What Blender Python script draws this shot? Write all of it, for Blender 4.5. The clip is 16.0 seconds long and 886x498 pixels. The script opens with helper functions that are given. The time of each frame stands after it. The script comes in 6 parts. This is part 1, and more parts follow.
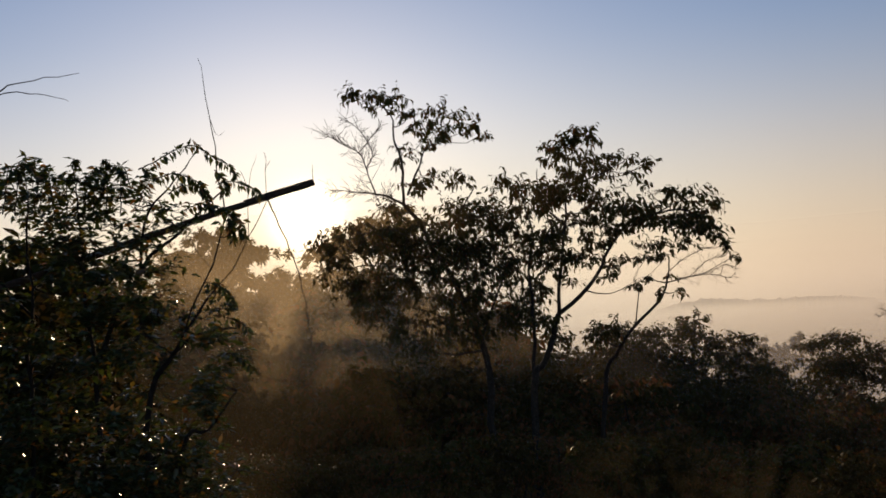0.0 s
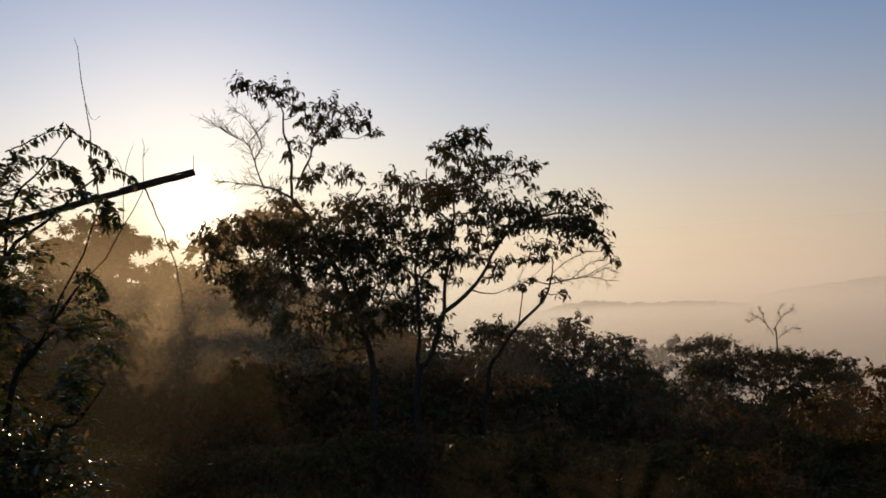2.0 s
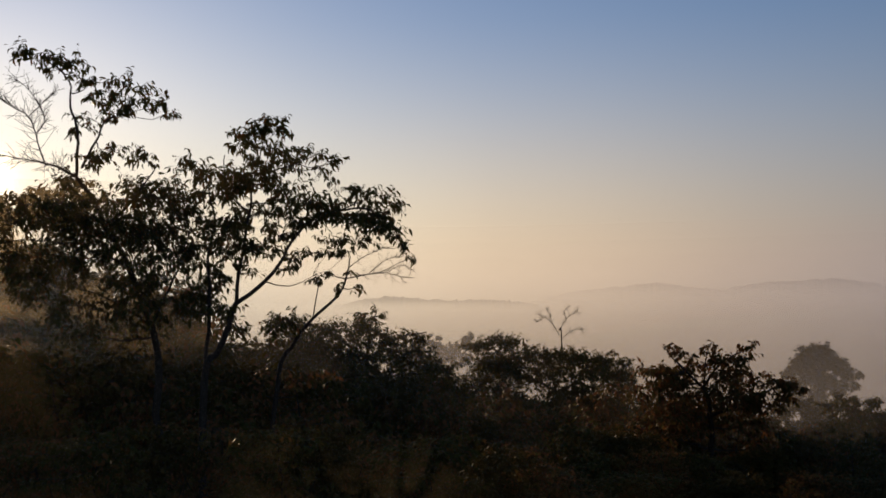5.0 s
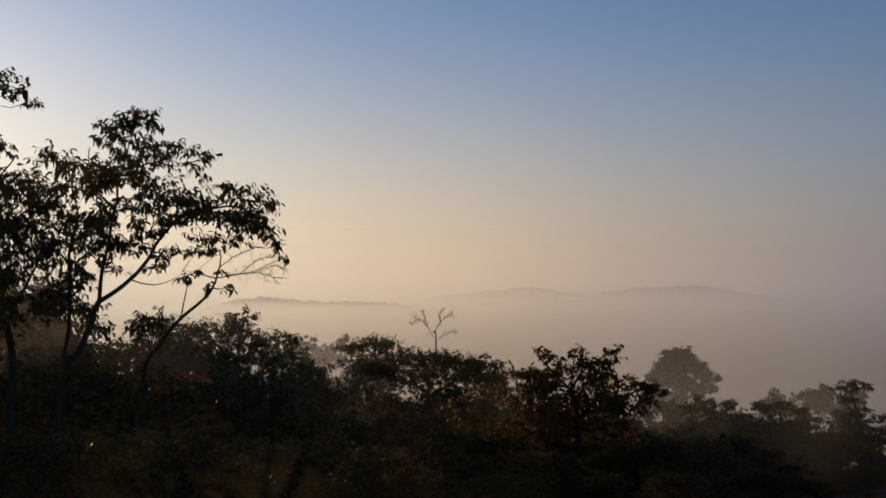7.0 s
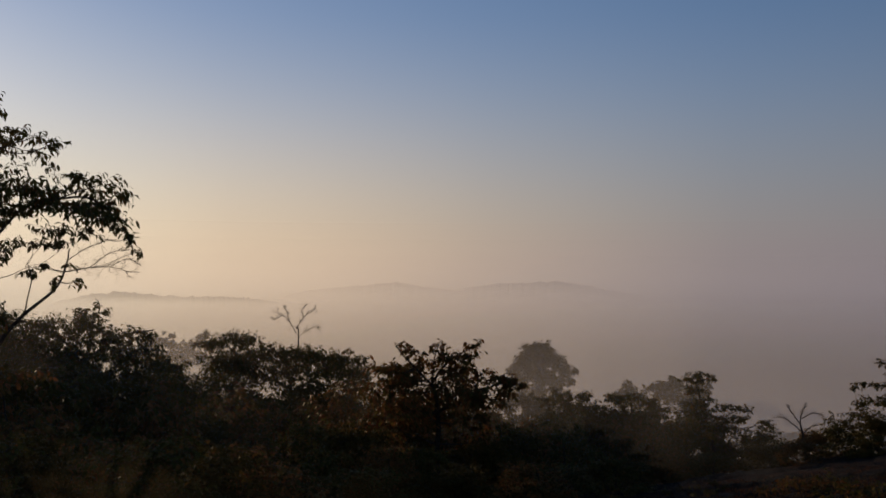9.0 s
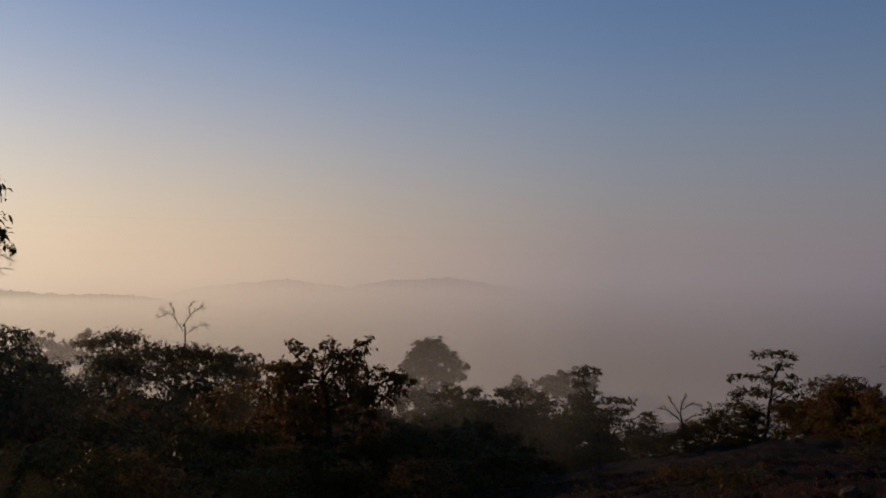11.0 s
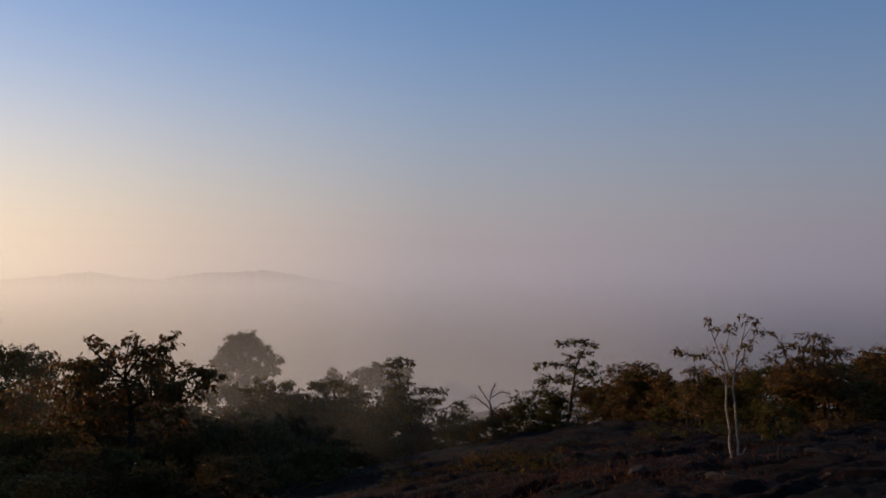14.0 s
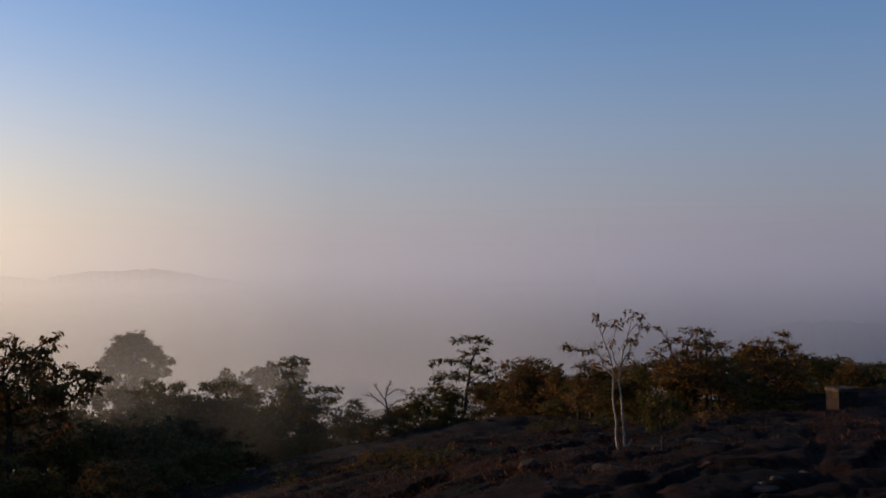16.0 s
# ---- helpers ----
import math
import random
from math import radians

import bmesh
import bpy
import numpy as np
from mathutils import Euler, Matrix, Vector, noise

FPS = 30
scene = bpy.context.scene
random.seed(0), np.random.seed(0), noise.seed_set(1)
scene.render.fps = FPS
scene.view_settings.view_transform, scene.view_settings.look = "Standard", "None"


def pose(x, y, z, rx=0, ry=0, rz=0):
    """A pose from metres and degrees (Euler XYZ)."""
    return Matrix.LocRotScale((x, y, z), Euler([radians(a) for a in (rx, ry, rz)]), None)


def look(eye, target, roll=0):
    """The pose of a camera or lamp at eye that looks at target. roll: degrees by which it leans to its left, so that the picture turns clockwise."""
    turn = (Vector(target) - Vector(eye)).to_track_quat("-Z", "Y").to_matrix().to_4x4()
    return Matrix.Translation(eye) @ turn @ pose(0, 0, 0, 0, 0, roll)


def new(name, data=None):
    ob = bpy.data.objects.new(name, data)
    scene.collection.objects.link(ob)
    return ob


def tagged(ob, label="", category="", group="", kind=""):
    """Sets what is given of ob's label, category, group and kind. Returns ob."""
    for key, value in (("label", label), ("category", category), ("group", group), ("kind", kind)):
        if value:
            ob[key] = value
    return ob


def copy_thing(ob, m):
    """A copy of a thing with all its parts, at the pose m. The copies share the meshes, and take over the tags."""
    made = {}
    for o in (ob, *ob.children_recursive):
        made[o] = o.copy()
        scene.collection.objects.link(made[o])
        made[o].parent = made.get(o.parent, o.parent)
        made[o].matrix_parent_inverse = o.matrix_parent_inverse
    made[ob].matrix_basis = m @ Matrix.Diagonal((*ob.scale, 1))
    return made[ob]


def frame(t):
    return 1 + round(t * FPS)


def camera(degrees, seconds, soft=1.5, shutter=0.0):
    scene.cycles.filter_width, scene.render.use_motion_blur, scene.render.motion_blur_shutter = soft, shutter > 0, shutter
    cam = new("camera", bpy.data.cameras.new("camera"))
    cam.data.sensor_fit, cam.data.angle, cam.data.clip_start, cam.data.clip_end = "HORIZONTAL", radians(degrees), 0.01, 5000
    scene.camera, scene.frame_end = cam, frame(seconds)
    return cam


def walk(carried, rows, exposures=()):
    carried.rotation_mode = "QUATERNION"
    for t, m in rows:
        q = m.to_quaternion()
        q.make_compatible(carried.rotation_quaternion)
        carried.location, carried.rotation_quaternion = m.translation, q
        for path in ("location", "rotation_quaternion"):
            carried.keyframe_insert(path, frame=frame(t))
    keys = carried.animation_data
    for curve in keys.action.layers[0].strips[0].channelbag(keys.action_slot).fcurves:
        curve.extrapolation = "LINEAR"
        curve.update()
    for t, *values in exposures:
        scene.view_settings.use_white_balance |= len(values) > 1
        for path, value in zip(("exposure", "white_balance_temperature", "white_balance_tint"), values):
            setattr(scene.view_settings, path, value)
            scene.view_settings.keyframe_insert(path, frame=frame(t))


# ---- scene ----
cam = camera(50.8, 16.0, soft=1.7)

# seconds, x, y, yaw, pitch, roll: a slow turn on the spot to the right, at eye height
PATH = [
    (0.0, 0.000, 0.600, -0.00, 3.90, -4.00),
    (0.5, 0.022, 0.600, -2.14, 3.74, -3.62),
    (1.0, 0.039, 0.599, -3.75, 3.67, -3.38),
    (1.5, 0.054, 0.598, -5.13, 3.55, -3.11),
    (2.0, 0.070, 0.596, -6.71, 3.33, -2.67),
    (2.5, 0.092, 0.593, -8.83, 3.16, -2.21),
    (3.0, 0.113, 0.589, -10.88, 3.03, -1.84),
    (3.5, 0.132, 0.585, -12.67, 2.91, -1.58),
    (4.0, 0.153, 0.580, -14.77, 2.73, -1.26),
    (6.5, 0.247, 0.547, -24.30, 2.72, -0.13),
    (7.0, 0.266, 0.538, -26.29, 2.70, 0.10),
    (7.5, 0.289, 0.526, -28.76, 2.67, 0.39),
    (8.0, 0.308, 0.515, -30.88, 2.59, 0.40),
    (10.5, 0.382, 0.463, -39.50, 2.29, 0.11),
    (11.0, 0.395, 0.452, -41.13, 2.24, 0.09),
    (11.5, 0.408, 0.440, -42.86, 2.16, 0.03),
    (12.0, 0.422, 0.427, -44.69, 2.12, 0.14),
    (12.5, 0.437, 0.411, -46.73, 2.09, -0.03),
    (13.0, 0.451, 0.396, -48.73, 2.03, 0.09),
    (13.5, 0.464, 0.381, -50.58, 1.92, 0.00),
    (14.0, 0.475, 0.366, -52.37, 1.79, -0.08),
    (14.5, 0.485, 0.353, -53.94, 1.72, -0.04),
    (15.0, 0.494, 0.341, -55.39, 1.72, -0.06),
    (15.5, 0.504, 0.326, -57.07, 1.66, -0.21),
    (16.0, 0.513, 0.312, -58.72, 1.62, -0.33),
]
EYE = 1.6
EXPOSURES = [(0.0, 0.16, 6920, 11), (4.0, 0.14, 6820, 10), (8.0, 0.03, 6720, 10), (11.0, 0.03, 6650, 12), (12.5, 0.30, 6520, 11), (14.5, 0.61, 6400, 11), (16.0, 0.70, 6250, 9)]
walk(cam, [(t, look((x, y, EYE), (x - math.sin(radians(a)) * math.cos(radians(p)), y + math.cos(radians(a)) * math.cos(radians(p)), EYE + math.sin(radians(p))), r)) for t, x, y, a, p, r in PATH], EXPOSURES)

# ---- light ----
SUN_AZ, SUN_EL = 8.2, 6.2
world = bpy.data.worlds.new("misty_morning_sky")
scene.world = world
world.use_nodes = True
wn, wl = world.node_tree.nodes, world.node_tree.links
sky = wn.new("ShaderNodeTexSky")
sky.sky_type, sky.sun_disc = "NISHITA", False
sky.sun_elevation, sky.sun_rotation = radians(SUN_EL), radians(-SUN_AZ)
sky.altitude, sky.air_density, sky.dust_density, sky.ozone_density = 300, 1.1, 0.7, 3.0
# the damp air near the ground whitens the sky towards the horizon and round the sun
way = wn.new("ShaderNodeTexCoord")
toward, height = wn.new("ShaderNodeVectorMath"), wn.new("ShaderNodeSeparateXYZ")
toward.operation = "DOT_PRODUCT"
toward.inputs[1].default_value = (-math.sin(radians(SUN_AZ)) * math.cos(radians(SUN_EL)), math.cos(radians(SUN_AZ)) * math.cos(radians(SUN_EL)), math.sin(radians(SUN_EL)))
wl.new(way.outputs["Generated"], toward.inputs[0])
wl.new(way.outputs["Generated"], height.inputs[0])


def sky_ramp(source, stops, easing="LINEAR"):
    r = wn.new("ShaderNodeValToRGB")
    r.color_ramp.interpolation = easing
    while len(r.color_ramp.elements) < len(stops):
        r.color_ramp.elements.new(0.5)
    for e, (p, c) in zip(r.color_ramp.elements, stops):
        e.position, e.color = p, (*c, 1)
    wl.new(source, r.inputs[0])
    return r.outputs[0]


def off(angle):
    return math.cos(radians(angle)) * 0.5 + 0.5


half = wn.new("ShaderNodeMath")
half.operation = "MULTIPLY_ADD"
half.inputs[1].default_value = half.inputs[2].default_value = 0.5
wl.new(toward.outputs["Value"], half.inputs[0])
HAZE = [(0.0, (0.075, 0.075, 0.098)), (off(90), (0.098, 0.090, 0.115)), (off(60), (0.157, 0.139, 0.150)), (off(45), (0.275, 0.218, 0.184)), (off(30), (0.44, 0.336, 0.245)), (off(18), (0.50, 0.415, 0.315)), (off(9), (0.445, 0.395, 0.325)), (1.0, (0.47, 0.425, 0.345))]
haze_wide = sky_ramp(half.outputs[0], HAZE, "B_SPLINE")
glare, bright, haze_sum = wn.new("ShaderNodeMath"), wn.new("ShaderNodeVectorMath"), wn.new("ShaderNodeVectorMath")
glare.operation, bright.operation, haze_sum.operation = "POWER", "SCALE", "MULTIPLY_ADD"
wl.new(half.outputs[0], glare.inputs[0])
glare.inputs[1].default_value = 5200
bright.inputs[0].default_value = (46, 40, 29)
wl.new(glare.outputs[0], bright.inputs["Scale"])
wl.new(haze_wide, haze_sum.inputs[0])
haze_sum.inputs[1].default_value = (16, 16, 16)
wl.new(bright.outputs[0], haze_sum.inputs[2])
haze = haze_sum.outputs[0]
amount = sky_ramp(height.outputs["Z"], [(0.0, (0.97,) * 3), (0.05, (0.9,) * 3), (0.12, (0.62,) * 3), (0.2, (0.28,) * 3), (0.28, (0.1,) * 3), (0.4, (0.0,) * 3)], "B_SPLINE")
air = wn.new("ShaderNodeMixRGB")
wl.new(amount, air.inputs[0])
tone = wn.new("ShaderNodeMixRGB")
tone.blend_type, tone.inputs[0].default_value, tone.inputs[2].default_value = "MULTIPLY", 1.0, (1.06, 1.10, 1.34, 1)
wl.new(sky.outputs[0], tone.inputs[1])
wl.new(tone.outputs[0], air.inputs[1])
wl.new(haze, air.inputs[2])
wl.new(air.outputs[0], wn["Background"].inputs["Color"])
wn["Background"].inputs["Strength"].default_value = 0.1

sun_lamp = bpy.data.lights.new("sun", "SUN")
sun_lamp.energy, sun_lamp.angle, sun_lamp.color = 3.0, radians(0.6), (1.0, 0.72, 0.45)
sun = new("sun", sun_lamp)
sun.matrix_world = look((-math.sin(radians(SUN_AZ)), math.cos(radians(SUN_AZ)), math.tan(radians(SUN_EL))), (0, 0, 0))


# ---- materials ----
def at_el(dist, el):
    return EYE + dist * math.tan(radians(el))


def material(name):
    m = bpy.data.materials.new(name)
    m.use_nodes = True
    return m, m.node_tree.nodes, m.node_tree.links, m.node_tree.nodes["Principled BSDF"], m.node_tree.nodes["Material Output"]


def ramp(nodes, *stops):
    r = nodes.new("ShaderNodeValToRGB")
    while len(r.color_ramp.elements) < len(stops):
        r.color_ramp.elements.new(0.5)
    for e, (p, c) in zip(r.color_ramp.elements, stops):
        e.position, e.color = p, (*c, 1)
    return r


def noise_tex(nodes, links, scale, detail=4, rough=0.6, coords="Object"):
    tc = nodes.new("ShaderNodeTexCoord")
    n = nodes.new("ShaderNodeTexNoise")
    n.inputs["Scale"].default_value, n.inputs["Detail"].default_value, n.inputs["Roughness"].default_value = scale, detail, rough
    links.new(tc.outputs[coords], n.inputs["Vector"])
    return n


def bump(nodes, links, height, bsdf, strength, distance):
    b = nodes.new("ShaderNodeBump")
    b.inputs["Strength"].default_value, b.inputs["Distance"].default_value = strength, distance
    links.new(height, b.inputs["Height"])
    links.new(b.outputs[0], bsdf.inputs["Normal"])


def leaf_material(name, colours, roughness, through_part, per_object=False, gloss=0.02):
    """A thin leaf: glossy skin, some light let through, each leaf of its own tint."""
    m, n, l, bsdf, out = material(name)
    if per_object:
        rnd = n.new("ShaderNodeObjectInfo").outputs["Random"]
    else:
        rnd = n.new("ShaderNodeNewGeometry").outputs["Random Per Island"]
    r = ramp(n, *colours)
    l.new(rnd, r.inputs[0])
    spots = noise_tex(n, l, 22, 3)
    dull = ramp(n, (0.3, (0.7, 0.7, 0.7)), (0.7, (1.15, 1.1, 1.0)))
    l.new(spots.outputs[0], dull.inputs[0])
    mix = n.new("ShaderNodeMixRGB")
    mix.blend_type, mix.inputs[0].default_value = "MULTIPLY", 0.8
    l.new(r.outputs[0], mix.inputs[1])
    l.new(dull.outputs[0], mix.inputs[2])
    l.new(mix.outputs[0], bsdf.inputs["Base Color"])
    bsdf.inputs["Roughness"].default_value = roughness
    bsdf.inputs["Specular IOR Level"].default_value = min(gloss, 0.25)
    if gloss > 0.3:
        # a skin of dew
        bsdf.inputs["Coat Weight"].default_value = 0.6
        bsdf.inputs["Coat Roughness"].default_value = 0.29
        bump(n, l, noise_tex(n, l, 90, 2).outputs[0], bsdf, 0.6, 0.006)
    tr = n.new("ShaderNodeBsdfTranslucent")
    glow_through = n.new("ShaderNodeMixRGB")
    glow_through.blend_type, glow_through.inputs[0].default_value = "MULTIPLY", 1.0
    glow_through.inputs[2].default_value = (1.7, 1.7, 0.8, 1) if gloss > 0.3 else (1, 1, 1, 1)
    l.new(mix.outputs[0], glow_through.inputs[1])
    l.new(glow_through.outputs[0], tr.inputs["Color"])
    ms = n.new("ShaderNodeMixShader")
    ms.inputs[0].default_value = through_part
    l.new(bsdf.outputs[0], ms.inputs[1])
    l.new(tr.outputs[0], ms.inputs[2])
    l.new(ms.outputs[0], out.inputs["Surface"])
    return m


def bark_material(name, dark, light, scale=14):
    m, n, l, bsdf, out = material(name)
    t = noise_tex(n, l, scale, 6, 0.7)
    t.inputs["Distortion"].default_value = 0.6
    r = ramp(n, (0.3, dark), (0.7, light))
    l.new(t.outputs[0], r.inputs[0])
    l.new(r.outputs[0], bsdf.inputs["Base Color"])
    bsdf.inputs["Roughness"].default_value = 0.95
    bsdf.inputs["Specular IOR Level"].default_value = 0.1
    bump(n, l, t.outputs[0], bsdf, 0.6, 0.02)
    return m


LEAF = leaf_material("broad_leaf", ((0.0, (0.046, 0.046, 0.010)), (0.55, (0.062, 0.056, 0.013)), (0.8, (0.094, 0.066, 0.018)), (1.0, (0.14, 0.060, 0.018))), 0.5, 0.25)
LEAF_ONE = leaf_material("broad_leaf_single", ((0.0, (0.046, 0.046, 0.010)), (0.55, (0.062, 0.056, 0.013)), (0.8, (0.094, 0.066, 0.018)), (1.0, (0.14, 0.060, 0.018))), 0.5, 0.25, True)
SHRUB_LEAF = leaf_material("shrub_leaf", ((0.0, (0.035, 0.055, 0.016)), (0.6, (0.060, 0.080, 0.022)), (0.85, (0.13, 0.10, 0.03)), (1.0, (0.26, 0.11, 0.03))), 0.5, 0.26, gloss=1.0)
SHRUB_LEAF_ONE = leaf_material("shrub_leaf_single", ((0.0, (0.035, 0.055, 0.016)), (0.6, (0.060, 0.080, 0.022)), (0.85, (0.13, 0.10, 0.03)), (1.0, (0.26, 0.11, 0.03))), 0.5, 0.26, True, gloss=1.0)
RED_LEAF = leaf_material("dry_season_leaf", ((0.0, (0.060, 0.052, 0.013)), (0.4, (0.105, 0.066, 0.020)), (0.75, (0.145, 0.062, 0.022)), (1.0, (0.20, 0.075, 0.027))), 0.55, 0.25)
FAR_LEAF = leaf_material("far_leaf", ((0.0, (0.042, 0.034, 0.008)), (0.7, (0.060, 0.043, 0.010)), (1.0, (0.09, 0.050, 0.014))), 0.6, 0.22)
GRASS = leaf_material("dry_grass", ((0.0, (0.04, 0.018, 0.010)), (0.6, (0.085, 0.034, 0.017)), (1.0, (0.16, 0.075, 0.04))), 0.7, 0.3)
BARK = bark_material("dark_bark", (0.016, 0.012, 0.009), (0.050, 0.037, 0.028))
PALE_BARK = bark_material("pale_bark", (0.07, 0.05, 0.038), (0.42, 0.33, 0.25), 16)
TWIG = bark_material("twig_bark", (0.03, 0.023, 0.018), (0.08, 0.06, 0.045), 30)
POLE_WOOD = bark_material("weathered_pole_wood", (0.05, 0.032, 0.022), (0.15, 0.09, 0.06), 11)
SQUARED_STONE = bark_material("squared_stone", (0.02, 0.014, 0.011), (0.10, 0.06, 0.042), 5)
BLOCK_STONE = bark_material("dark_stone", (0.009, 0.006, 0.005), (0.036, 0.023, 0.017), 5)
STONE = bark_material("weathered_stone", (0.02, 0.015, 0.012), (0.085, 0.062, 0.05), 6)


def ground_material():
    m, n, l, bsdf, out = material("rocky_laterite_ground")
    big = noise_tex(n, l, 0.35, 6, 0.62)
    small = noise_tex(n, l, 3.2, 8, 0.7)
    # near-black tones: the slope's shade is put into the ground colour
    a = ramp(n, (0.38, (0.0038, 0.0032, 0.003)), (0.48, (0.006, 0.004, 0.003)), (0.56, (0.019, 0.006, 0.003)), (0.67, (0.036, 0.014, 0.007)))
    l.new(big.outputs[0], a.inputs[0])
    b = ramp(n, (0.35, (0.45, 0.45, 0.45)), (0.6, (1.0, 1.0, 1.0)), (0.75, (1.5, 1.4, 1.3)))
    l.new(small.outputs[0], b.inputs[0])
    mix = n.new("ShaderNodeMixRGB")
    mix.blend_type, mix.inputs[0].default_value = "MULTIPLY", 1.0
    l.new(a.outputs[0], mix.inputs[1])
    l.new(b.outputs[0], mix.inputs[2])
    fine = noise_tex(n, l, 17, 6, 0.75)
    speckle_tone = ramp(n, (0.42, (0.5, 0.5, 0.5)), (0.56, (1.0, 1.0, 1.0)), (0.68, (2.2, 1.9, 1.7)))
    l.new(fine.outputs[0], speckle_tone.inputs[0])
    speck = n.new("ShaderNodeMixRGB")
    speck.blend_type, speck.inputs[0].default_value = "MULTIPLY", 0.9
    l.new(mix.outputs[0], speck.inputs[1])
    l.new(speckle_tone.outputs[0], speck.inputs[2])
    l.new(speck.outputs[0], bsdf.inputs["Base Color"])
    bsdf.inputs["Roughness"].default_value = 0.95
    bsdf.inputs["Specular IOR Level"].default_value = 0.06
    bump(n, l, small.outputs[0], bsdf, 1.0, 0.3)
    return m


def hill_material():
    m, n, l, bsdf, out = material("far_wooded_hill")
    t = noise_tex(n, l, 0.02, 8, 0.7)
    r = ramp(n, (0.3, (0.03, 0.04, 0.025)), (0.7, (0.07, 0.075, 0.045)))
    l.new(t.outputs[0], r.inputs[0])
    l.new(r.outputs[0], bsdf.inputs["Base Color"])
    bsdf.inputs["Roughness"].default_value = 1.0
    return m


def mist_material(name, stops, unit, density, patch, far=False, glow=0, axis=None):
    """Sheet of mist that scatters light; far ones emit instead, glow thickens the cover: stops are (height in metres,
    cover), unit the size of the drifting patches.
    """
    m, n, l, bsdf, out = material(name)
    n.remove(bsdf)
    geo = n.new("ShaderNodeNewGeometry")
    sep = n.new("ShaderNodeSeparateXYZ")
    l.new(geo.outputs["Position"], sep.inputs[0])
    lo, hi = stops[0][0], stops[-1][0]
    t = noise_tex(n, l, 1.0 / unit, 3, 0.5)
    wob = n.new("ShaderNodeMath")
    wob.operation = "MULTIPLY_ADD"
    wob.inputs[1].default_value = (hi - lo) * patch
    l.new(t.outputs[0], wob.inputs[0])
    l.new(sep.outputs["Z"], wob.inputs[2])
    mp = n.new("ShaderNodeMapRange")
    off = (hi - lo) * patch * 0.5
    for k, v in enumerate((lo + off, hi + off, 0.0, 1.0)):
        mp.inputs[k + 1].default_value = v
    l.new(wob.outputs[0], mp.inputs[0])
    cover = ramp(n, *[((z - lo) / (hi - lo), (c * density,) * 3) for z, c in stops])
    cover.color_ramp.interpolation = "B_SPLINE"
    l.new(mp.outputs[0], cover.inputs[0])
    front, back = n.new("ShaderNodeBsdfDiffuse"), n.new("ShaderNodeBsdfTranslucent")
    front.inputs[0].default_value, back.inputs[0].default_value = (0.78, 0.74, 0.70, 1), (0.78, 0.74, 0.71, 1)
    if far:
        # far mist sea: emitting backdrop, the hazy sky's light painted in, dimmer lower down
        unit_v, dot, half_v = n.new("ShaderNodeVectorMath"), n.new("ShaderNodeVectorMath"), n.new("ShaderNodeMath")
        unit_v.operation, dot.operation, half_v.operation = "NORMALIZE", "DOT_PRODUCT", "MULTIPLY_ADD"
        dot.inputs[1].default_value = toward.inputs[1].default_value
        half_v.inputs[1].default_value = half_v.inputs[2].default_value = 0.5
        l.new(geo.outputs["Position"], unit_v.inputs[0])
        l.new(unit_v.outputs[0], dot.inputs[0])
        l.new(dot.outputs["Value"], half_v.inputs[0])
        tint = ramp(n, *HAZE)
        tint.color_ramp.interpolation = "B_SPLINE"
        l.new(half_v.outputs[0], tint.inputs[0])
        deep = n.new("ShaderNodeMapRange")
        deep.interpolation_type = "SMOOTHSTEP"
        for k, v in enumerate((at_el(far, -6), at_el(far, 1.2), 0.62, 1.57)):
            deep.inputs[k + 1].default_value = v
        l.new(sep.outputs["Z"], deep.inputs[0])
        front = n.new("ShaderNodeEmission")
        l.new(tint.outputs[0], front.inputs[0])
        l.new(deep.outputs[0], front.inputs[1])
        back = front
    both, mix, clear = n.new("ShaderNodeMixShader"), n.new("ShaderNodeMixShader"), n.new("ShaderNodeBsdfTransparent")
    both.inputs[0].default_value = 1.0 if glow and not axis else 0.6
    # warm sunlight tint painted into the sheets around the sun
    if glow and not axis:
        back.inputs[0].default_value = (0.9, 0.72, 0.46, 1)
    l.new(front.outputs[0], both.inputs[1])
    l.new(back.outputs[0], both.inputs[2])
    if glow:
        # glow put into the cover: thickest towards the sun's bearing, axis moves it
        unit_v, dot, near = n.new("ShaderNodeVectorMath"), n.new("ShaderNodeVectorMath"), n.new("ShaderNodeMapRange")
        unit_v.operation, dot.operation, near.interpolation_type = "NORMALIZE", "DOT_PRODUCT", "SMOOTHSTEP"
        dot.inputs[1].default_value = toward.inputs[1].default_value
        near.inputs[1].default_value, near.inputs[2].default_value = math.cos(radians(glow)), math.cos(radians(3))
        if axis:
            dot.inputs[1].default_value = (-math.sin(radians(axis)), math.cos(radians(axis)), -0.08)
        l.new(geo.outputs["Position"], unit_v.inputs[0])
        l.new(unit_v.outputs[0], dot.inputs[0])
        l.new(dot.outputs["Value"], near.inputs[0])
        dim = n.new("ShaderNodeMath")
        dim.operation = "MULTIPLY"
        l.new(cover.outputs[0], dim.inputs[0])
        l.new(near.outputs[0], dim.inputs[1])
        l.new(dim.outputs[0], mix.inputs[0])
    else:
        l.new(cover.outputs[0], mix.inputs[0])
    l.new(clear.outputs[0], mix.inputs[1])
    l.new(both.outputs[0], mix.inputs[2])
    l.new(mix.outputs[0], out.inputs["Surface"])
    return m


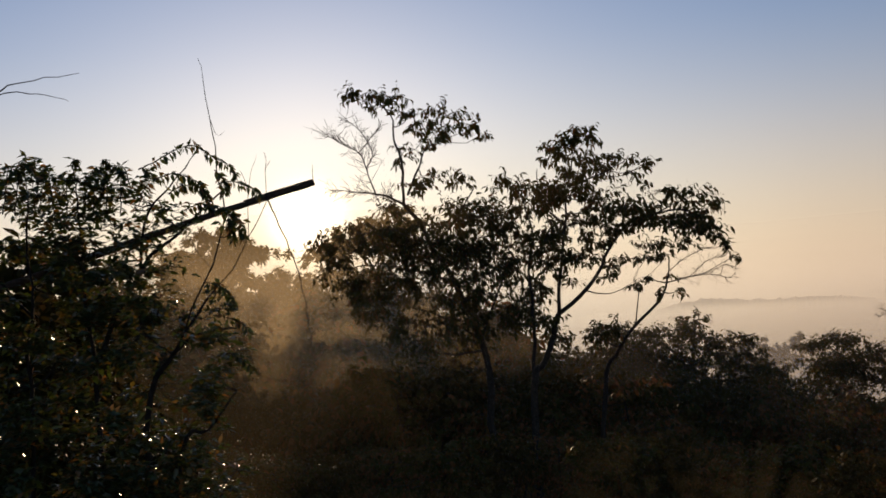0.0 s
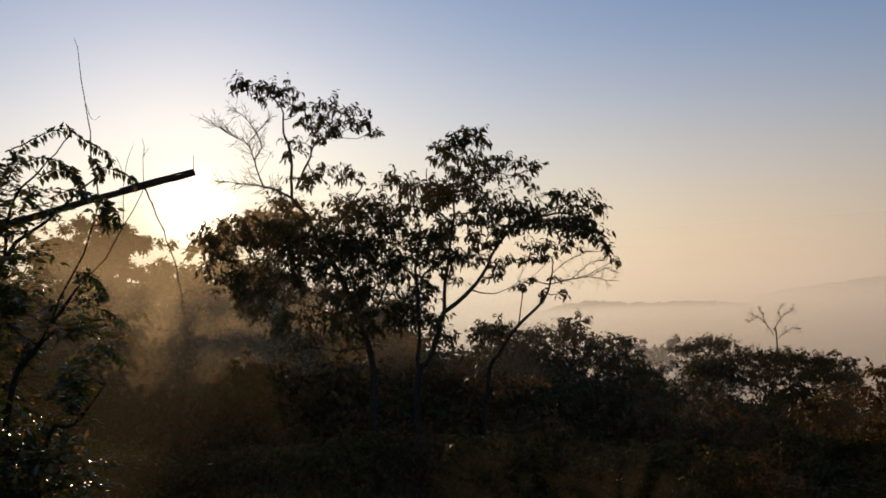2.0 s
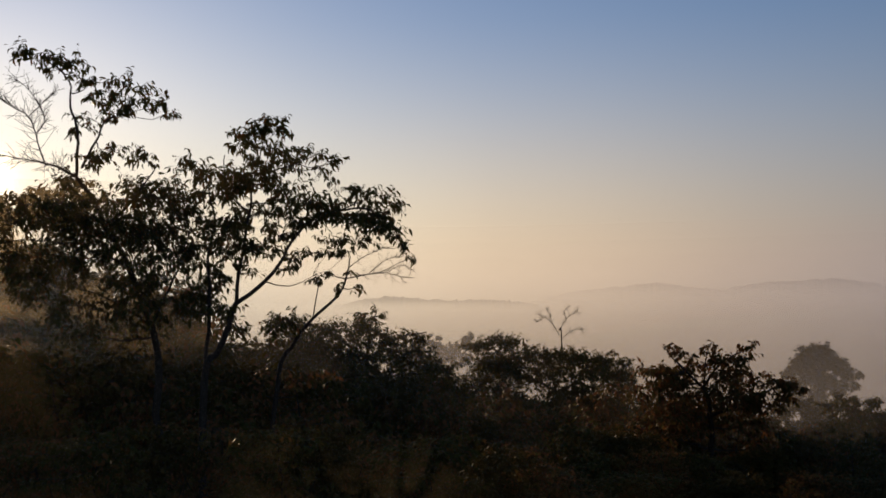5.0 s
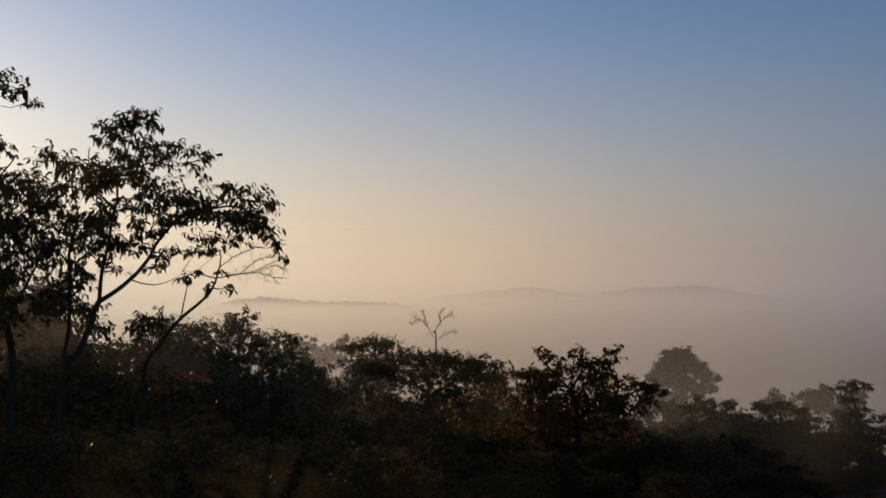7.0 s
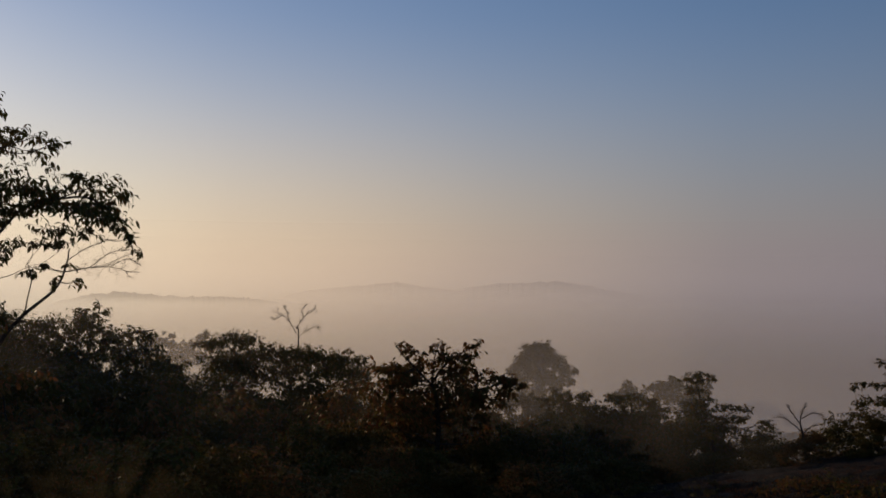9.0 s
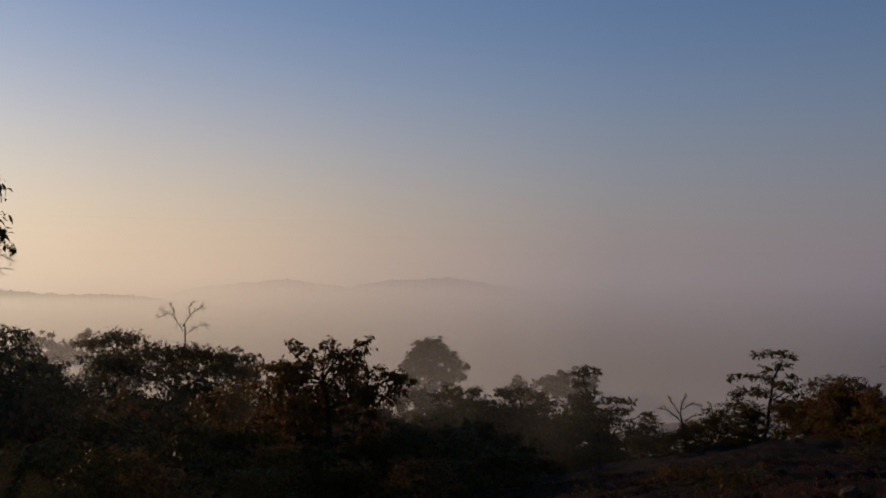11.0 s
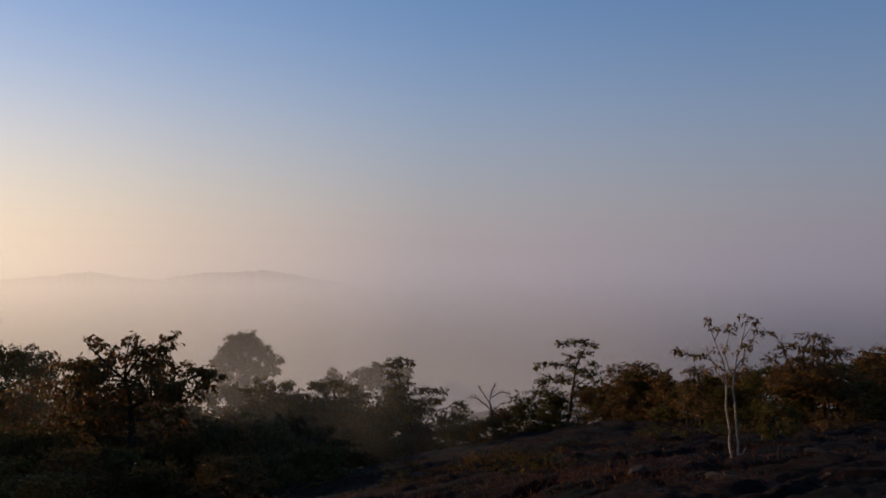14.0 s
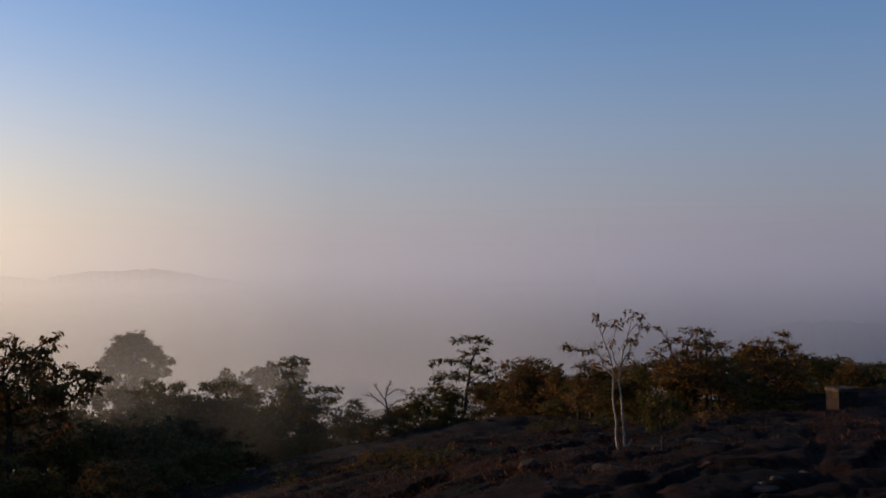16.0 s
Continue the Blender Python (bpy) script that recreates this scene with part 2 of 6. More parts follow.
# ---- mesh tools ----
class Builder:
    """Collects vertices and faces for one mesh."""

    def __init__(self):
        self.v, self.f = [], []

    def tube(self, pts, r0, r1, sides=6, power=1.0):
        base = len(self.v)
        n = len(pts)
        for i, p in enumerate(pts):
            a, b = pts[max(i - 1, 0)], pts[min(i + 1, n - 1)]
            d = (b - a).normalized()
            s = d.cross(Vector((0.31, 0.95, 0.05))).normalized()
            u = d.cross(s)
            r = r0 + (r1 - r0) * (i / (n - 1)) ** power
            for k in range(sides):
                c = 2 * math.pi * k / sides
                self.v.append(p + (s * math.cos(c) + u * math.sin(c)) * r)
        for i in range(n - 1):
            for k in range(sides):
                j = base + i * sides
                self.f.append((j + k, j + (k + 1) % sides, j + sides + (k + 1) % sides, j + sides + k))
        self.f.append(tuple(range(base + (n - 1) * sides, base + n * sides)))
        self.f.append(tuple(reversed(range(base, base + sides))))

    def mesh(self, name, mat, smooth=True):
        me = bpy.data.meshes.new(name)
        me.from_pydata([tuple(p) for p in self.v], [], self.f)
        me.materials.append(mat)
        if smooth:
            me.shade_smooth()
        return me


def part(name, me, parent, label="", kind=""):
    ob = new(name, me)
    ob.parent = parent
    return tagged(ob, label, kind=kind)


def bend(points, rng, wobble=0.03, step=4):
    """A smooth, slightly crooked line through a few points."""
    p = [Vector(q) for q in points]
    out = []
    for i in range(len(p) - 1):
        a, b, c, d = p[max(i - 1, 0)], p[i], p[i + 1], p[min(i + 2, len(p) - 1)]
        size = (c - b).length
        for k in range(step):
            t = k / step
            q = 0.5 * ((2 * b) + (c - a) * t + (2 * a - 5 * b + 4 * c - d) * t * t + (3 * b - a - 3 * c + d) * t ** 3)
            if k:
                q += Vector([rng.uniform(-1, 1) for _ in range(3)]) * size * wobble
            out.append(q)
    out.append(p[-1])
    return out


LEAF_SHAPE = np.array([(0, 0, 0), (0.42, -0.5, 0.02), (0.48, 0, -0.10), (0.42, 0.5, 0.02), (1, 0, -0.22)])
LEAF_FACES = np.array([(0, 2, 1), (0, 3, 2), (1, 2, 4), (2, 3, 4)])
ARCHED_SHAPE = np.array([(0, 0, 0), (0.28, -0.44, 0.13), (0.28, 0.44, 0.13), (0.62, -0.5, 0.06), (0.62, 0.5, 0.06), (0.97, 0, -0.26)])
ARCHED_FACES = np.array([(0, 2, 1), (1, 2, 3), (2, 4, 3), (3, 4, 5)])


def leaf_mesh(name, spots, ways, lengths, slim, mat, rnd, tilt=0.55, arched=False):
    """One mesh of many folded, drooping leaves."""
    n = len(spots)
    spots, ways, lengths = np.array(spots, float), np.array(ways, float), np.array(lengths, float)
    ways /= np.linalg.norm(ways, axis=1)[:, None] + 1e-9
    side = np.cross(ways, rnd.normal(0, tilt, (n, 3)) + (0, 0, 1))
    side /= np.linalg.norm(side, axis=1)[:, None] + 1e-9
    up = np.cross(side, ways)
    curl = rnd.uniform(0.3, 1.7, n)
    s, faces = (ARCHED_SHAPE, ARCHED_FACES) if arched else (LEAF_SHAPE, LEAF_FACES)
    pts = len(s)
    v = (spots[:, None] + lengths[:, None, None] * (s[None, :, :1] * ways[:, None] + s[None, :, 1:2] * slim * rnd.uniform(0.75, 1.25, n)[:, None, None] * side[:, None]
         + s[None, :, 2:] * curl[:, None, None] * up[:, None]))
    f = (np.arange(n)[:, None, None] * pts + faces[None]).reshape(-1)
    me = bpy.data.meshes.new(name)
    me.vertices.add(n * pts)
    me.vertices.foreach_set("co", v.reshape(-1).astype(np.float32))
    me.loops.add(len(f))
    me.loops.foreach_set("vertex_index", f.astype(np.int32))
    me.polygons.add(n * 4)
    me.polygons.foreach_set("loop_start", np.arange(0, len(f), 3, dtype=np.int32))
    me.polygons.foreach_set("loop_total", np.full(n * 4, 3, dtype=np.int32))
    me.update(calc_edges=True)
    me.materials.append(mat)
    return me


def ground_z(x, y):
    """The hilltop falls away, more steeply towards the thicket than over the bare rock."""
    d, az = math.hypot(x, y), math.degrees(math.atan2(-x, y))
    steep = np.interp(az, [-180, -95, -83, -72, -60, -45, -30, 60, 100, 180], [.6, .55, .6, .76, .9, 1.3, 1.5, 1.5, .8, .6])
    return float(np.interp(d, [0, 4, 8, 17, 22, 40, 57, 80, 120, 200, 500, 1500, 5000], [0, -.3, -.9, -1.9, -2.6, -5.3, -8, -13, -24, -42, -90, -110, -120]) * steep)


def grow(name, base, yaw, limbs, clumps, leaf, slim, per_area, mats, seed, label, category, group="", droop=0.5, singles=0, twig_r=0.006, sprig=7, bare=(), tilt=0.55, sprays=12, flat=False, loose=0, spread=1.25):
    """A woody plant: trunk and limbs as given, a branch from the nearest limb to every clump of the crown, twigs in the clump, leaves on the twigs."""
    rng, rnd = random.Random(seed), np.random.RandomState(seed)
    thing = tagged(new(name), label, category, group)
    thing.matrix_world = pose(*base, 0, 0, yaw)
    bark, foliage, single = mats
    wood = []
    for i, (pts, r0, r1) in enumerate(limbs):
        line = bend(pts, random.Random(seed + i))
        wood += [(p, r0 + (r1 - r0) * k / (len(line) - 1)) for k, p in enumerate(line)]
        b = Builder()
        b.tube(line, r0, r1, 8 if r0 > 0.05 else 5)
        part("trunk" if i == 0 else "limb", b.mesh("limb", bark), thing)
    twigs = Builder()
    for i in bare:
        pts, r0, r1 = limbs[i]
        line = bend(pts, random.Random(seed + i))
        size = (Vector(pts[0]) - Vector(pts[-1])).length
        for k in range(2, len(line)):
            for _ in range(4):
                d = ((line[k] - line[k - 1]).normalized() + Vector((rng.gauss(0, .8), rng.gauss(0, .5), rng.gauss(0.1, .7)))).normalized()
                e = line[k] + d * size * rng.uniform(0.12, 0.32)
                m = line[k].lerp(e, 0.5) + Vector((rng.uniform(-1, 1), 0, rng.uniform(-1, 1))) * size * 0.03
                twigs.tube([line[k], m, e], max(r1, twig_r) * 0.8, twig_r * 0.35, 3)
                f = m + (d + Vector((rng.gauss(0, .7), rng.gauss(0, .5), rng.gauss(0, .7)))).normalized() * size * rng.uniform(0.06, 0.16)
                twigs.tube([m, f], twig_r * 0.5, twig_r * 0.25, 3)
    spots, ways, lengths = [], [], []
    for u, v, w, ru, rw in clumps:
        c = Vector((u, v, w))
        if wood:
            low = [q for q in wood if q[0].z < w + 0.2 * rw] or wood
            near, r = min(low, key=lambda q: (q[0] - c).length + 0.6 * max(q[0].z - w, 0))
            mid = near.lerp(c, 0.5) + Vector((rng.uniform(-.1, .1), rng.uniform(-.1, .1), -.08)) * (near - c).length
            twigs.tube(bend([near, mid, c], rng, 0.05, 3), min(r * 0.7, 0.015 + 0.02 * ru), twig_r, 4)
        if loose:
            # single leafy twigs spread evenly through the clump, their leaves hanging in two rows
            hubs = []
            for q in range(5):
                d = Vector(rnd.normal(0, 1, 3)).normalized() * rng.uniform(0.3, 0.75)
                hubs.append(c + Vector((d.x * ru, d.y * 0.9 * ru, d.z * rw)))
                twigs.tube(bend([c, c.lerp(hubs[-1], 0.5) + Vector((0, 0, -0.06)) * ru, hubs[-1]], rng, 0.06, 2), twig_r, twig_r * 0.7, 3)
            for k in range(max(2, int(loose * 3.1 * ru * rw / (3.5 * leaf * leaf * slim)))):
                d = Vector(rnd.normal(0, 1, 3)).normalized() * rng.random() ** 0.5 * spread
                e = c + Vector((d.x * ru, d.y * ru, d.z * rw))
                hub = min(hubs, key=lambda h: (h - e).length)
                reach = e - hub
                s = e - reach.normalized() * min(reach.length, 2.3 * leaf)
                rise = Vector((0, 0, rng.uniform(0.0, .16))) * reach.length
                if leaf < 0.185 or k % 3 == 0:
                    twigs.tube([hub, hub.lerp(e, 0.55) + rise, e], twig_r * 0.6, twig_r * 0.35, 3)
                along = reach.normalized()
                across = along.cross(Vector((rng.gauss(0, .6), rng.gauss(0, .6), 1))).normalized()
                for j in range(7):
                    spots.append(s.lerp(e, 0.15 + 0.85 * j / 6) + Vector((rng.gauss(0, .12), rng.gauss(0, .12), rng.gauss(0, .12))) * leaf)
                    ways.append(along * rng.uniform(0.2, 0.9) + across * (1 if j % 2 else -1) * rng.uniform(0.4, 1.0) - Vector((0, 0, droop * rng.uniform(0.5, 1.9))))
                    lengths.append(leaf * rng.uniform(0.65, 1.2))
            continue
        # several uneven sprays make up the clump and reach past it
        for q in range(sprays):
            d = Vector(rnd.normal(0, 1, 3)).normalized() * rng.uniform(0.2, 1.2)
            rs = math.sqrt(ru * rw) * rng.uniform(0.2, 0.46)
            hub = c + Vector((d.x * ru, d.y * 0.9 * ru, d.z * rw))
            twigs.tube(bend([c, c.lerp(hub, 0.5) + Vector((0, 0, -0.06)) * ru, hub], rng, 0.06, 2), twig_r, twig_r * 0.6, 3)
            count = max(1, int(9.0 * per_area * rs * rs / (leaf * leaf * slim) / sprig * rng.uniform(0.35, 0.95)))
            for k in range(count):
                d = Vector(rnd.normal(0, 1, 3)).normalized() * rng.random() ** 0.5
                e = hub + Vector((d.x * 1.25, d.y * 1.1, d.z * 0.85)) * rs
                s = hub.lerp(e, rng.uniform(0.0, 0.35))
                if k % 4 == 0:
                    twigs.tube([s, s.lerp(e, 0.55) + Vector((0, 0, rng.uniform(-.1, .12))) * (e - s).length, e], twig_r * 0.6, twig_r * 0.3, 3)
                out = (e - c).normalized() if (e - c).length > 1e-4 else Vector((0, 0, 1))
                for j in range(sprig):
                    spin = Vector((rng.gauss(0, 1), rng.gauss(0, 1), rng.gauss(0, .5))).normalized()
                    spots.append(e - (e - s) * 0.85 * rng.random() + Vector((rng.uniform(-1, 1), rng.uniform(-1, 1), rng.uniform(-1, 1))) * leaf * 0.5)
                    ways.append(spin * 0.9 + out * 0.55 - Vector((0, 0, droop)))
                    if flat and j % 5 < 3:
                        ways[-1].z *= 0.2
                    lengths.append(leaf * rng.uniform(0.6, 1.2))
    if twigs.v:
        part("brushwood", twigs.mesh("brushwood", TWIG if bark is not PALE_BARK else PALE_BARK), thing, kind="stuff")
    if spots:
        order = list(range(len(spots)))
        rng.shuffle(order)
        if singles:
            protos = [leaf_mesh("leaf", [(0, 0, 0)], [(1, 0, -.2)], [1.0], slim * q, single, rnd, arched=bool(loose)) for q in (0.85, 1.0, 1.15)]
            for i in order[:singles]:
                o = part("leaf", protos[i % 3], thing)
                turn = Vector(ways[i]).to_track_quat("X", "Z")
                o.matrix_local = Matrix.LocRotScale(spots[i], turn, (lengths[i],) * 3)
        rest = order[singles:]
        part("foliage", leaf_mesh("foliage", [spots[i] for i in rest], [ways[i] for i in rest], [lengths[i] for i in rest], slim, foliage, rnd, tilt, bool(loose)), thing, kind="stuff")
    return thing


# ---- the ground and the distance ----
def polar_ground():
    """Rings and spokes, finer over the bare rock on the open side of the hilltop."""
    radii = [0.0, 0.6]
    while radii[-1] < 4600:
        radii.append(radii[-1] * (1.013 if 8 < radii[-1] < 42 else 1.05))
    radii.append(4800.0)
    spokes = [-100 + 0.28 * i for i in range(222)]
    spokes += [spokes[-1] + (260 - spokes[-1]) * (i + 1) / 251 for i in range(250)]
    sectors = len(spokes)
    verts, faces = [(0, 0, 0)], []
    for r in radii[1:]:
        for a in spokes:
            a = radians(a)
            x, y = -math.sin(a) * r, math.cos(a) * r
            z = ground_z(x, y)
            if r > 2:
                soft = min(r / 8, 1)
                z += noise.fractal(Vector((x * 0.11, y * 0.11, 2.0)), 1.0, 2.0, 5) * 0.16 * min(r / 12, 2.5)
                z += noise.fractal(Vector((x * 1.1, y * 1.1, 5.0)), 0.7, 2.0, 4) * 0.05 * soft
                if r < 60:
                    # broken rock plates with worn joints between them, rubble on top
                    d = noise.voronoi(Vector((x * 0.42, y * 0.75, 1.0)))[0]
                    z += 0.07 * noise.cell(Vector((x * 0.3, y * 0.5, 0.0))) * soft - max(0.0, 0.14 - (d[1] - d[0])) * 0.7 * soft
                    z += (abs(noise.noise(Vector((x * 2.3, y * 2.9, 9.0)))) * 0.055 + abs(noise.noise(Vector((x * 6.1, y * 5.3, 3.0)))) * 0.05) * soft
            verts.append((x, y, z))
    for k in range(sectors):
        faces.append((0, 1 + k, 1 + (k + 1) % sectors))
    for i in range(len(radii) - 2):
        j = 1 + i * sectors
        for k in range(sectors):
            faces.append((j + k, j + sectors + k, j + sectors + (k + 1) % sectors, j + (k + 1) % sectors))
    me = bpy.data.meshes.new("ground")
    me.from_pydata(verts, [], faces)
    me.shade_smooth()
    me.materials.append(ground_material())
    return tagged(new("ground", me), "dark rock and reddish soil falling away downhill", "ground", kind="structure")


GROUND = polar_ground()


def arc_sheet(name, radius, az0, az1, z0, z1, mat, label, steps=60, rows=2):
    verts, faces = [], []
    for i in range(steps + 1):
        a = radians(az0 + (az1 - az0) * i / steps)
        r = radius * (1 + 0.05 * noise.noise(Vector((i * 0.13, radius, 0))))
        for j in range(rows + 1):
            verts.append((-math.sin(a) * r, math.cos(a) * r, z0 + (z1 - z0) * j / rows))
    for i in range(steps):
        for j in range(rows):
            k = i * (rows + 1) + j
            faces.append((k, k + 1, k + rows + 2, k + rows + 1))
    me = bpy.data.meshes.new(name)
    me.from_pydata(verts, [], faces)
    me.shade_smooth()
    me.materials.append(mat)
    return tagged(new(name, me), label, "mist", kind="structure")


def hill(name, distance, depth, profile, z0, label, mat, rough, seed, crest=0.0, grain=3.0):
    """A solid far ridge: profile is (azimuth, top height) along its length."""
    az = np.array([p[0] for p in profile], float)
    top = np.array([p[1] for p in profile], float)
    steps, rings = 420, 8
    verts, faces = [], []
    for i in range(steps + 1):
        a = az[0] + (az[-1] - az[0]) * i / steps
        h = float(np.interp(-a, -az, top))
        h += rough * (noise.fractal(Vector((a * 1.6, seed, 0)), 0.9, 2.1, 6) + 0.8 * abs(noise.noise(Vector((a * 7, seed, 4)))) + 0.5 * abs(noise.noise(Vector((a * 19, seed, 2)))) + crest * abs(noise.noise(Vector((a * grain, seed, 7)))) * (0.4 + abs(noise.noise(Vector((a * 0.9, seed, 1))))))
        for j in range(rings + 1):
            q = j / rings * 2 - 1
            r = distance + depth * q
            z = z0 + (h - z0) * (1 - q * q) ** 0.8
            verts.append((-math.sin(radians(a)) * r, math.cos(radians(a)) * r, z))
    for i in range(steps):
        for j in range(rings):
            k = i * (rings + 1) + j
            faces.append((k, k + 1, k + rings + 2, k + rings + 1))
    me = bpy.data.meshes.new(name)
    me.from_pydata(verts, [], faces)
    me.shade_smooth()
    me.materials.append(mat)
    return tagged(new(name, me), label, "hill", kind="structure")


HILL = hill_material()
hill("hill_near", 1100, 120, [(-8, -60), (-12, at_el(1100, -.9)), (-14, at_el(1100, -.42)), (-15.5, at_el(1100, -.28)), (-17, at_el(1100, -.42)), (-18.5, at_el(1100, -.55)), (-21, at_el(1100, -.58)), (-22.5, at_el(1100, -.62)), (-24.5, at_el(1100, -.85)), (-27, -60)], -110, "wooded ridge standing out of the valley mist", HILL, 1.6, 3, 3.2, 3.4)
hill("hill_middle", 2400, 250, [(-22, -60), (-26, at_el(2400, -.2)), (-29, at_el(2400, .1)), (-31.7, at_el(2400, .36)), (-33.5, at_el(2400, .08)), (-35, at_el(2400, -.1)), (-38, at_el(2400, -.35)), (-42, at_el(2400, -.6)), (-46, -60)], -110, "pale distant hill in haze", HILL, 5.0, 9)
hill("hill_far", 2100, 200, [(-33, -60), (-36, at_el(2100, .05)), (-38, at_el(2100, .3)), (-40, at_el(2100, .36)), (-41.4, at_el(2100, .46)), (-43, at_el(2100, .25)), (-44.5, at_el(2100, -.05)), (-46.5, at_el(2100, -.35)), (-50, -60)], -110, "long pale hill in haze above the mist", HILL, 4.0, 14)
hill("hill_side", 540, 40, [(-70, -70), (-74, at_el(540, -4.4)), (-77, at_el(540, -3.4)), (-79, at_el(540, -2.9)), (-81.5, at_el(540, -2.8)), (-84, at_el(540, -2.9)), (-90, at_el(540, -2.4)), (-100, at_el(540, -3)), (-112, -70)], -110, "wooded ridge nearly lost in the mist", HILL, 1.2, 21, 4.5, 2.6)


def mist(name, dist, els, unit, density, az0=45, az1=-110, patch=0.25, far=False, glow=0, axis=None):
    stops = [(at_el(dist, e), c) for e, c in els]
    mat = mist_material(name, stops, unit, density, patch, dist if far else False, glow, axis)
    arc_sheet(name, dist, az0, az1, stops[0][0], stops[-1][0], mat, "thin morning mist sheet standing in for haze and glow")


# golden sun glow behind the trees, put into cover and tint
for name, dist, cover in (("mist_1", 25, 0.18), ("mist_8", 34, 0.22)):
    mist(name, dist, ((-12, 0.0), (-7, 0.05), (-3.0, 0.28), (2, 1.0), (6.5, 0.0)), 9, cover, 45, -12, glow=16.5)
# added front veil, stands in for lens flare that lifts the dark tones
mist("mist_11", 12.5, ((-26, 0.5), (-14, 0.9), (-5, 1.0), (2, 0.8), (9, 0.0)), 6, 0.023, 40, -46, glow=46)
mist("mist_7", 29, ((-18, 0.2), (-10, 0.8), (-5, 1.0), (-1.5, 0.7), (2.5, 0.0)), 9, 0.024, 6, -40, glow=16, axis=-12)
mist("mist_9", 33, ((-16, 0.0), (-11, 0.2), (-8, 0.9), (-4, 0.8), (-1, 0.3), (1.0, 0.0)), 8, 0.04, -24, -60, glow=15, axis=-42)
# self-glowing sheet added to fade the side ridge
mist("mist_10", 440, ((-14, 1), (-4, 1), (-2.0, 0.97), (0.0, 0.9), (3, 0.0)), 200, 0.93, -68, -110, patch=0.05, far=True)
mist("mist_2", 78, ((-14, 0.5), (-8, 0.6), (-5, 0.45), (-1, 0.15), (2.0, 0.0)), 18, 0.13)
mist("mist_3", 118, ((-16, 0.8), (-8, 0.8), (-5, 0.6), (-2, 0.2), (1.5, 0.0)), 30, 0.18)
mist("mist_4", 210, ((-16, 1), (-6, 0.9), (-3.5, 0.7), (-1, 0.2), (2, 0.0)), 60, 0.3)
# these two emit the colour of the hazy sky
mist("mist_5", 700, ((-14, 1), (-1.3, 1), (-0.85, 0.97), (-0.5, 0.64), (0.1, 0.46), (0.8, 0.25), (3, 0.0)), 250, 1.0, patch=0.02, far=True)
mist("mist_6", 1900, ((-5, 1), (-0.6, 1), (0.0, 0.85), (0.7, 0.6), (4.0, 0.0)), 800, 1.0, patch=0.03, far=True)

# ---- plants ----
leaning_tree_limbs = [
    ([(0.00, 0.00, -0.30), (-0.13, 0.00, 3.90), (-0.31, 0.00, 5.16), (-0.84, 0.00, 6.58), (-1.34, 0.00, 7.46), (-1.60, 0.00, 8.13), (-1.97, 0.00, 8.61)], 0.100, 0.045),
    ([(-1.97, 0.00, 8.61), (-2.31, 0.00, 8.81), (-2.65, 0.00, 8.92), (-3.14, 0.00, 9.01), (-3.68, 0.00, 9.08)], 0.035, 0.006),
    ([(-2.65, 0.00, 8.92), (-2.84, 0.00, 9.59), (-3.01, 0.00, 9.99), (-3.42, 0.00, 10.25), (-3.79, 0.00, 10.51)], 0.020, 0.004),
    ([(-2.84, 0.00, 9.59), (-2.66, 0.00, 9.97), (-2.91, 0.00, 10.49), (-3.28, 0.00, 10.88)], 0.015, 0.005),
    ([(-3.01, 0.00, 9.99), (-2.70, 0.00, 10.33), (-2.44, 0.00, 10.60)], 0.012, 0.004),
    ([(-1.97, 0.00, 8.61), (-1.95, 0.00, 9.65), (-2.11, 0.00, 10.24), (-2.14, 0.00, 10.86), (-2.50, 0.00, 11.25)], 0.040, 0.012),
    ([(-1.85, 0.00, 8.84), (-1.55, 0.00, 9.46), (-1.29, 0.00, 9.98), (-0.80, 0.00, 10.18)], 0.035, 0.012),
    ([(-1.34, 0.00, 7.46), (-0.81, 0.00, 7.99), (-0.18, 0.00, 8.93)], 0.040, 0.012),
    ([(-0.84, 0.00, 6.58), (-1.73, 0.00, 6.93), (-2.84, 0.00, 7.15), (-3.69, 0.00, 7.07)], 0.036, 0.009),
    ([(-0.31, 0.00, 5.16), (-1.25, 0.00, 5.78), (-2.34, 0.00, 6.13)], 0.036, 0.009),
    ([(-0.31, 0.00, 5.16), (0.18, 0.00, 6.23), (0.53, 0.00, 7.18)], 0.042, 0.014),
]
leaning_tree_crown_a = [
    (-2.96, -0.77, 11.28, 0.28, 0.22), (-2.50, -1.15, 11.10, 0.39, 0.20), (-2.13, -0.09, 11.32, 0.42, 0.22), (-2.07, 0.54, 11.12, 0.31, 0.20),
    (-1.39, -0.19, 10.62, 0.39, 0.22), (-0.96, -0.03, 10.90, 0.31, 0.22), (-0.74, -1.17, 10.23, 0.47, 0.25), (-0.14, -0.03, 10.48, 0.39, 0.22),
    (0.02, 1.06, 10.31, 0.25, 0.17), (-1.40, 0.84, 10.54, 0.35, 0.20), (-1.98, 0.55, 9.98, 0.36, 0.26), (-1.53, -0.94, 10.69, 0.25, 0.17),
    (-1.26, 0.95, 9.43, 0.39, 0.20), (-0.46, 0.86, 9.28, 0.47, 0.22), (-1.53, -0.80, 8.92, 0.28, 0.20), (-2.22, 0.32, 8.48, 0.42, 0.22),
    (-2.93, -1.15, 7.64, 0.98, 0.39), (-2.17, -0.92, 7.33, 0.98, 0.50),
]
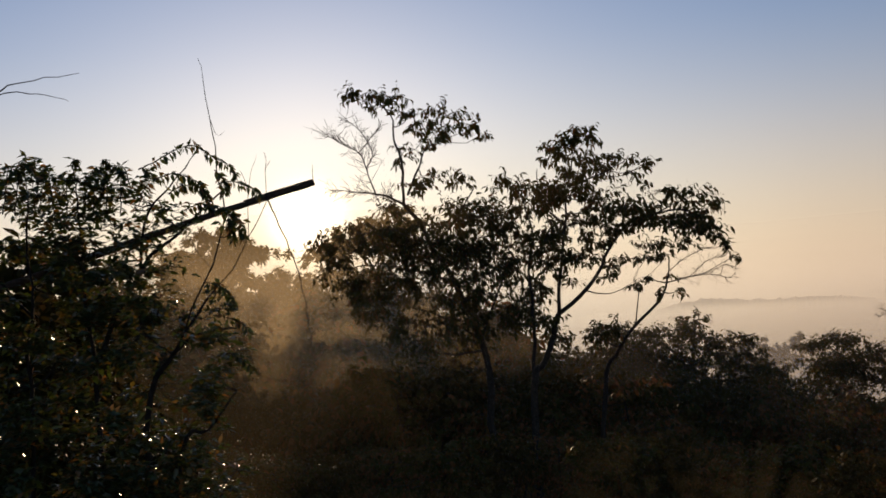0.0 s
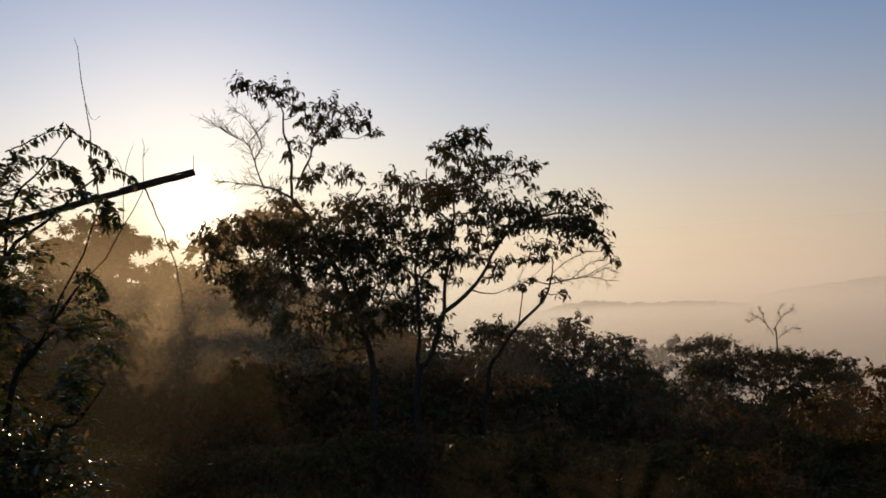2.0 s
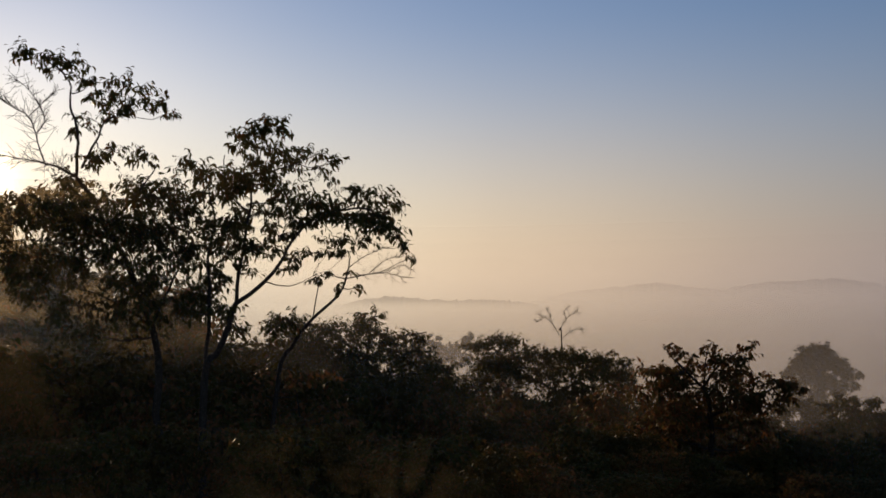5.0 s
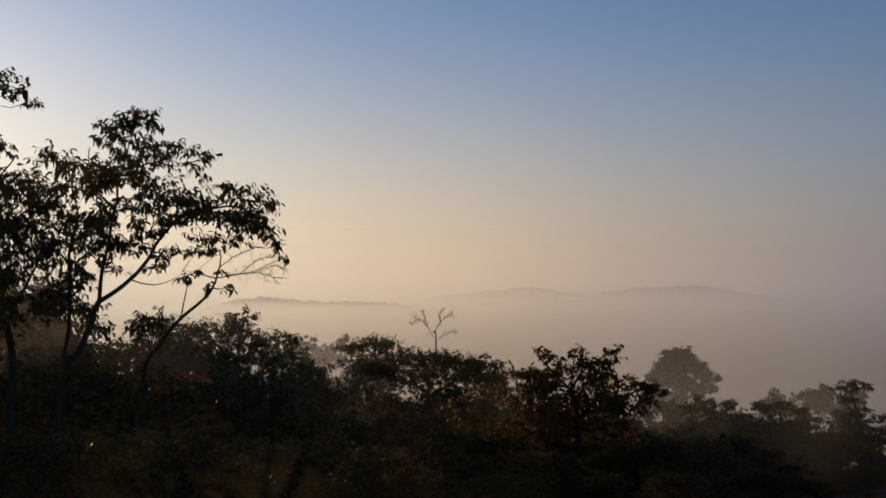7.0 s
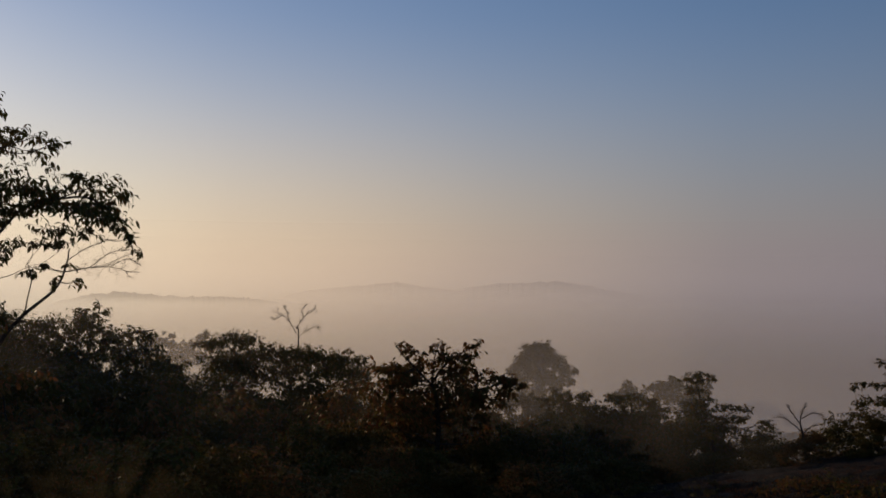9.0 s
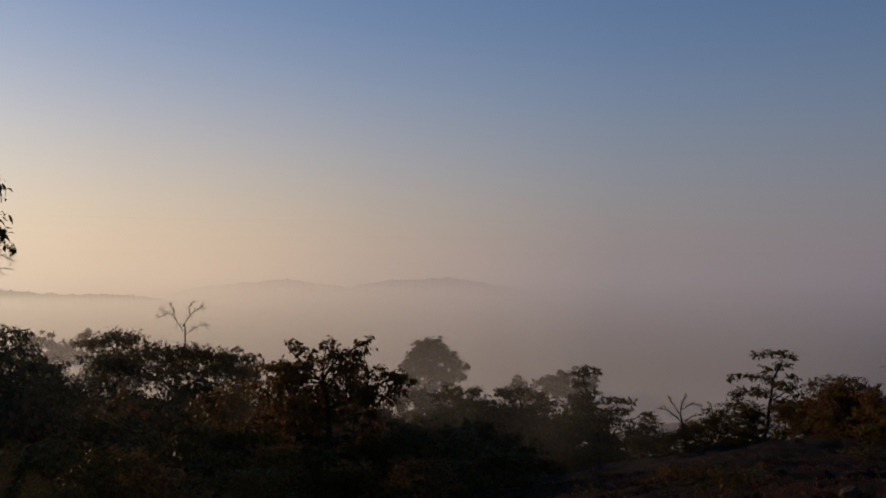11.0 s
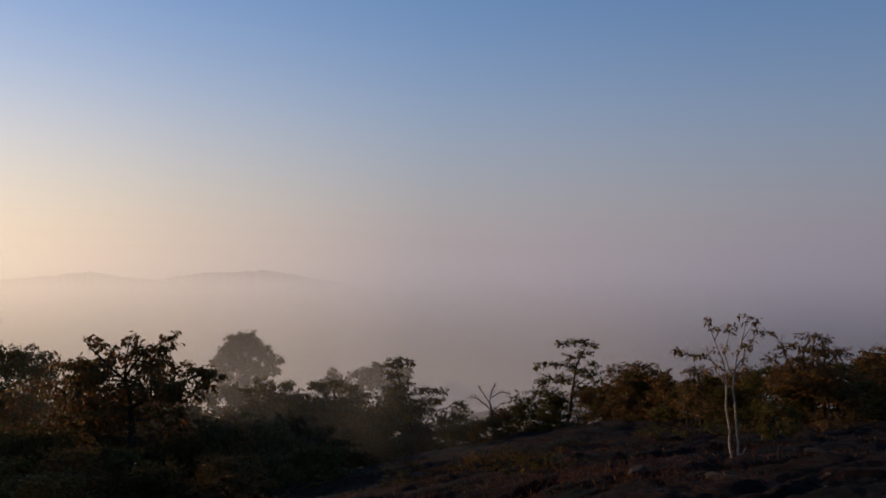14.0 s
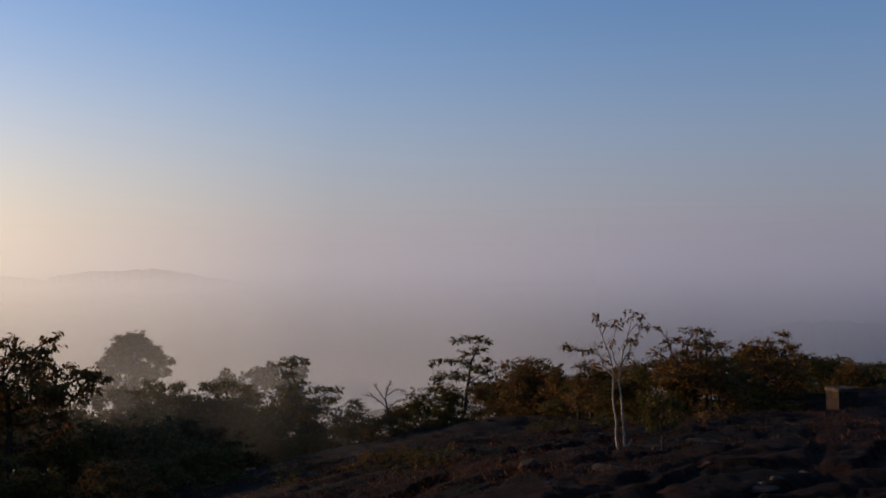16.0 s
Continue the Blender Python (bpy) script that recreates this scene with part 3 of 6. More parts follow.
leaning_tree_crown_b = [
    (-3.61, -0.44, 7.18, 0.56, 0.47), (-1.05, -0.82, 7.93, 0.89, 0.45), (-0.37, 0.62, 8.52, 0.70, 0.36), (-0.00, 0.76, 7.56, 0.77, 0.56),
    (-1.30, -0.37, 6.74, 1.12, 0.56), (-0.22, -0.43, 6.39, 0.84, 0.63), (-2.50, -0.93, 6.41, 0.84, 0.47), (-1.87, -1.00, 5.69, 0.77, 0.42),
    (-3.06, 0.51, 5.83, 0.42, 0.25), (0.59, 0.24, 6.91, 0.63, 0.63), (-0.92, -1.07, 5.76, 0.70, 0.47), (-3.79, -0.05, 7.64, 0.42, 0.31),
    (0.18, -0.24, 8.17, 0.56, 0.36), (0.60, 0.84, 7.96, 0.50, 0.36), (0.10, 0.52, 6.96, 0.56, 0.42), (0.86, 0.24, 5.91, 0.50, 0.42),
    (-0.58, 0.13, 7.27, 0.61, 0.42), (-1.48, 1.08, 7.40, 0.61, 0.42),
]
leaning_tree_crown_c = [
    (-0.62, 1.17, 5.14, 0.70, 0.42), (-1.83, -0.39, 5.00, 0.56, 0.31), (-4.10, -0.62, 7.76, 0.33, 0.22), (-2.43, 0.71, 8.17, 0.42, 0.22),
    (-2.92, -1.05, 8.05, 0.33, 0.17), (-3.40, -0.32, 6.48, 0.50, 0.31), (-1.20, -1.03, 7.32, 0.80, 0.45), (-2.91, -0.43, 6.68, 0.56, 0.29),
    (-1.99, -1.03, 7.77, 0.75, 0.38), (-0.47, -0.50, 5.76, 0.61, 0.47), (-0.40, 0.70, 6.28, 0.50, 0.40), (-0.36, 0.97, 7.45, 0.61, 0.45),
    (0.31, 0.70, 8.08, 0.42, 0.33), (-3.37, 0.15, 7.90, 0.30, 0.21), (-0.85, 0.28, 7.59, 0.72, 0.41), (-2.33, -0.33, 11.06, 0.28, 0.18),
    (-1.93, -0.79, 6.76, 0.58, 0.40), (-1.63, -0.15, 7.64, 0.75, 0.43),
]
leaning_tree_crown_d = [
    (-0.28, 0.56, 8.32, 0.50, 0.35), (-3.35, -1.05, 6.73, 0.42, 0.35), (-3.10, -0.30, 11.43, 0.26, 0.16), (-0.55, 0.20, 10.80, 0.34, 0.16),
    (-1.10, 0.30, 10.20, 0.42, 0.22), (-1.60, 0.10, 9.10, 0.36, 0.20),
]
grow("tree", (1.07, 23.57, -4.26), -2.7, leaning_tree_limbs, leaning_tree_crown_a + leaning_tree_crown_b + leaning_tree_crown_c + leaning_tree_crown_d, 0.18, 0.31, 2.5, (BARK, LEAF, LEAF_ONE), 5,
     "slender leaning tree with drooping leaves and bare upper twigs", "tree", singles=220, droop=0.6, twig_r=0.009, bare=(1, 2, 3, 4), loose=1.5, spread=1.5)

forked_tree_limbs = [
    ([(0.00, 0.00, -0.30), (0.01, 0.00, 3.70), (0.32, 0.00, 4.34), (0.73, 0.00, 5.43)], 0.100, 0.062),
    ([(0.73, 0.00, 5.43), (0.84, 0.00, 6.41), (1.03, 0.00, 7.47), (1.16, 0.00, 8.39), (1.36, 0.00, 9.18)], 0.050, 0.010),
    ([(0.72, 0.00, 5.42), (1.36, 0.00, 5.91), (1.73, 0.00, 6.35), (2.10, 0.00, 6.98), (2.60, 0.00, 7.48), (3.13, 0.00, 7.59), (3.87, 0.00, 7.90)], 0.055, 0.010),
    ([(3.13, 0.00, 7.59), (3.78, 0.00, 7.62), (4.39, 0.00, 7.20), (4.72, 0.00, 6.59)], 0.030, 0.008),
    ([(0.01, 0.00, 3.70), (0.12, 0.00, 5.14), (0.09, 0.00, 6.47), (0.23, 0.00, 7.53), (-0.09, 0.00, 8.49)], 0.055, 0.010),
    ([(1.03, 0.00, 7.47), (0.54, 0.00, 8.04), (0.47, 0.00, 8.85)], 0.030, 0.010),
    ([(1.36, 0.00, 5.91), (1.94, 0.00, 5.80), (2.48, 0.00, 6.03)], 0.020, 0.006),
    ([(1.16, 0.00, 8.39), (1.91, 0.00, 8.60), (2.52, 0.00, 8.88)], 0.030, 0.008),
]
forked_tree_crown_a = [
    (1.20, -0.76, 9.33, 0.43, 0.29), (1.83, 0.53, 9.65, 0.27, 0.19), (0.87, -0.52, 9.07, 0.32, 0.24), (1.55, 0.07, 9.04, 0.35, 0.24),
    (1.06, -1.07, 8.49, 0.37, 0.24), (2.00, 0.92, 8.86, 0.45, 0.27), (2.56, 0.88, 9.09, 0.43, 0.20), (2.83, -1.03, 8.63, 0.27, 0.16),
    (3.07, 1.01, 8.44, 0.13, 0.13), (0.55, -0.80, 8.34, 0.45, 0.32), (-0.22, -0.48, 8.51, 0.45, 0.27), (0.08, 0.23, 8.10, 0.48, 0.32),
    (1.27, 0.98, 8.30, 0.37, 0.21), (1.93, 0.78, 8.15, 0.53, 0.24), (2.31, -1.10, 7.71, 0.48, 0.24), (3.02, 0.05, 7.78, 0.45, 0.21),
    (3.58, 0.11, 8.08, 0.45, 0.24), (4.00, -0.03, 7.96, 0.40, 0.24),
]
forked_tree_crown_b = [
    (4.41, 0.59, 7.66, 0.37, 0.27), (4.26, -0.75, 7.08, 0.32, 0.29), (4.79, 0.58, 6.75, 0.24, 0.19), (4.58, -1.05, 6.41, 0.16, 0.11),
    (3.80, -0.80, 7.18, 0.45, 0.21), (3.30, -0.84, 7.28, 0.35, 0.19), (2.41, -0.42, 7.32, 0.43, 0.19), (1.97, 0.38, 7.42, 0.43, 0.24),
    (1.52, -0.06, 7.09, 0.37, 0.21), (0.78, 0.70, 7.41, 0.45, 0.35), (0.26, -0.46, 7.09, 0.48, 0.40), (3.15, 0.51, 6.94, 0.40, 0.19),
    (2.65, 0.45, 6.63, 0.40, 0.16), (1.20, -0.38, 6.63, 0.43, 0.24), (0.55, -0.36, 6.55, 0.45, 0.32), (2.23, 1.05, 6.49, 0.32, 0.16),
    (3.35, 0.27, 6.64, 0.27, 0.16), (0.12, 0.99, 5.95, 0.48, 0.37),
]
forked_tree_crown_c = [
    (0.64, 0.59, 4.82, 0.35, 0.27), (-0.47, 0.72, 5.44, 0.59, 0.45), (1.89, -0.21, 6.20, 0.24, 0.13), (0.32, -0.11, 5.26, 0.40, 0.32),
    (1.04, -0.22, 6.13, 0.24, 0.16), (1.78, 1.09, 6.80, 0.27, 0.13), (3.66, -0.71, 6.82, 0.32, 0.13), (2.81, 1.02, 7.79, 0.37, 0.20),
    (0.60, -0.18, 8.05, 0.34, 0.24), (0.66, -0.17, 8.26, 0.34, 0.25), (1.07, -0.08, 6.76, 0.33, 0.24), (3.89, -0.28, 7.49, 0.34, 0.20),
    (1.36, -0.08, 8.72, 0.29, 0.22), (2.85, -1.02, 7.44, 0.33, 0.19), (1.10, -0.91, 8.28, 0.30, 0.20), (3.86, 0.51, 7.68, 0.36, 0.20),
    (2.69, 0.30, 8.61, 0.22, 0.15), (0.53, -1.04, 7.12, 0.37, 0.34),
]
forked_tree_crown_d = [
    (0.88, -0.44, 8.25, 0.33, 0.24), (1.48, -0.61, 8.32, 0.33, 0.22), (2.68, -0.98, 7.46, 0.35, 0.18), (1.75, 0.05, 7.00, 0.28, 0.17),
    (3.88, -0.18, 7.37, 0.29, 0.20), (1.45, 0.10, 9.70, 0.30, 0.18), (0.95, 0.30, 9.35, 0.32, 0.22), (1.75, -0.20, 7.80, 0.40, 0.24),
    (1.30, 0.30, 7.55, 0.42, 0.26),
]
grow("tree", (1.88, 22.52, -4.03), -4.9, forked_tree_limbs, forked_tree_crown_a + forked_tree_crown_b + forked_tree_crown_c + forked_tree_crown_d, 0.18, 0.31, 3.2, (BARK, LEAF, LEAF_ONE), 6,
     "forked tree with an airy rounded crown of drooping leaves", "tree", singles=220, droop=0.6, twig_r=0.007, loose=2.0, spread=1.55)

slim_tree_limbs = [
    ([(0.00, 0.00, -0.30), (0.06, 0.00, 3.87), (0.38, 0.00, 4.70), (0.93, 0.00, 5.44), (1.53, 0.00, 5.97), (1.78, 0.00, 6.45), (1.90, 0.00, 7.01)], 0.070, 0.015),
    ([(1.78, 0.00, 6.45), (2.34, 0.00, 6.55), (2.83, 0.00, 6.58), (3.29, 0.00, 6.45)], 0.018, 0.004),
    ([(2.34, 0.00, 6.55), (2.79, 0.00, 6.91), (3.14, 0.00, 6.98)], 0.010, 0.003),
    ([(2.83, 0.00, 6.58), (3.19, 0.00, 6.77), (3.45, 0.00, 6.68)], 0.008, 0.003),
    ([(1.88, 0.00, 6.73), (2.32, 0.00, 7.05), (2.81, 0.00, 7.22)], 0.012, 0.004),
    ([(0.93, 0.00, 5.44), (1.07, 0.00, 6.22), (0.96, 0.00, 6.65)], 0.020, 0.006),
]
slim_tree_crown_a = [
    (1.10, 0.28, 6.43, 0.29, 0.15), (1.54, -0.26, 6.18, 0.23, 0.15), (2.07, 0.32, 6.22, 0.23, 0.17), (1.90, 0.47, 6.60, 0.20, 0.13),
    (1.41, 0.47, 6.63, 0.26, 0.12), (0.30, -0.05, 5.42, 0.52, 0.29), (-0.00, 0.11, 5.15, 0.44, 0.32),
]
grow("tree", (3.78, 24.30, -4.48), -9.1, slim_tree_limbs, slim_tree_crown_a, 0.16, 0.34, 1.7, (BARK, LEAF, LEAF_ONE), 7,
     "slim tree with few leaves and fine bare twigs", "tree", twig_r=0.006, bare=(1, 2, 3, 4), loose=1.5)

shrub_limbs = [
    ([(0.00, 0.00, -0.30), (-0.00, 0.00, 2.14), (-0.01, 0.00, 2.83), (-0.07, 0.00, 3.53), (-0.09, 0.00, 4.09)], 0.030, 0.008),
    ([(0.20, 0.00, -0.30), (0.36, 0.00, 2.29), (0.56, 0.00, 2.83), (0.85, 0.00, 3.05), (1.14, 0.00, 3.07)], 0.035, 0.006),
    ([(-0.01, 0.00, 2.83), (0.37, 0.00, 3.60), (0.76, 0.00, 3.97), (1.11, 0.00, 4.31)], 0.025, 0.005),
    ([(-0.30, 0.00, -0.30), (-0.50, 0.00, 2.38), (-0.47, 0.00, 3.28), (-0.47, 0.00, 4.20)], 0.025, 0.006),
    ([(0.37, 0.00, 3.60), (0.45, 0.00, 4.08), (0.64, 0.00, 4.31), (0.89, 0.00, 4.62)], 0.014, 0.004),
    ([(0.56, 0.00, 2.83), (0.81, 0.00, 3.19), (0.99, 0.00, 3.45)], 0.015, 0.004),
    ([(0.30, 0.00, -0.30), (0.61, 0.00, 1.98), (0.86, 0.00, 2.23), (1.11, 0.00, 2.54)], 0.030, 0.006),
    ([(0.56, 0.00, 2.83), (1.04, 0.00, 3.86), (1.04, 0.00, 4.53), (1.00, 0.00, 4.95), (0.93, 0.00, 5.44)], 0.009, 0.002),
    ([(1.00, 0.00, 4.93), (1.06, 0.00, 4.76), (1.13, 0.00, 4.80)], 0.003, 0.001),
    ([(0.56, 0.00, 2.83), (1.28, 0.00, 3.85), (1.46, 0.00, 4.22), (1.46, 0.00, 4.61)], 0.006, 0.002),
    ([(1.46, 0.00, 4.45), (1.51, 0.00, 4.53)], 0.003, 0.002),
    ([(1.28, 0.00, 3.85), (1.31, 0.00, 4.30), (1.39, 0.00, 4.58)], 0.004, 0.001),
    ([(1.30, 0.00, 4.28), (1.24, 0.00, 4.45)], 0.003, 0.002),
    ([(-0.47, 0.00, 3.28), (-0.93, 0.00, 3.94), (-0.95, 0.00, 4.66), (-0.65, 0.00, 5.11), (-0.39, 0.00, 5.21), (-0.04, 0.00, 5.28)], 0.012, 0.002),
    ([(-0.95, 0.00, 4.66), (-0.69, 0.00, 5.07), (-0.36, 0.00, 5.10), (-0.13, 0.00, 5.04)], 0.007, 0.002),
    ([(0.61, 0.00, 3.88), (0.76, 0.00, 3.90), (0.84, 0.00, 3.75), (0.94, 0.00, 3.61)], 0.006, 0.002),
]
shrub_crown_a = [
    (-0.61, 0.02, 4.41, 0.15, 0.11), (-0.44, 0.38, 4.54, 0.12, 0.10), (-0.29, 0.52, 4.43, 0.17, 0.12), (-0.08, -0.69, 4.27, 0.13, 0.10),
    (0.11, -0.27, 4.26, 0.15, 0.11), (-0.56, 0.64, 4.21, 0.22, 0.15), (-0.18, 0.02, 4.07, 0.22, 0.15), (0.16, -0.25, 3.98, 0.20, 0.14),
    (0.38, 0.05, 4.28, 0.12, 0.09), (0.46, -0.39, 3.89, 0.17, 0.12), (-0.64, 0.43, 3.87, 0.25, 0.20), (-0.15, -0.22, 3.73, 0.30, 0.20),
    (0.22, 0.05, 3.71, 0.22, 0.18), (0.44, -0.69, 3.38, 0.20, 0.18), (-0.64, 0.24, 4.30, 0.15, 0.13), (-0.37, -0.41, 4.20, 0.15, 0.13),
    (-0.21, 0.61, 4.35, 0.13, 0.12), (-0.04, -0.18, 4.18, 0.15, 0.12),
]
shrub_crown_b = [
    (0.25, 0.35, 4.28, 0.14, 0.10), (0.37, 0.37, 4.17, 0.14, 0.12), (0.67, 0.52, 4.19, 0.15, 0.09), (1.04, -0.55, 3.95, 0.07, 0.05),
    (0.69, -0.28, 3.94, 0.11, 0.07), (0.08, -0.04, 4.08, 0.20, 0.15), (-0.46, 0.24, 3.94, 0.40, 0.30), (0.03, -0.34, 3.82, 0.35, 0.25),
    (0.40, 0.28, 3.91, 0.22, 0.18), (-0.30, 0.22, 3.46, 0.55, 0.35), (0.31, -0.45, 3.49, 0.30, 0.25), (0.59, -0.25, 3.62, 0.15, 0.12),
    (1.05, 0.54, 3.41, 0.13, 0.07), (0.93, -0.58, 3.24, 0.10, 0.07), (0.75, 0.35, 3.20, 0.22, 0.18), (0.32, -0.61, 3.08, 0.50, 0.30),
    (0.99, 0.32, 3.04, 0.17, 0.12), (1.08, 0.34, 2.85, 0.17, 0.12),
]
shrub_crown_c = [
    (0.94, -0.13, 2.71, 0.20, 0.13), (-1.08, 0.69, 3.33, 0.30, 0.45), (-0.97, -0.07, 2.61, 0.30, 0.45), (-0.94, -0.43, 2.06, 0.35, 0.40),
    (-0.30, -0.21, 2.91, 0.60, 0.40), (0.48, 0.30, 2.63, 0.45, 0.30), (0.83, -0.20, 2.49, 0.20, 0.18), (-0.31, -0.63, 2.37, 0.65, 0.40),
    (0.38, -0.26, 2.17, 0.40, 0.30), (0.87, 0.70, 2.01, 0.18, 0.17), (-0.26, -0.30, 1.86, 0.75, 0.35), (0.60, -0.05, 1.75, 0.40, 0.25),
    (1.01, 0.33, 1.69, 0.18, 0.13), (1.16, 0.62, 1.78, 0.10, 0.06),
]
rng = random.Random(21)
shrub_body = [(rng.uniform(-1.5, 0.75 - 0.1 * (k > 20)), rng.uniform(-0.2, 0.9), 0.9 + 0.095 * k, rng.uniform(0.34, 0.5), rng.uniform(0.24, 0.36)) for k in range(30)]
shrub_body += [(0.9 - 0.05 * k, rng.uniform(-0.2, 0.2), 2.65 - 0.26 * k, 0.24, 0.2) for k in range(6)]
shrub = grow("shrub", (-2.89, 8.27, -1.48), 20.6, shrub_limbs, shrub_crown_a + shrub_crown_b + shrub_crown_c + shrub_body, 0.085, 0.42, 1.75, (BARK, SHRUB_LEAF, SHRUB_LEAF_ONE), 8,
     "dense tangled shrub with small glossy green and orange leaves", "shrub", singles=260, droop=0.1, twig_r=0.0035, sprig=6, tilt=0.5, sprays=9, flat=True)

hazy_tree_limbs = [
    ([(0.00, 0.00, -0.30), (0.05, 0.00, 22.76), (-0.67, 0.00, 27.89), (-1.52, 0.00, 30.48)], 0.250, 0.100),
    ([(-0.67, 0.00, 27.89), (1.93, 0.00, 29.78), (3.50, 0.00, 30.73)], 0.120, 0.040),
    ([(-0.67, 0.00, 27.89), (-3.53, 0.00, 29.58), (-5.42, 0.00, 30.70)], 0.120, 0.040),
]
hazy_tree_crown_a = [
    (-4.04, 1.74, 31.01, 2.08, 1.56), (-1.44, -1.61, 31.46, 2.08, 1.36), (0.96, -2.23, 30.68, 1.88, 1.25), (2.93, -0.69, 29.93, 1.77, 1.04),
    (-3.08, -1.12, 27.98, 3.13, 2.08), (0.82, 0.15, 27.80, 3.13, 2.08), (3.82, -0.97, 28.08, 1.77, 1.56), (-5.43, -0.98, 29.13, 2.08, 1.77),
    (-1.77, -1.94, 24.89, 4.69, 2.08), (2.61, -1.25, 24.60, 3.13, 2.08), (5.36, 2.09, 25.50, 2.08, 1.77), (-1.23, -1.18, 27.58, 2.50, 1.88),
    (0.90, 1.09, 30.84, 1.54, 1.08), (-0.35, 1.83, 29.10, 1.96, 1.41), (0.49, 1.54, 30.85, 1.54, 1.08), (3.83, -1.45, 24.93, 2.08, 1.74),
    (-0.57, -1.66, 29.28, 2.08, 1.55), (3.76, -2.27, 27.42, 1.54, 1.27),
]
hazy_tree_crown_b = [
    (-4.23, -2.30, 28.38, 2.08, 1.74), (4.14, -1.50, 24.78, 2.08, 1.74), (3.11, 2.49, 26.49, 2.08, 1.74), (0.98, -0.64, 30.58, 1.54, 1.08),
    (-2.45, 1.30, 28.34, 2.08, 1.74), (-2.55, -0.13, 29.56, 2.08, 1.55), (1.94, 0.05, 24.79, 2.71, 1.74), (-0.35, 2.23, 27.66, 2.63, 1.50),
    (-1.03, -1.95, 29.09, 2.00, 1.50),
]
grow("tree", (-19.02, 84.47, -22.22), 12.8, hazy_tree_limbs, hazy_tree_crown_a + hazy_tree_crown_b, 0.4, 0.45, 4.5, (BARK, FAR_LEAF, FAR_LEAF), 9,
     "broad tree hazy in the sunlit mist", "tree", twig_r=0.01)

hazy_tree_behind_limbs = [
    ([(0.00, 0.00, -0.30), (0.06, 0.00, 20.22), (0.55, 0.00, 27.63), (0.53, 0.00, 31.13)], 0.250, 0.080),
    ([(0.55, 0.00, 27.63), (-1.76, 0.00, 30.28)], 0.100, 0.030),
    ([(0.55, 0.00, 27.63), (2.70, 0.00, 29.99)], 0.100, 0.030),
]
hazy_tree_behind_crown_a = [
    (0.31, -1.38, 31.49, 1.69, 1.09), (-1.25, 0.12, 30.51, 1.69, 0.99), (2.00, 0.25, 30.57, 1.69, 1.09), (-1.78, -2.27, 29.08, 2.19, 1.19),
    (1.10, -0.70, 28.54, 2.98, 1.79), (-3.80, -1.38, 28.31, 1.79, 1.19), (-5.93, 0.94, 28.12, 1.79, 1.19), (-1.97, -1.68, 26.22, 3.98, 1.99),
    (-12.62, -2.15, 23.56, 3.98, 1.99), (-8.28, 2.21, 24.04, 2.98, 1.99), (-4.20, 0.32, 23.23, 2.98, 1.99), (-0.24, -2.11, 22.94, 2.98, 1.99),
    (3.75, 1.11, 22.69, 2.98, 2.19), (7.49, -1.71, 21.92, 2.98, 2.19), (-9.08, -1.25, 20.90, 3.48, 1.99), (-0.42, -1.03, 20.28, 3.98, 2.19),
    (5.53, 0.98, 19.30, 3.98, 2.19), (-5.02, -0.18, 25.51, 2.48, 1.79),
]
hazy_tree_behind_crown_b = [
    (-6.08, -1.42, 22.62, 2.98, 2.19), (-2.26, -0.27, 22.35, 3.98, 2.19), (1.39, -1.90, 22.60, 3.18, 1.88), (6.69, 2.09, 20.46, 2.78, 1.97),
    (2.68, 0.33, 19.51, 3.18, 1.97), (1.89, -0.14, 22.63, 3.18, 1.88), (-2.46, -0.93, 21.54, 2.78, 1.88), (2.64, -2.28, 19.57, 3.18, 1.97),
    (-2.80, 1.26, 29.29, 1.39, 0.98), (-3.92, 0.22, 28.57, 1.59, 1.07), (0.63, 1.34, 24.33, 2.78, 1.79), (-4.25, 1.45, 21.76, 2.78, 1.88),
    (-2.42, -2.14, 24.09, 2.19, 1.70), (-4.21, 0.80, 23.10, 2.39, 1.79), (-3.86, -2.23, 22.39, 2.78, 1.97), (-11.45, 0.93, 22.06, 2.98, 1.79),
    (1.38, -0.28, 20.84, 3.18, 1.97), (-1.23, -0.16, 24.45, 2.78, 1.79),
]
grow("tree", (-5.24, 82.43, -20.57), 3.7, hazy_tree_behind_limbs, hazy_tree_behind_crown_a + hazy_tree_behind_crown_b, 0.5, 0.45, 3.0, (BARK, FAR_LEAF, FAR_LEAF), 10,
     "tree crown glowing pale in the mist behind the thicket", "tree", twig_r=0.01)

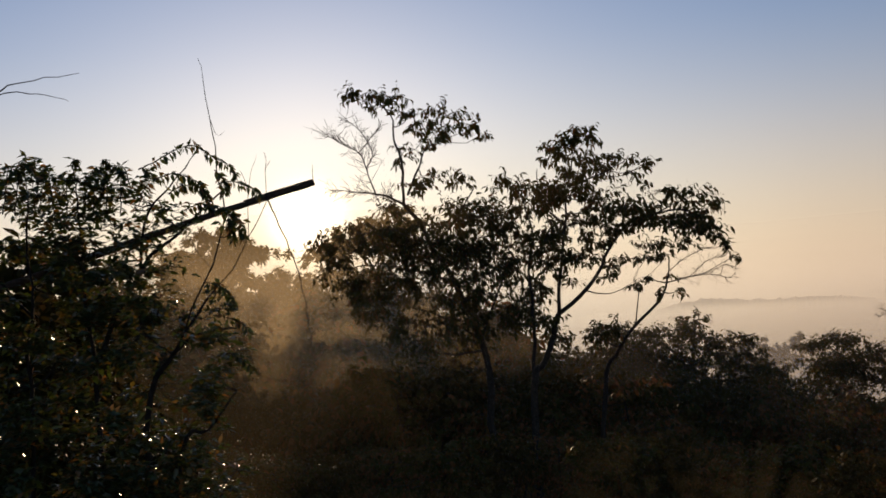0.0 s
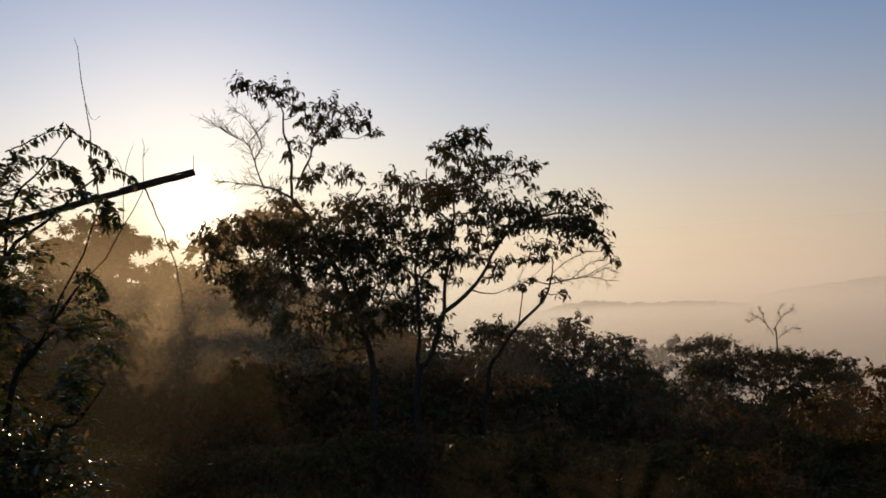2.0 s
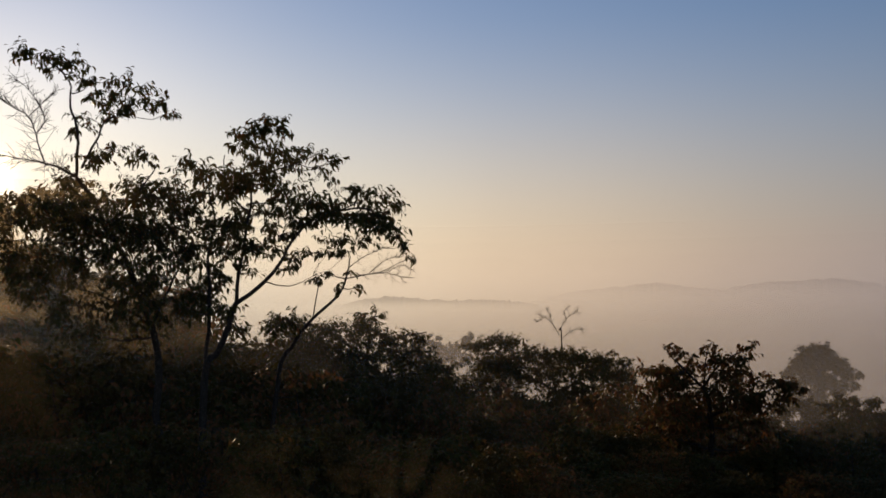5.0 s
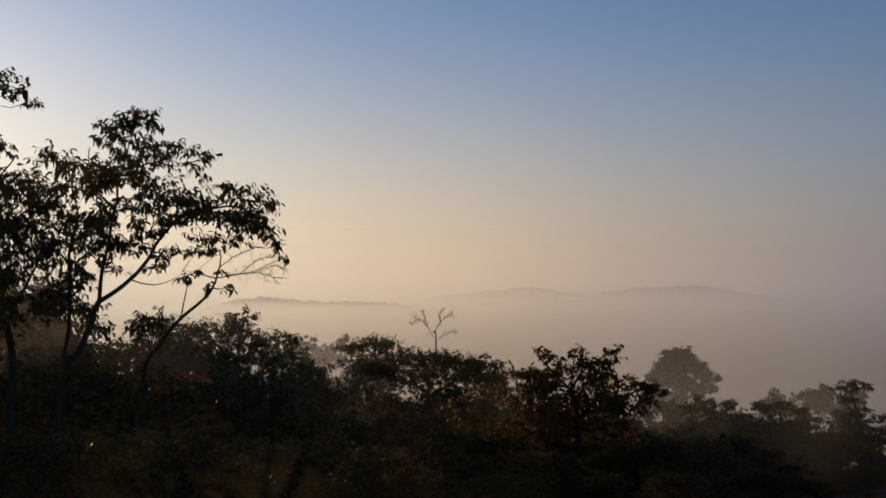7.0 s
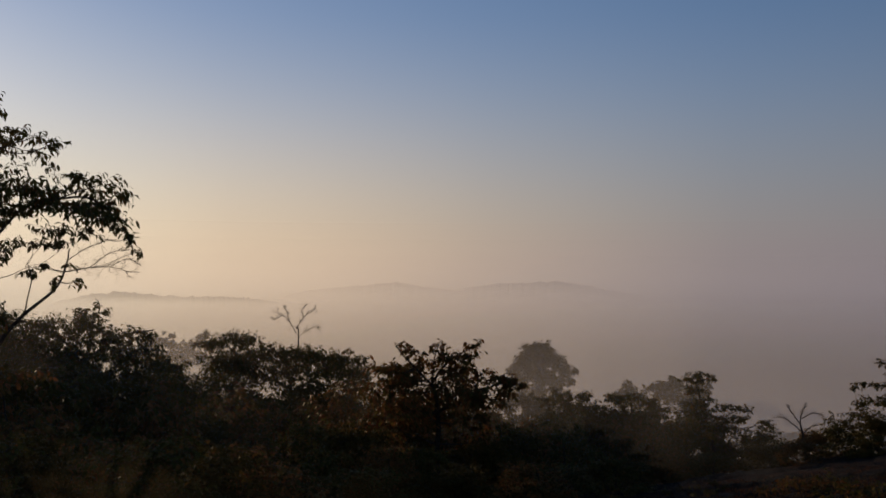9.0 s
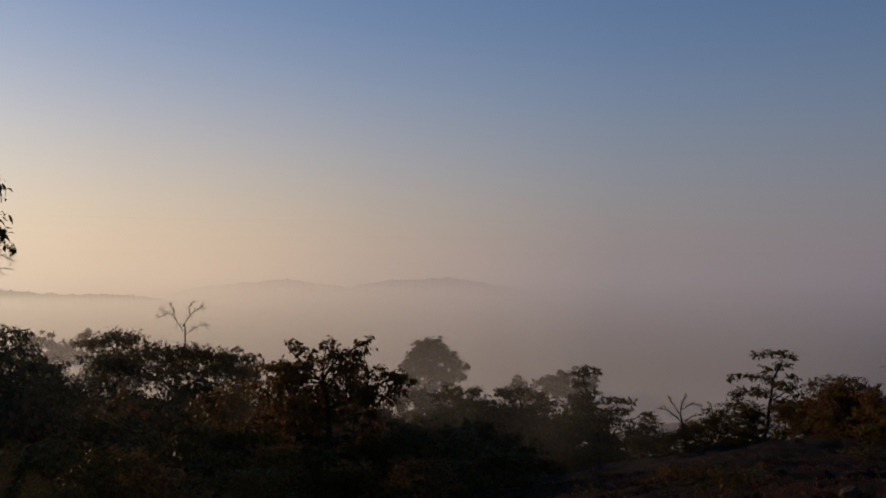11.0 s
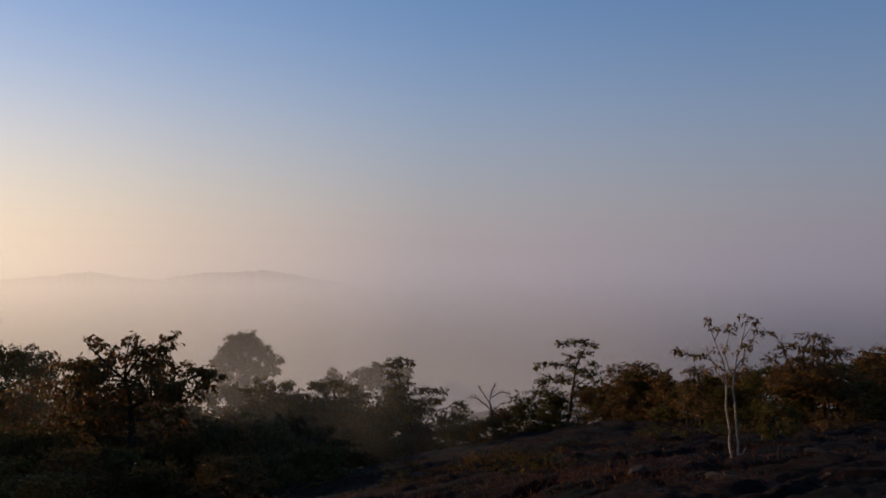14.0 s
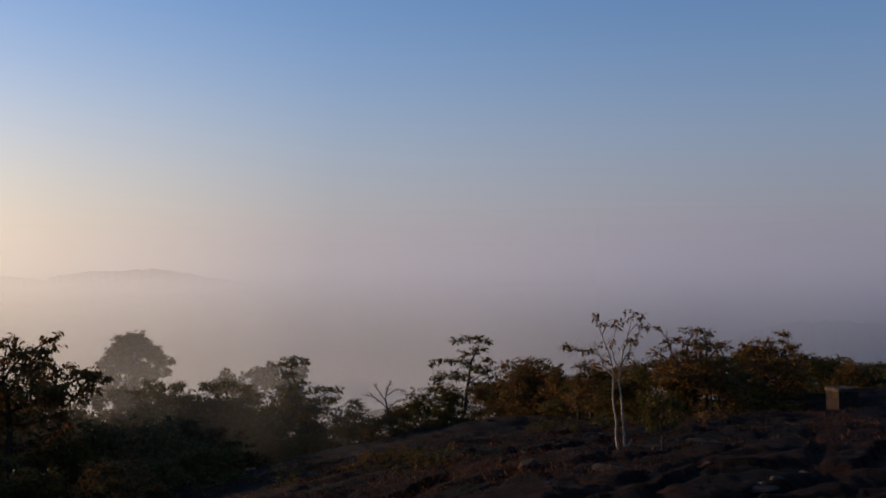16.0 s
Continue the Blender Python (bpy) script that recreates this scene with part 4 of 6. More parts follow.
thicket_tree_limbs = [
    ([(0.00, 0.00, -0.30), (-0.00, 0.00, 3.90), (-0.03, 0.00, 5.89), (0.15, 0.00, 7.09)], 0.120, 0.050),
    ([(-0.03, 0.00, 5.89), (1.15, 0.00, 6.68), (2.15, 0.00, 6.87)], 0.060, 0.020),
    ([(-0.03, 0.00, 5.89), (-1.40, 0.00, 6.90), (-2.36, 0.00, 7.30)], 0.060, 0.020),
    ([(0.15, 0.00, 7.09), (0.34, 0.00, 7.69), (0.18, 0.00, 7.99)], 0.030, 0.006),
]
thicket_tree_crown_a = [
    (0.15, -0.82, 7.51, 0.54, 0.29), (-0.44, 0.12, 7.19, 0.62, 0.33), (0.43, -1.23, 6.94, 0.74, 0.41), (-1.33, -1.73, 7.07, 0.91, 0.45),
    (-2.44, 1.15, 7.17, 0.74, 0.33), (-3.18, 0.63, 7.29, 0.58, 0.29), (1.37, 0.55, 6.65, 0.74, 0.37), (1.96, 0.30, 6.66, 0.41, 0.21),
    (0.90, -1.84, 6.01, 1.24, 0.62), (-0.80, -0.57, 6.14, 1.24, 0.70), (-2.67, 1.78, 6.21, 1.24, 0.62), (2.24, -1.76, 5.79, 0.74, 0.41),
    (3.10, 1.46, 5.11, 0.49, 0.37), (1.63, 1.51, 4.71, 1.65, 0.74), (-0.75, -1.80, 4.91, 1.85, 0.91), (-3.14, 0.61, 4.90, 1.85, 0.91),
    (3.61, 0.21, 4.19, 1.24, 0.74), (2.07, 0.39, 5.12, 0.96, 0.52),
]
thicket_tree_crown_b = [
    (1.06, -0.07, 6.13, 0.79, 0.45), (-2.25, -0.87, 5.89, 1.10, 0.61), (-0.89, -0.81, 5.45, 1.24, 0.72), (-2.58, 0.25, 6.65, 0.79, 0.43),
    (-1.97, -0.42, 6.60, 0.86, 0.48), (1.56, 1.15, 5.64, 0.96, 0.50), (-0.87, -0.33, 5.37, 1.24, 0.72), (-1.69, -1.42, 5.62, 1.24, 0.69),
    (-0.20, -1.40, 7.34, 0.46, 0.28), (2.49, -1.78, 5.56, 0.49, 0.35), (-3.27, 0.87, 6.02, 0.97, 0.54), (-0.56, -0.83, 6.68, 0.74, 0.46),
    (0.48, -1.20, 6.59, 0.71, 0.41), (-3.15, 1.33, 6.02, 0.97, 0.54), (-0.00, 0.27, 6.99, 0.54, 0.33), (1.79, -1.67, 6.26, 0.59, 0.35),
    (-2.64, 0.18, 7.17, 0.53, 0.28),
]
grow("tree", (8.47, 33.53, -6.73), -14.0, thicket_tree_limbs, thicket_tree_crown_a + thicket_tree_crown_b, 0.15, 0.4, 3.0, (BARK, LEAF, LEAF_ONE), 18,
     "rounded bushy tree dark against the mist", "tree", twig_r=0.007, loose=1.6, spread=1.4)

small_far_tree_limbs = [
    ([(0.00, 0.00, -0.30), (-0.01, 0.00, 6.86), (-0.03, 0.00, 9.70), (0.14, 0.00, 10.42)], 0.120, 0.050),
]
small_far_tree_crown_a = [
    (-0.55, -1.61, 10.36, 0.87, 0.44), (0.51, 1.04, 9.79, 0.87, 0.44), (0.15, -1.01, 9.09, 1.45, 0.87), (1.54, -1.45, 8.42, 1.45, 0.87),
    (-0.19, -0.67, 7.65, 2.18, 1.09), (0.55, -1.67, 8.10, 1.45, 0.88), (0.94, 0.69, 8.46, 1.16, 0.79), (0.65, 1.23, 7.72, 1.45, 0.88),
    (0.69, 1.93, 7.68, 1.45, 0.88), (0.49, 0.54, 7.85, 1.45, 0.88), (-0.33, -1.14, 8.85, 1.22, 0.69),
]
grow("tree", (18.94, 57.56, -13.17), -18.1, small_far_tree_limbs, small_far_tree_crown_a, 0.18, 0.42, 2.0, (BARK, LEAF, LEAF_ONE), 20,
     "small tree beside a dark thicket", "tree", twig_r=0.01, loose=2.2)

wide_tree_limbs = [
    ([(0.00, 0.00, -0.30), (-0.00, 0.00, 5.70), (-0.01, 0.00, 8.66), (-0.39, 0.00, 10.52)], 0.200, 0.080),
    ([(-0.01, 0.00, 8.66), (-2.63, 0.00, 10.52), (-4.50, 0.00, 12.01)], 0.100, 0.030),
    ([(-0.01, 0.00, 8.66), (2.61, 0.00, 10.15), (4.48, 0.00, 10.52)], 0.100, 0.030),
]
wide_tree_crown_a = [
    (-5.02, -2.71, 11.98, 0.90, 0.53), (-3.86, -1.27, 12.26, 1.13, 0.53), (-2.69, 1.33, 11.94, 0.98, 0.53), (-1.44, -2.87, 11.46, 1.28, 0.68),
    (-4.37, -1.76, 11.02, 1.35, 0.75), (-0.01, -2.70, 11.27, 1.35, 0.60), (1.45, -1.19, 11.35, 1.28, 0.53), (3.22, 0.98, 10.82, 1.28, 0.60),
    (4.39, -1.15, 10.62, 0.90, 0.45), (-2.27, 0.50, 9.73, 2.25, 1.05), (1.06, -2.58, 10.01, 2.25, 1.05), (4.25, 2.20, 9.19, 1.65, 0.90),
    (-4.33, -2.20, 9.26, 1.88, 1.13), (-1.45, -1.93, 7.80, 3.38, 1.50), (2.98, -0.02, 7.55, 3.38, 1.65), (-4.70, 2.18, 9.61, 1.29, 0.85),
    (-3.70, 1.55, 10.59, 1.26, 0.71), (-0.36, 2.82, 10.07, 1.41, 0.71),
]
wide_tree_crown_b = [
    (4.20, 1.56, 9.65, 1.02, 0.61), (-3.03, -0.69, 10.89, 1.05, 0.64), (-4.75, -0.55, 11.84, 0.81, 0.47), (2.84, 1.28, 10.67, 0.87, 0.44),
    (-3.40, -1.38, 10.43, 1.14, 0.74), (4.26, 2.12, 9.66, 1.02, 0.61), (1.44, 2.48, 10.69, 1.05, 0.54), (2.18, 1.56, 10.18, 1.41, 0.74),
    (0.07, 0.10, 11.17, 1.02, 0.54), (-3.92, -1.99, 10.70, 1.20, 0.74), (-3.33, -1.21, 11.95, 0.84, 0.47), (2.81, -1.30, 10.15, 1.26, 0.68),
    (-2.30, -1.04, 10.93, 1.29, 0.71),
]
grow("tree", (26.94, 56.51, -13.83), -25.5, wide_tree_limbs, wide_tree_crown_a + wide_tree_crown_b, 0.2, 0.42, 2.8, (BARK, LEAF, LEAF_ONE), 22,
     "wide low tree with a rugged crown above the mist", "tree", twig_r=0.012, loose=2.2)

bare_tree_limbs = [
    ([(0.00, 0.00, -0.30), (-0.01, 0.00, 11.64), (-0.16, 0.00, 12.76)], 0.060, 0.035),
    ([(-0.16, 0.00, 12.46), (-0.65, 0.00, 13.32), (-1.40, 0.00, 13.80)], 0.026, 0.008),
    ([(-0.16, 0.00, 12.76), (0.29, 0.00, 13.51), (1.04, 0.00, 14.03)], 0.026, 0.008),
    ([(-0.65, 0.00, 13.21), (-0.76, 0.00, 13.80), (-0.91, 0.00, 14.18)], 0.018, 0.006),
    ([(0.29, 0.00, 13.51), (0.21, 0.00, 14.03), (0.48, 0.00, 14.33)], 0.018, 0.006),
    ([(-0.01, 0.00, 12.20), (0.67, 0.00, 12.76), (1.34, 0.00, 12.84)], 0.018, 0.006),
    ([(-1.13, 0.00, 13.65), (-1.51, 0.00, 13.43), (-1.73, 0.00, 13.50)], 0.012, 0.005),
]
grow("tree", (27.34, 56.32, -13.83), -25.9, bare_tree_limbs, [], 0.16, 0.4, 1, (BARK, LEAF, LEAF_ONE), 24,
     "small leafless tree with a fan of bare branches", "tree", twig_r=0.013, bare=(1, 2, 3, 4, 5, 6))

near_dark_tree_limbs = [
    ([(0.00, 0.00, -0.30), (0.00, 0.00, 1.89), (0.01, 0.00, 3.36), (-0.17, 0.00, 4.27)], 0.110, 0.060),
    ([(-0.17, 0.00, 4.27), (0.38, 0.00, 5.02), (1.20, 0.00, 5.49), (1.48, 0.00, 5.67)], 0.050, 0.012),
    ([(-0.17, 0.00, 4.27), (-0.90, 0.00, 5.00), (-1.37, 0.00, 5.51)], 0.050, 0.012),
    ([(0.01, 0.00, 3.36), (1.10, 0.00, 3.84), (2.19, 0.00, 4.40), (2.72, 0.00, 4.32)], 0.055, 0.012),
    ([(-0.17, 0.00, 4.27), (-0.07, 0.00, 5.20), (0.11, 0.00, 5.71)], 0.035, 0.008),
]
near_dark_tree_crown_a = [
    (-1.32, 1.11, 5.45, 0.30, 0.13), (-0.82, 0.25, 5.35, 0.41, 0.19), (0.02, -0.66, 5.60, 0.23, 0.23), (0.28, -0.94, 5.27, 0.38, 0.26),
    (1.28, -0.27, 5.56, 0.30, 0.19), (0.98, -1.15, 5.29, 0.38, 0.23), (-0.54, 0.55, 4.96, 0.56, 0.26), (0.56, -0.19, 4.76, 0.64, 0.30),
    (1.48, 0.17, 4.56, 0.45, 0.19), (2.07, -0.40, 4.49, 0.45, 0.23), (2.52, -0.29, 4.35, 0.38, 0.23), (-1.41, -1.16, 4.82, 0.64, 0.30),
    (-2.01, -0.16, 4.81, 0.45, 0.19), (-0.54, 0.26, 4.24, 0.83, 0.41), (0.72, -1.01, 4.21, 0.75, 0.38), (1.74, 0.06, 3.75, 0.53, 0.26),
    (-1.62, -0.52, 4.12, 0.83, 0.45), (-0.36, 0.60, 3.27, 1.13, 0.53),
]
near_dark_tree_crown_b = [
    (1.17, -0.40, 3.25, 0.75, 0.41), (-1.70, 1.01, 2.81, 1.13, 0.64), (1.45, -0.06, 2.49, 0.56, 0.38), (2.23, 0.05, 3.98, 0.36, 0.22),
    (0.66, -0.35, 5.22, 0.30, 0.22), (-1.23, 1.49, 4.35, 0.51, 0.27), (1.28, 0.04, 3.87, 0.51, 0.29), (0.85, 0.18, 4.86, 0.41, 0.24),
    (1.58, -1.40, 4.26, 0.39, 0.20), (-1.08, 0.66, 3.47, 0.78, 0.47), (-1.29, -0.24, 4.51, 0.51, 0.27), (2.23, -0.19, 4.36, 0.33, 0.20),
    (-1.03, -0.65, 3.57, 0.78, 0.47), (0.89, 1.20, 4.44, 0.45, 0.27), (1.15, 0.51, 4.17, 0.47, 0.25), (-1.00, -0.13, 4.44, 0.59, 0.32),
    (1.21, -0.63, 3.87, 0.48, 0.27), (-1.02, 0.08, 4.77, 0.45, 0.25),
]
near_dark_tree_crown_c = [
    (0.11, 0.18, 3.98, 0.71, 0.37),
]
grow("tree", (17.77, 26.12, -5.83), -34.4, near_dark_tree_limbs, near_dark_tree_crown_a + near_dark_tree_crown_b + near_dark_tree_crown_c, 0.19, 0.36, 2.7, (BARK, RED_LEAF, RED_LEAF), 26,
     "leafy tree with upswept branches dark against the mist", "tree", singles=120, twig_r=0.008, loose=2.6, spread=1.4)

round_tree_limbs = [
    ([(0.00, 0.00, -0.30), (-0.42, 0.00, 24.33), (0.04, 0.00, 28.69), (0.07, 0.00, 31.31)], 0.600, 0.250),
]
round_tree_crown_a = [
    (0.09, -0.59, 33.09, 2.73, 2.00), (-1.65, 2.52, 32.84, 2.00, 1.64), (1.79, 1.88, 31.90, 2.36, 1.64), (3.51, 2.94, 30.61, 1.82, 1.27),
    (-2.06, -0.93, 30.64, 2.73, 1.82), (-4.32, 3.84, 30.71, 1.09, 0.73), (0.49, 3.15, 29.99, 4.18, 2.36), (2.12, -2.32, 28.98, 3.09, 1.82),
    (-1.26, 1.93, 27.58, 4.18, 2.18), (0.36, 1.31, 34.02, 1.64, 1.18), (0.87, 3.09, 24.86, 5.45, 2.36),
]
grow("tree", (97.72, 114.57, -42.01), -40.5, round_tree_limbs, round_tree_crown_a, 0.68, 0.55, 7, (BARK, FAR_LEAF, FAR_LEAF), 28,
     "tall round-crowned tree faint in the mist", "tree", twig_r=0.03)

misty_crown_limbs = [
    ([(0.00, 0.00, -0.30), (0.02, 0.00, 51.23), (-0.05, 0.00, 59.78)], 0.600, 0.250),
]
misty_crown_crown_a = [
    (-0.07, 3.64, 61.74, 3.49, 2.04), (2.76, -2.15, 60.18, 2.62, 1.75), (-2.83, -4.27, 60.06, 3.20, 2.04), (0.69, 2.63, 57.45, 5.82, 2.62),
    (10.19, -0.47, 62.61, 1.75, 1.16), (9.95, 0.42, 60.40, 3.20, 2.04), (8.60, 2.27, 56.69, 5.82, 2.62),
]
grow("tree", (74.16, 228.88, -72.74), -17.9, misty_crown_limbs, misty_crown_crown_a, 0.72, 0.55, 6, (BARK, FAR_LEAF, FAR_LEAF), 30,
     "tree crowns fading into the valley mist", "tree", twig_r=0.03)

misty_trees_limbs = [
    ([(0.00, 0.00, -0.30), (0.00, 0.00, 15.98), (0.05, 0.00, 19.47)], 0.500, 0.200),
]
misty_trees_crown_a = [
    (-3.19, -2.14, 19.69, 1.82, 0.91), (-4.77, 4.58, 18.04, 1.67, 0.91), (0.73, 2.70, 19.77, 1.82, 1.06), (2.43, 4.87, 20.13, 1.67, 0.91),
    (-1.24, -2.92, 18.70, 3.33, 1.36), (2.56, -3.63, 19.29, 3.03, 1.52), (5.36, 4.08, 18.91, 2.27, 1.36),
]
grow("tree", (92.47, 84.93, -31.19), -47.5, misty_trees_limbs, misty_trees_crown_a, 0.64, 0.55, 6, (BARK, FAR_LEAF, FAR_LEAF), 32,
     "low trees pale in the mist", "tree", twig_r=0.03)

misty_bush_limbs = [
    ([(0.00, 0.00, -0.30), (-0.00, 0.00, 10.60), (-0.02, 0.00, 15.36)], 0.400, 0.150),
]
misty_bush_crown_a = [
    (-0.58, -0.34, 15.91, 2.29, 1.27), (1.67, -1.53, 14.59, 2.80, 1.53), (-2.76, -2.15, 14.63, 2.55, 1.65), (-0.56, -1.78, 12.99, 3.82, 1.65),
    (4.09, 2.54, 12.97, 3.18, 1.53),
]
grow("tree", (67.41, 81.24, -27.46), -39.6, misty_bush_limbs, misty_bush_crown_a, 0.6, 0.5, 5, (BARK, FAR_LEAF, FAR_LEAF), 36,
     "low crown greyed by the mist below a tall tree", "tree", twig_r=0.03)

left_bush_limbs = [
    ([(0.00, 0.00, -0.30), (0.00, 0.00, 2.02), (-0.15, 0.00, 3.82), (-0.30, 0.00, 5.03)], 0.140, 0.050),
    ([(-0.15, 0.00, 3.82), (-1.44, 0.00, 4.78), (-1.73, 0.00, 5.24)], 0.060, 0.020),
    ([(-0.15, 0.00, 3.82), (1.16, 0.00, 4.66)], 0.060, 0.020),
]
left_bush_crown_a = [
    (-0.85, -1.25, 5.73, 0.95, 0.32), (0.13, -2.27, 5.72, 1.07, 0.38), (-1.61, 0.88, 5.13, 0.76, 0.32), (0.83, -2.28, 5.11, 1.07, 0.44),
    (-0.42, -1.92, 4.98, 1.39, 0.57), (-1.45, 0.52, 3.81, 1.26, 0.76), (0.84, -1.55, 3.85, 1.58, 0.88), (-0.88, 0.84, 2.53, 1.89, 0.88),
    (-2.96, 2.09, 2.74, 1.58, 0.95), (-0.78, -0.41, 4.06, 1.13, 0.54), (-0.44, -0.84, 4.02, 1.18, 0.57), (0.10, -1.08, 3.08, 1.39, 0.79),
    (-0.43, -1.57, 4.14, 1.18, 0.57), (-0.66, -0.91, 4.59, 0.93, 0.51), (-0.52, -0.09, 5.03, 0.93, 0.40), (-0.53, -2.15, 3.95, 1.31, 0.65),
    (0.55, 1.02, 4.24, 1.06, 0.57), (0.61, -0.93, 4.55, 1.06, 0.57),
]
left_bush_crown_b = [
    (-0.92, 1.23, 3.08, 1.26, 0.82),
]
grow("tree", (35.57, 38.71, -9.72), -42.4, left_bush_limbs, left_bush_crown_a + left_bush_crown_b, 0.18, 0.42, 2.0, (BARK, LEAF, LEAF_ONE), 42,
     "bushy tree with a flat layered crown at the slope's edge", "tree", twig_r=0.01, loose=2.0)

middle_bush_limbs = [
    ([(0.00, 0.00, -0.30), (-0.00, 0.00, 1.36), (-0.14, 0.00, 3.12), (-0.29, 0.00, 4.59)], 0.140, 0.050),
    ([(-0.14, 0.00, 3.12), (-1.14, 0.00, 4.33)], 0.050, 0.020),
    ([(-0.14, 0.00, 3.12), (0.86, 0.00, 4.26)], 0.050, 0.020),
]
middle_bush_crown_a = [
    (-1.24, -1.92, 5.07, 0.67, 0.30), (-0.29, 0.55, 4.82, 0.79, 0.36), (0.55, -1.83, 4.78, 0.85, 0.36), (1.12, -1.30, 4.27, 0.73, 0.36),
    (-0.56, -0.86, 4.13, 1.33, 0.55), (0.89, 1.80, 3.12, 1.21, 0.67), (-0.87, 0.83, 2.73, 1.52, 0.79), (0.87, 0.21, 2.02, 1.52, 0.85),
    (-0.82, -2.35, 1.83, 1.82, 0.79), (0.08, 1.17, 2.34, 1.02, 0.52), (-0.87, -0.53, 3.49, 1.14, 0.60), (-0.89, 1.51, 4.51, 0.58, 0.30),
    (-0.10, -1.23, 3.79, 0.95, 0.52), (0.10, -2.22, 3.27, 1.14, 0.63), (0.13, 1.83, 2.74, 1.14, 0.63), (-0.15, -1.39, 3.75, 0.95, 0.52),
    (-0.81, -0.48, 3.28, 1.14, 0.60), (-0.98, -0.92, 2.21, 1.33, 0.71),
]
middle_bush_crown_b = [
    (0.61, -2.12, 4.16, 0.82, 0.46),
]
grow("tree", (36.45, 35.07, -8.87), -46.0, middle_bush_limbs, middle_bush_crown_a + middle_bush_crown_b, 0.18, 0.42, 2.1, (BARK, LEAF, LEAF_ONE), 44,
     "dense green bushy tree at the slope's edge", "tree", twig_r=0.01, loose=2.0)

thin_tree_limbs = [
    ([(0.00, 0.00, -0.30), (0.00, 0.00, 0.37), (-0.16, 0.00, 2.36), (-0.65, 0.00, 4.04), (-0.98, 0.00, 5.38)], 0.130, 0.040),
    ([(-0.65, 0.00, 4.04), (-1.31, 0.00, 4.89), (-1.64, 0.00, 5.56)], 0.050, 0.015),
    ([(-0.16, 0.00, 2.36), (0.84, 0.00, 3.67), (1.84, 0.00, 3.92)], 0.050, 0.015),
    ([(-0.98, 0.00, 5.21), (-0.32, 0.00, 5.70), (0.17, 0.00, 5.82)], 0.030, 0.012),
]
thin_tree_crown_a = [
    (-0.85, 2.45, 5.70, 0.75, 0.24), (-1.48, 0.25, 5.53, 0.54, 0.27), (-0.15, -1.09, 5.79, 0.48, 0.20), (-1.10, -2.11, 5.20, 0.68, 0.31),
    (-0.32, -0.28, 4.56, 0.54, 0.24), (1.00, -0.14, 4.02, 0.81, 0.24), (1.76, -2.26, 4.25, 0.34, 0.17), (1.29, -1.68, 3.71, 0.61, 0.24),
    (-0.95, -1.92, 3.96, 1.36, 0.54), (0.34, 0.64, 2.76, 1.36, 0.61), (-1.53, 1.78, 2.14, 1.70, 0.81), (0.51, 0.75, 1.39, 1.70, 0.88),
    (-1.20, 2.45, 0.30, 1.70, 0.81), (2.66, -0.15, 3.24, 0.48, 0.34), (2.70, 0.59, 2.37, 1.15, 0.68), (3.11, -1.09, 1.61, 1.36, 0.81),
    (1.65, 2.38, 3.19, 0.38, 0.18), (-1.22, 0.87, 2.70, 1.22, 0.61),
]
thin_tree_crown_b = [
    (0.53, -0.30, 3.35, 0.87, 0.38), (-1.11, -1.05, 4.31, 0.81, 0.38), (-0.83, 0.05, 5.54, 0.41, 0.21), (-1.26, -1.94, 5.78, 0.52, 0.23),
    (2.08, -1.37, 2.63, 0.79, 0.47), (0.49, -0.11, 4.16, 0.54, 0.21), (-0.25, -1.29, 2.98, 0.92, 0.47), (-1.13, -0.56, 3.54, 0.95, 0.50),
]
grow("tree", (43.70, 35.97, -9.14), -50.5, thin_tree_limbs, thin_tree_crown_a + thin_tree_crown_b, 0.17, 0.4, 1.9, (BARK, LEAF, LEAF_ONE), 46,
     "tall uneven tree with layered sprays of leaves", "tree", twig_r=0.01, loose=2.0)

bare_sapling_limbs = [
    ([(0.00, 0.00, -0.30), (0.07, 0.00, 0.26), (-0.06, 0.00, 1.80), (-0.20, 0.00, 2.38)], 0.100, 0.050),
    ([(-0.06, 0.00, 1.90), (-0.78, 0.00, 2.49), (-1.29, 0.00, 2.67)], 0.040, 0.015),
    ([(-0.20, 0.00, 2.38), (-0.09, 0.00, 2.99), (0.08, 0.00, 3.40)], 0.040, 0.015),
    ([(-0.20, 0.00, 2.38), (-0.68, 0.00, 3.00), (-0.78, 0.00, 3.28)], 0.035, 0.012),
    ([(-0.09, 0.00, 2.65), (0.49, 0.00, 2.99), (0.94, 0.00, 2.91)], 0.030, 0.012),
    ([(-0.06, 0.00, 1.80), (0.42, 0.00, 2.23), (0.69, 0.00, 2.30)], 0.030, 0.012),
]
grow("tree", (47.40, 32.72, -8.32), -55.3, bare_sapling_limbs, [], 0.16, 0.4, 1, (BARK, LEAF, LEAF_ONE), 48,
     "leafless sapling at the edge of the slope", "tree", twig_r=0.011, bare=(1, 2, 3, 4, 5))

umbrella_tree_limbs = [
    ([(0.00, 0.00, -0.30), (-0.07, 0.00, -0.04), (0.19, 0.00, 1.70), (0.44, 0.00, 3.45), (1.01, 0.00, 4.77)], 0.150, 0.040),
    ([(0.44, 0.00, 3.45), (-0.32, 0.00, 3.80), (-1.02, 0.00, 3.80)], 0.050, 0.012),
    ([(0.30, 0.00, 2.40), (1.25, 0.00, 3.02), (1.95, 0.00, 3.27)], 0.050, 0.012),
    ([(1.01, 0.00, 4.77), (0.21, 0.00, 5.12), (-0.67, 0.00, 5.27)], 0.030, 0.010),
    ([(0.19, 0.00, 1.35), (-1.03, 0.00, 2.06), (-1.91, 0.00, 2.23)], 0.050, 0.015),
]
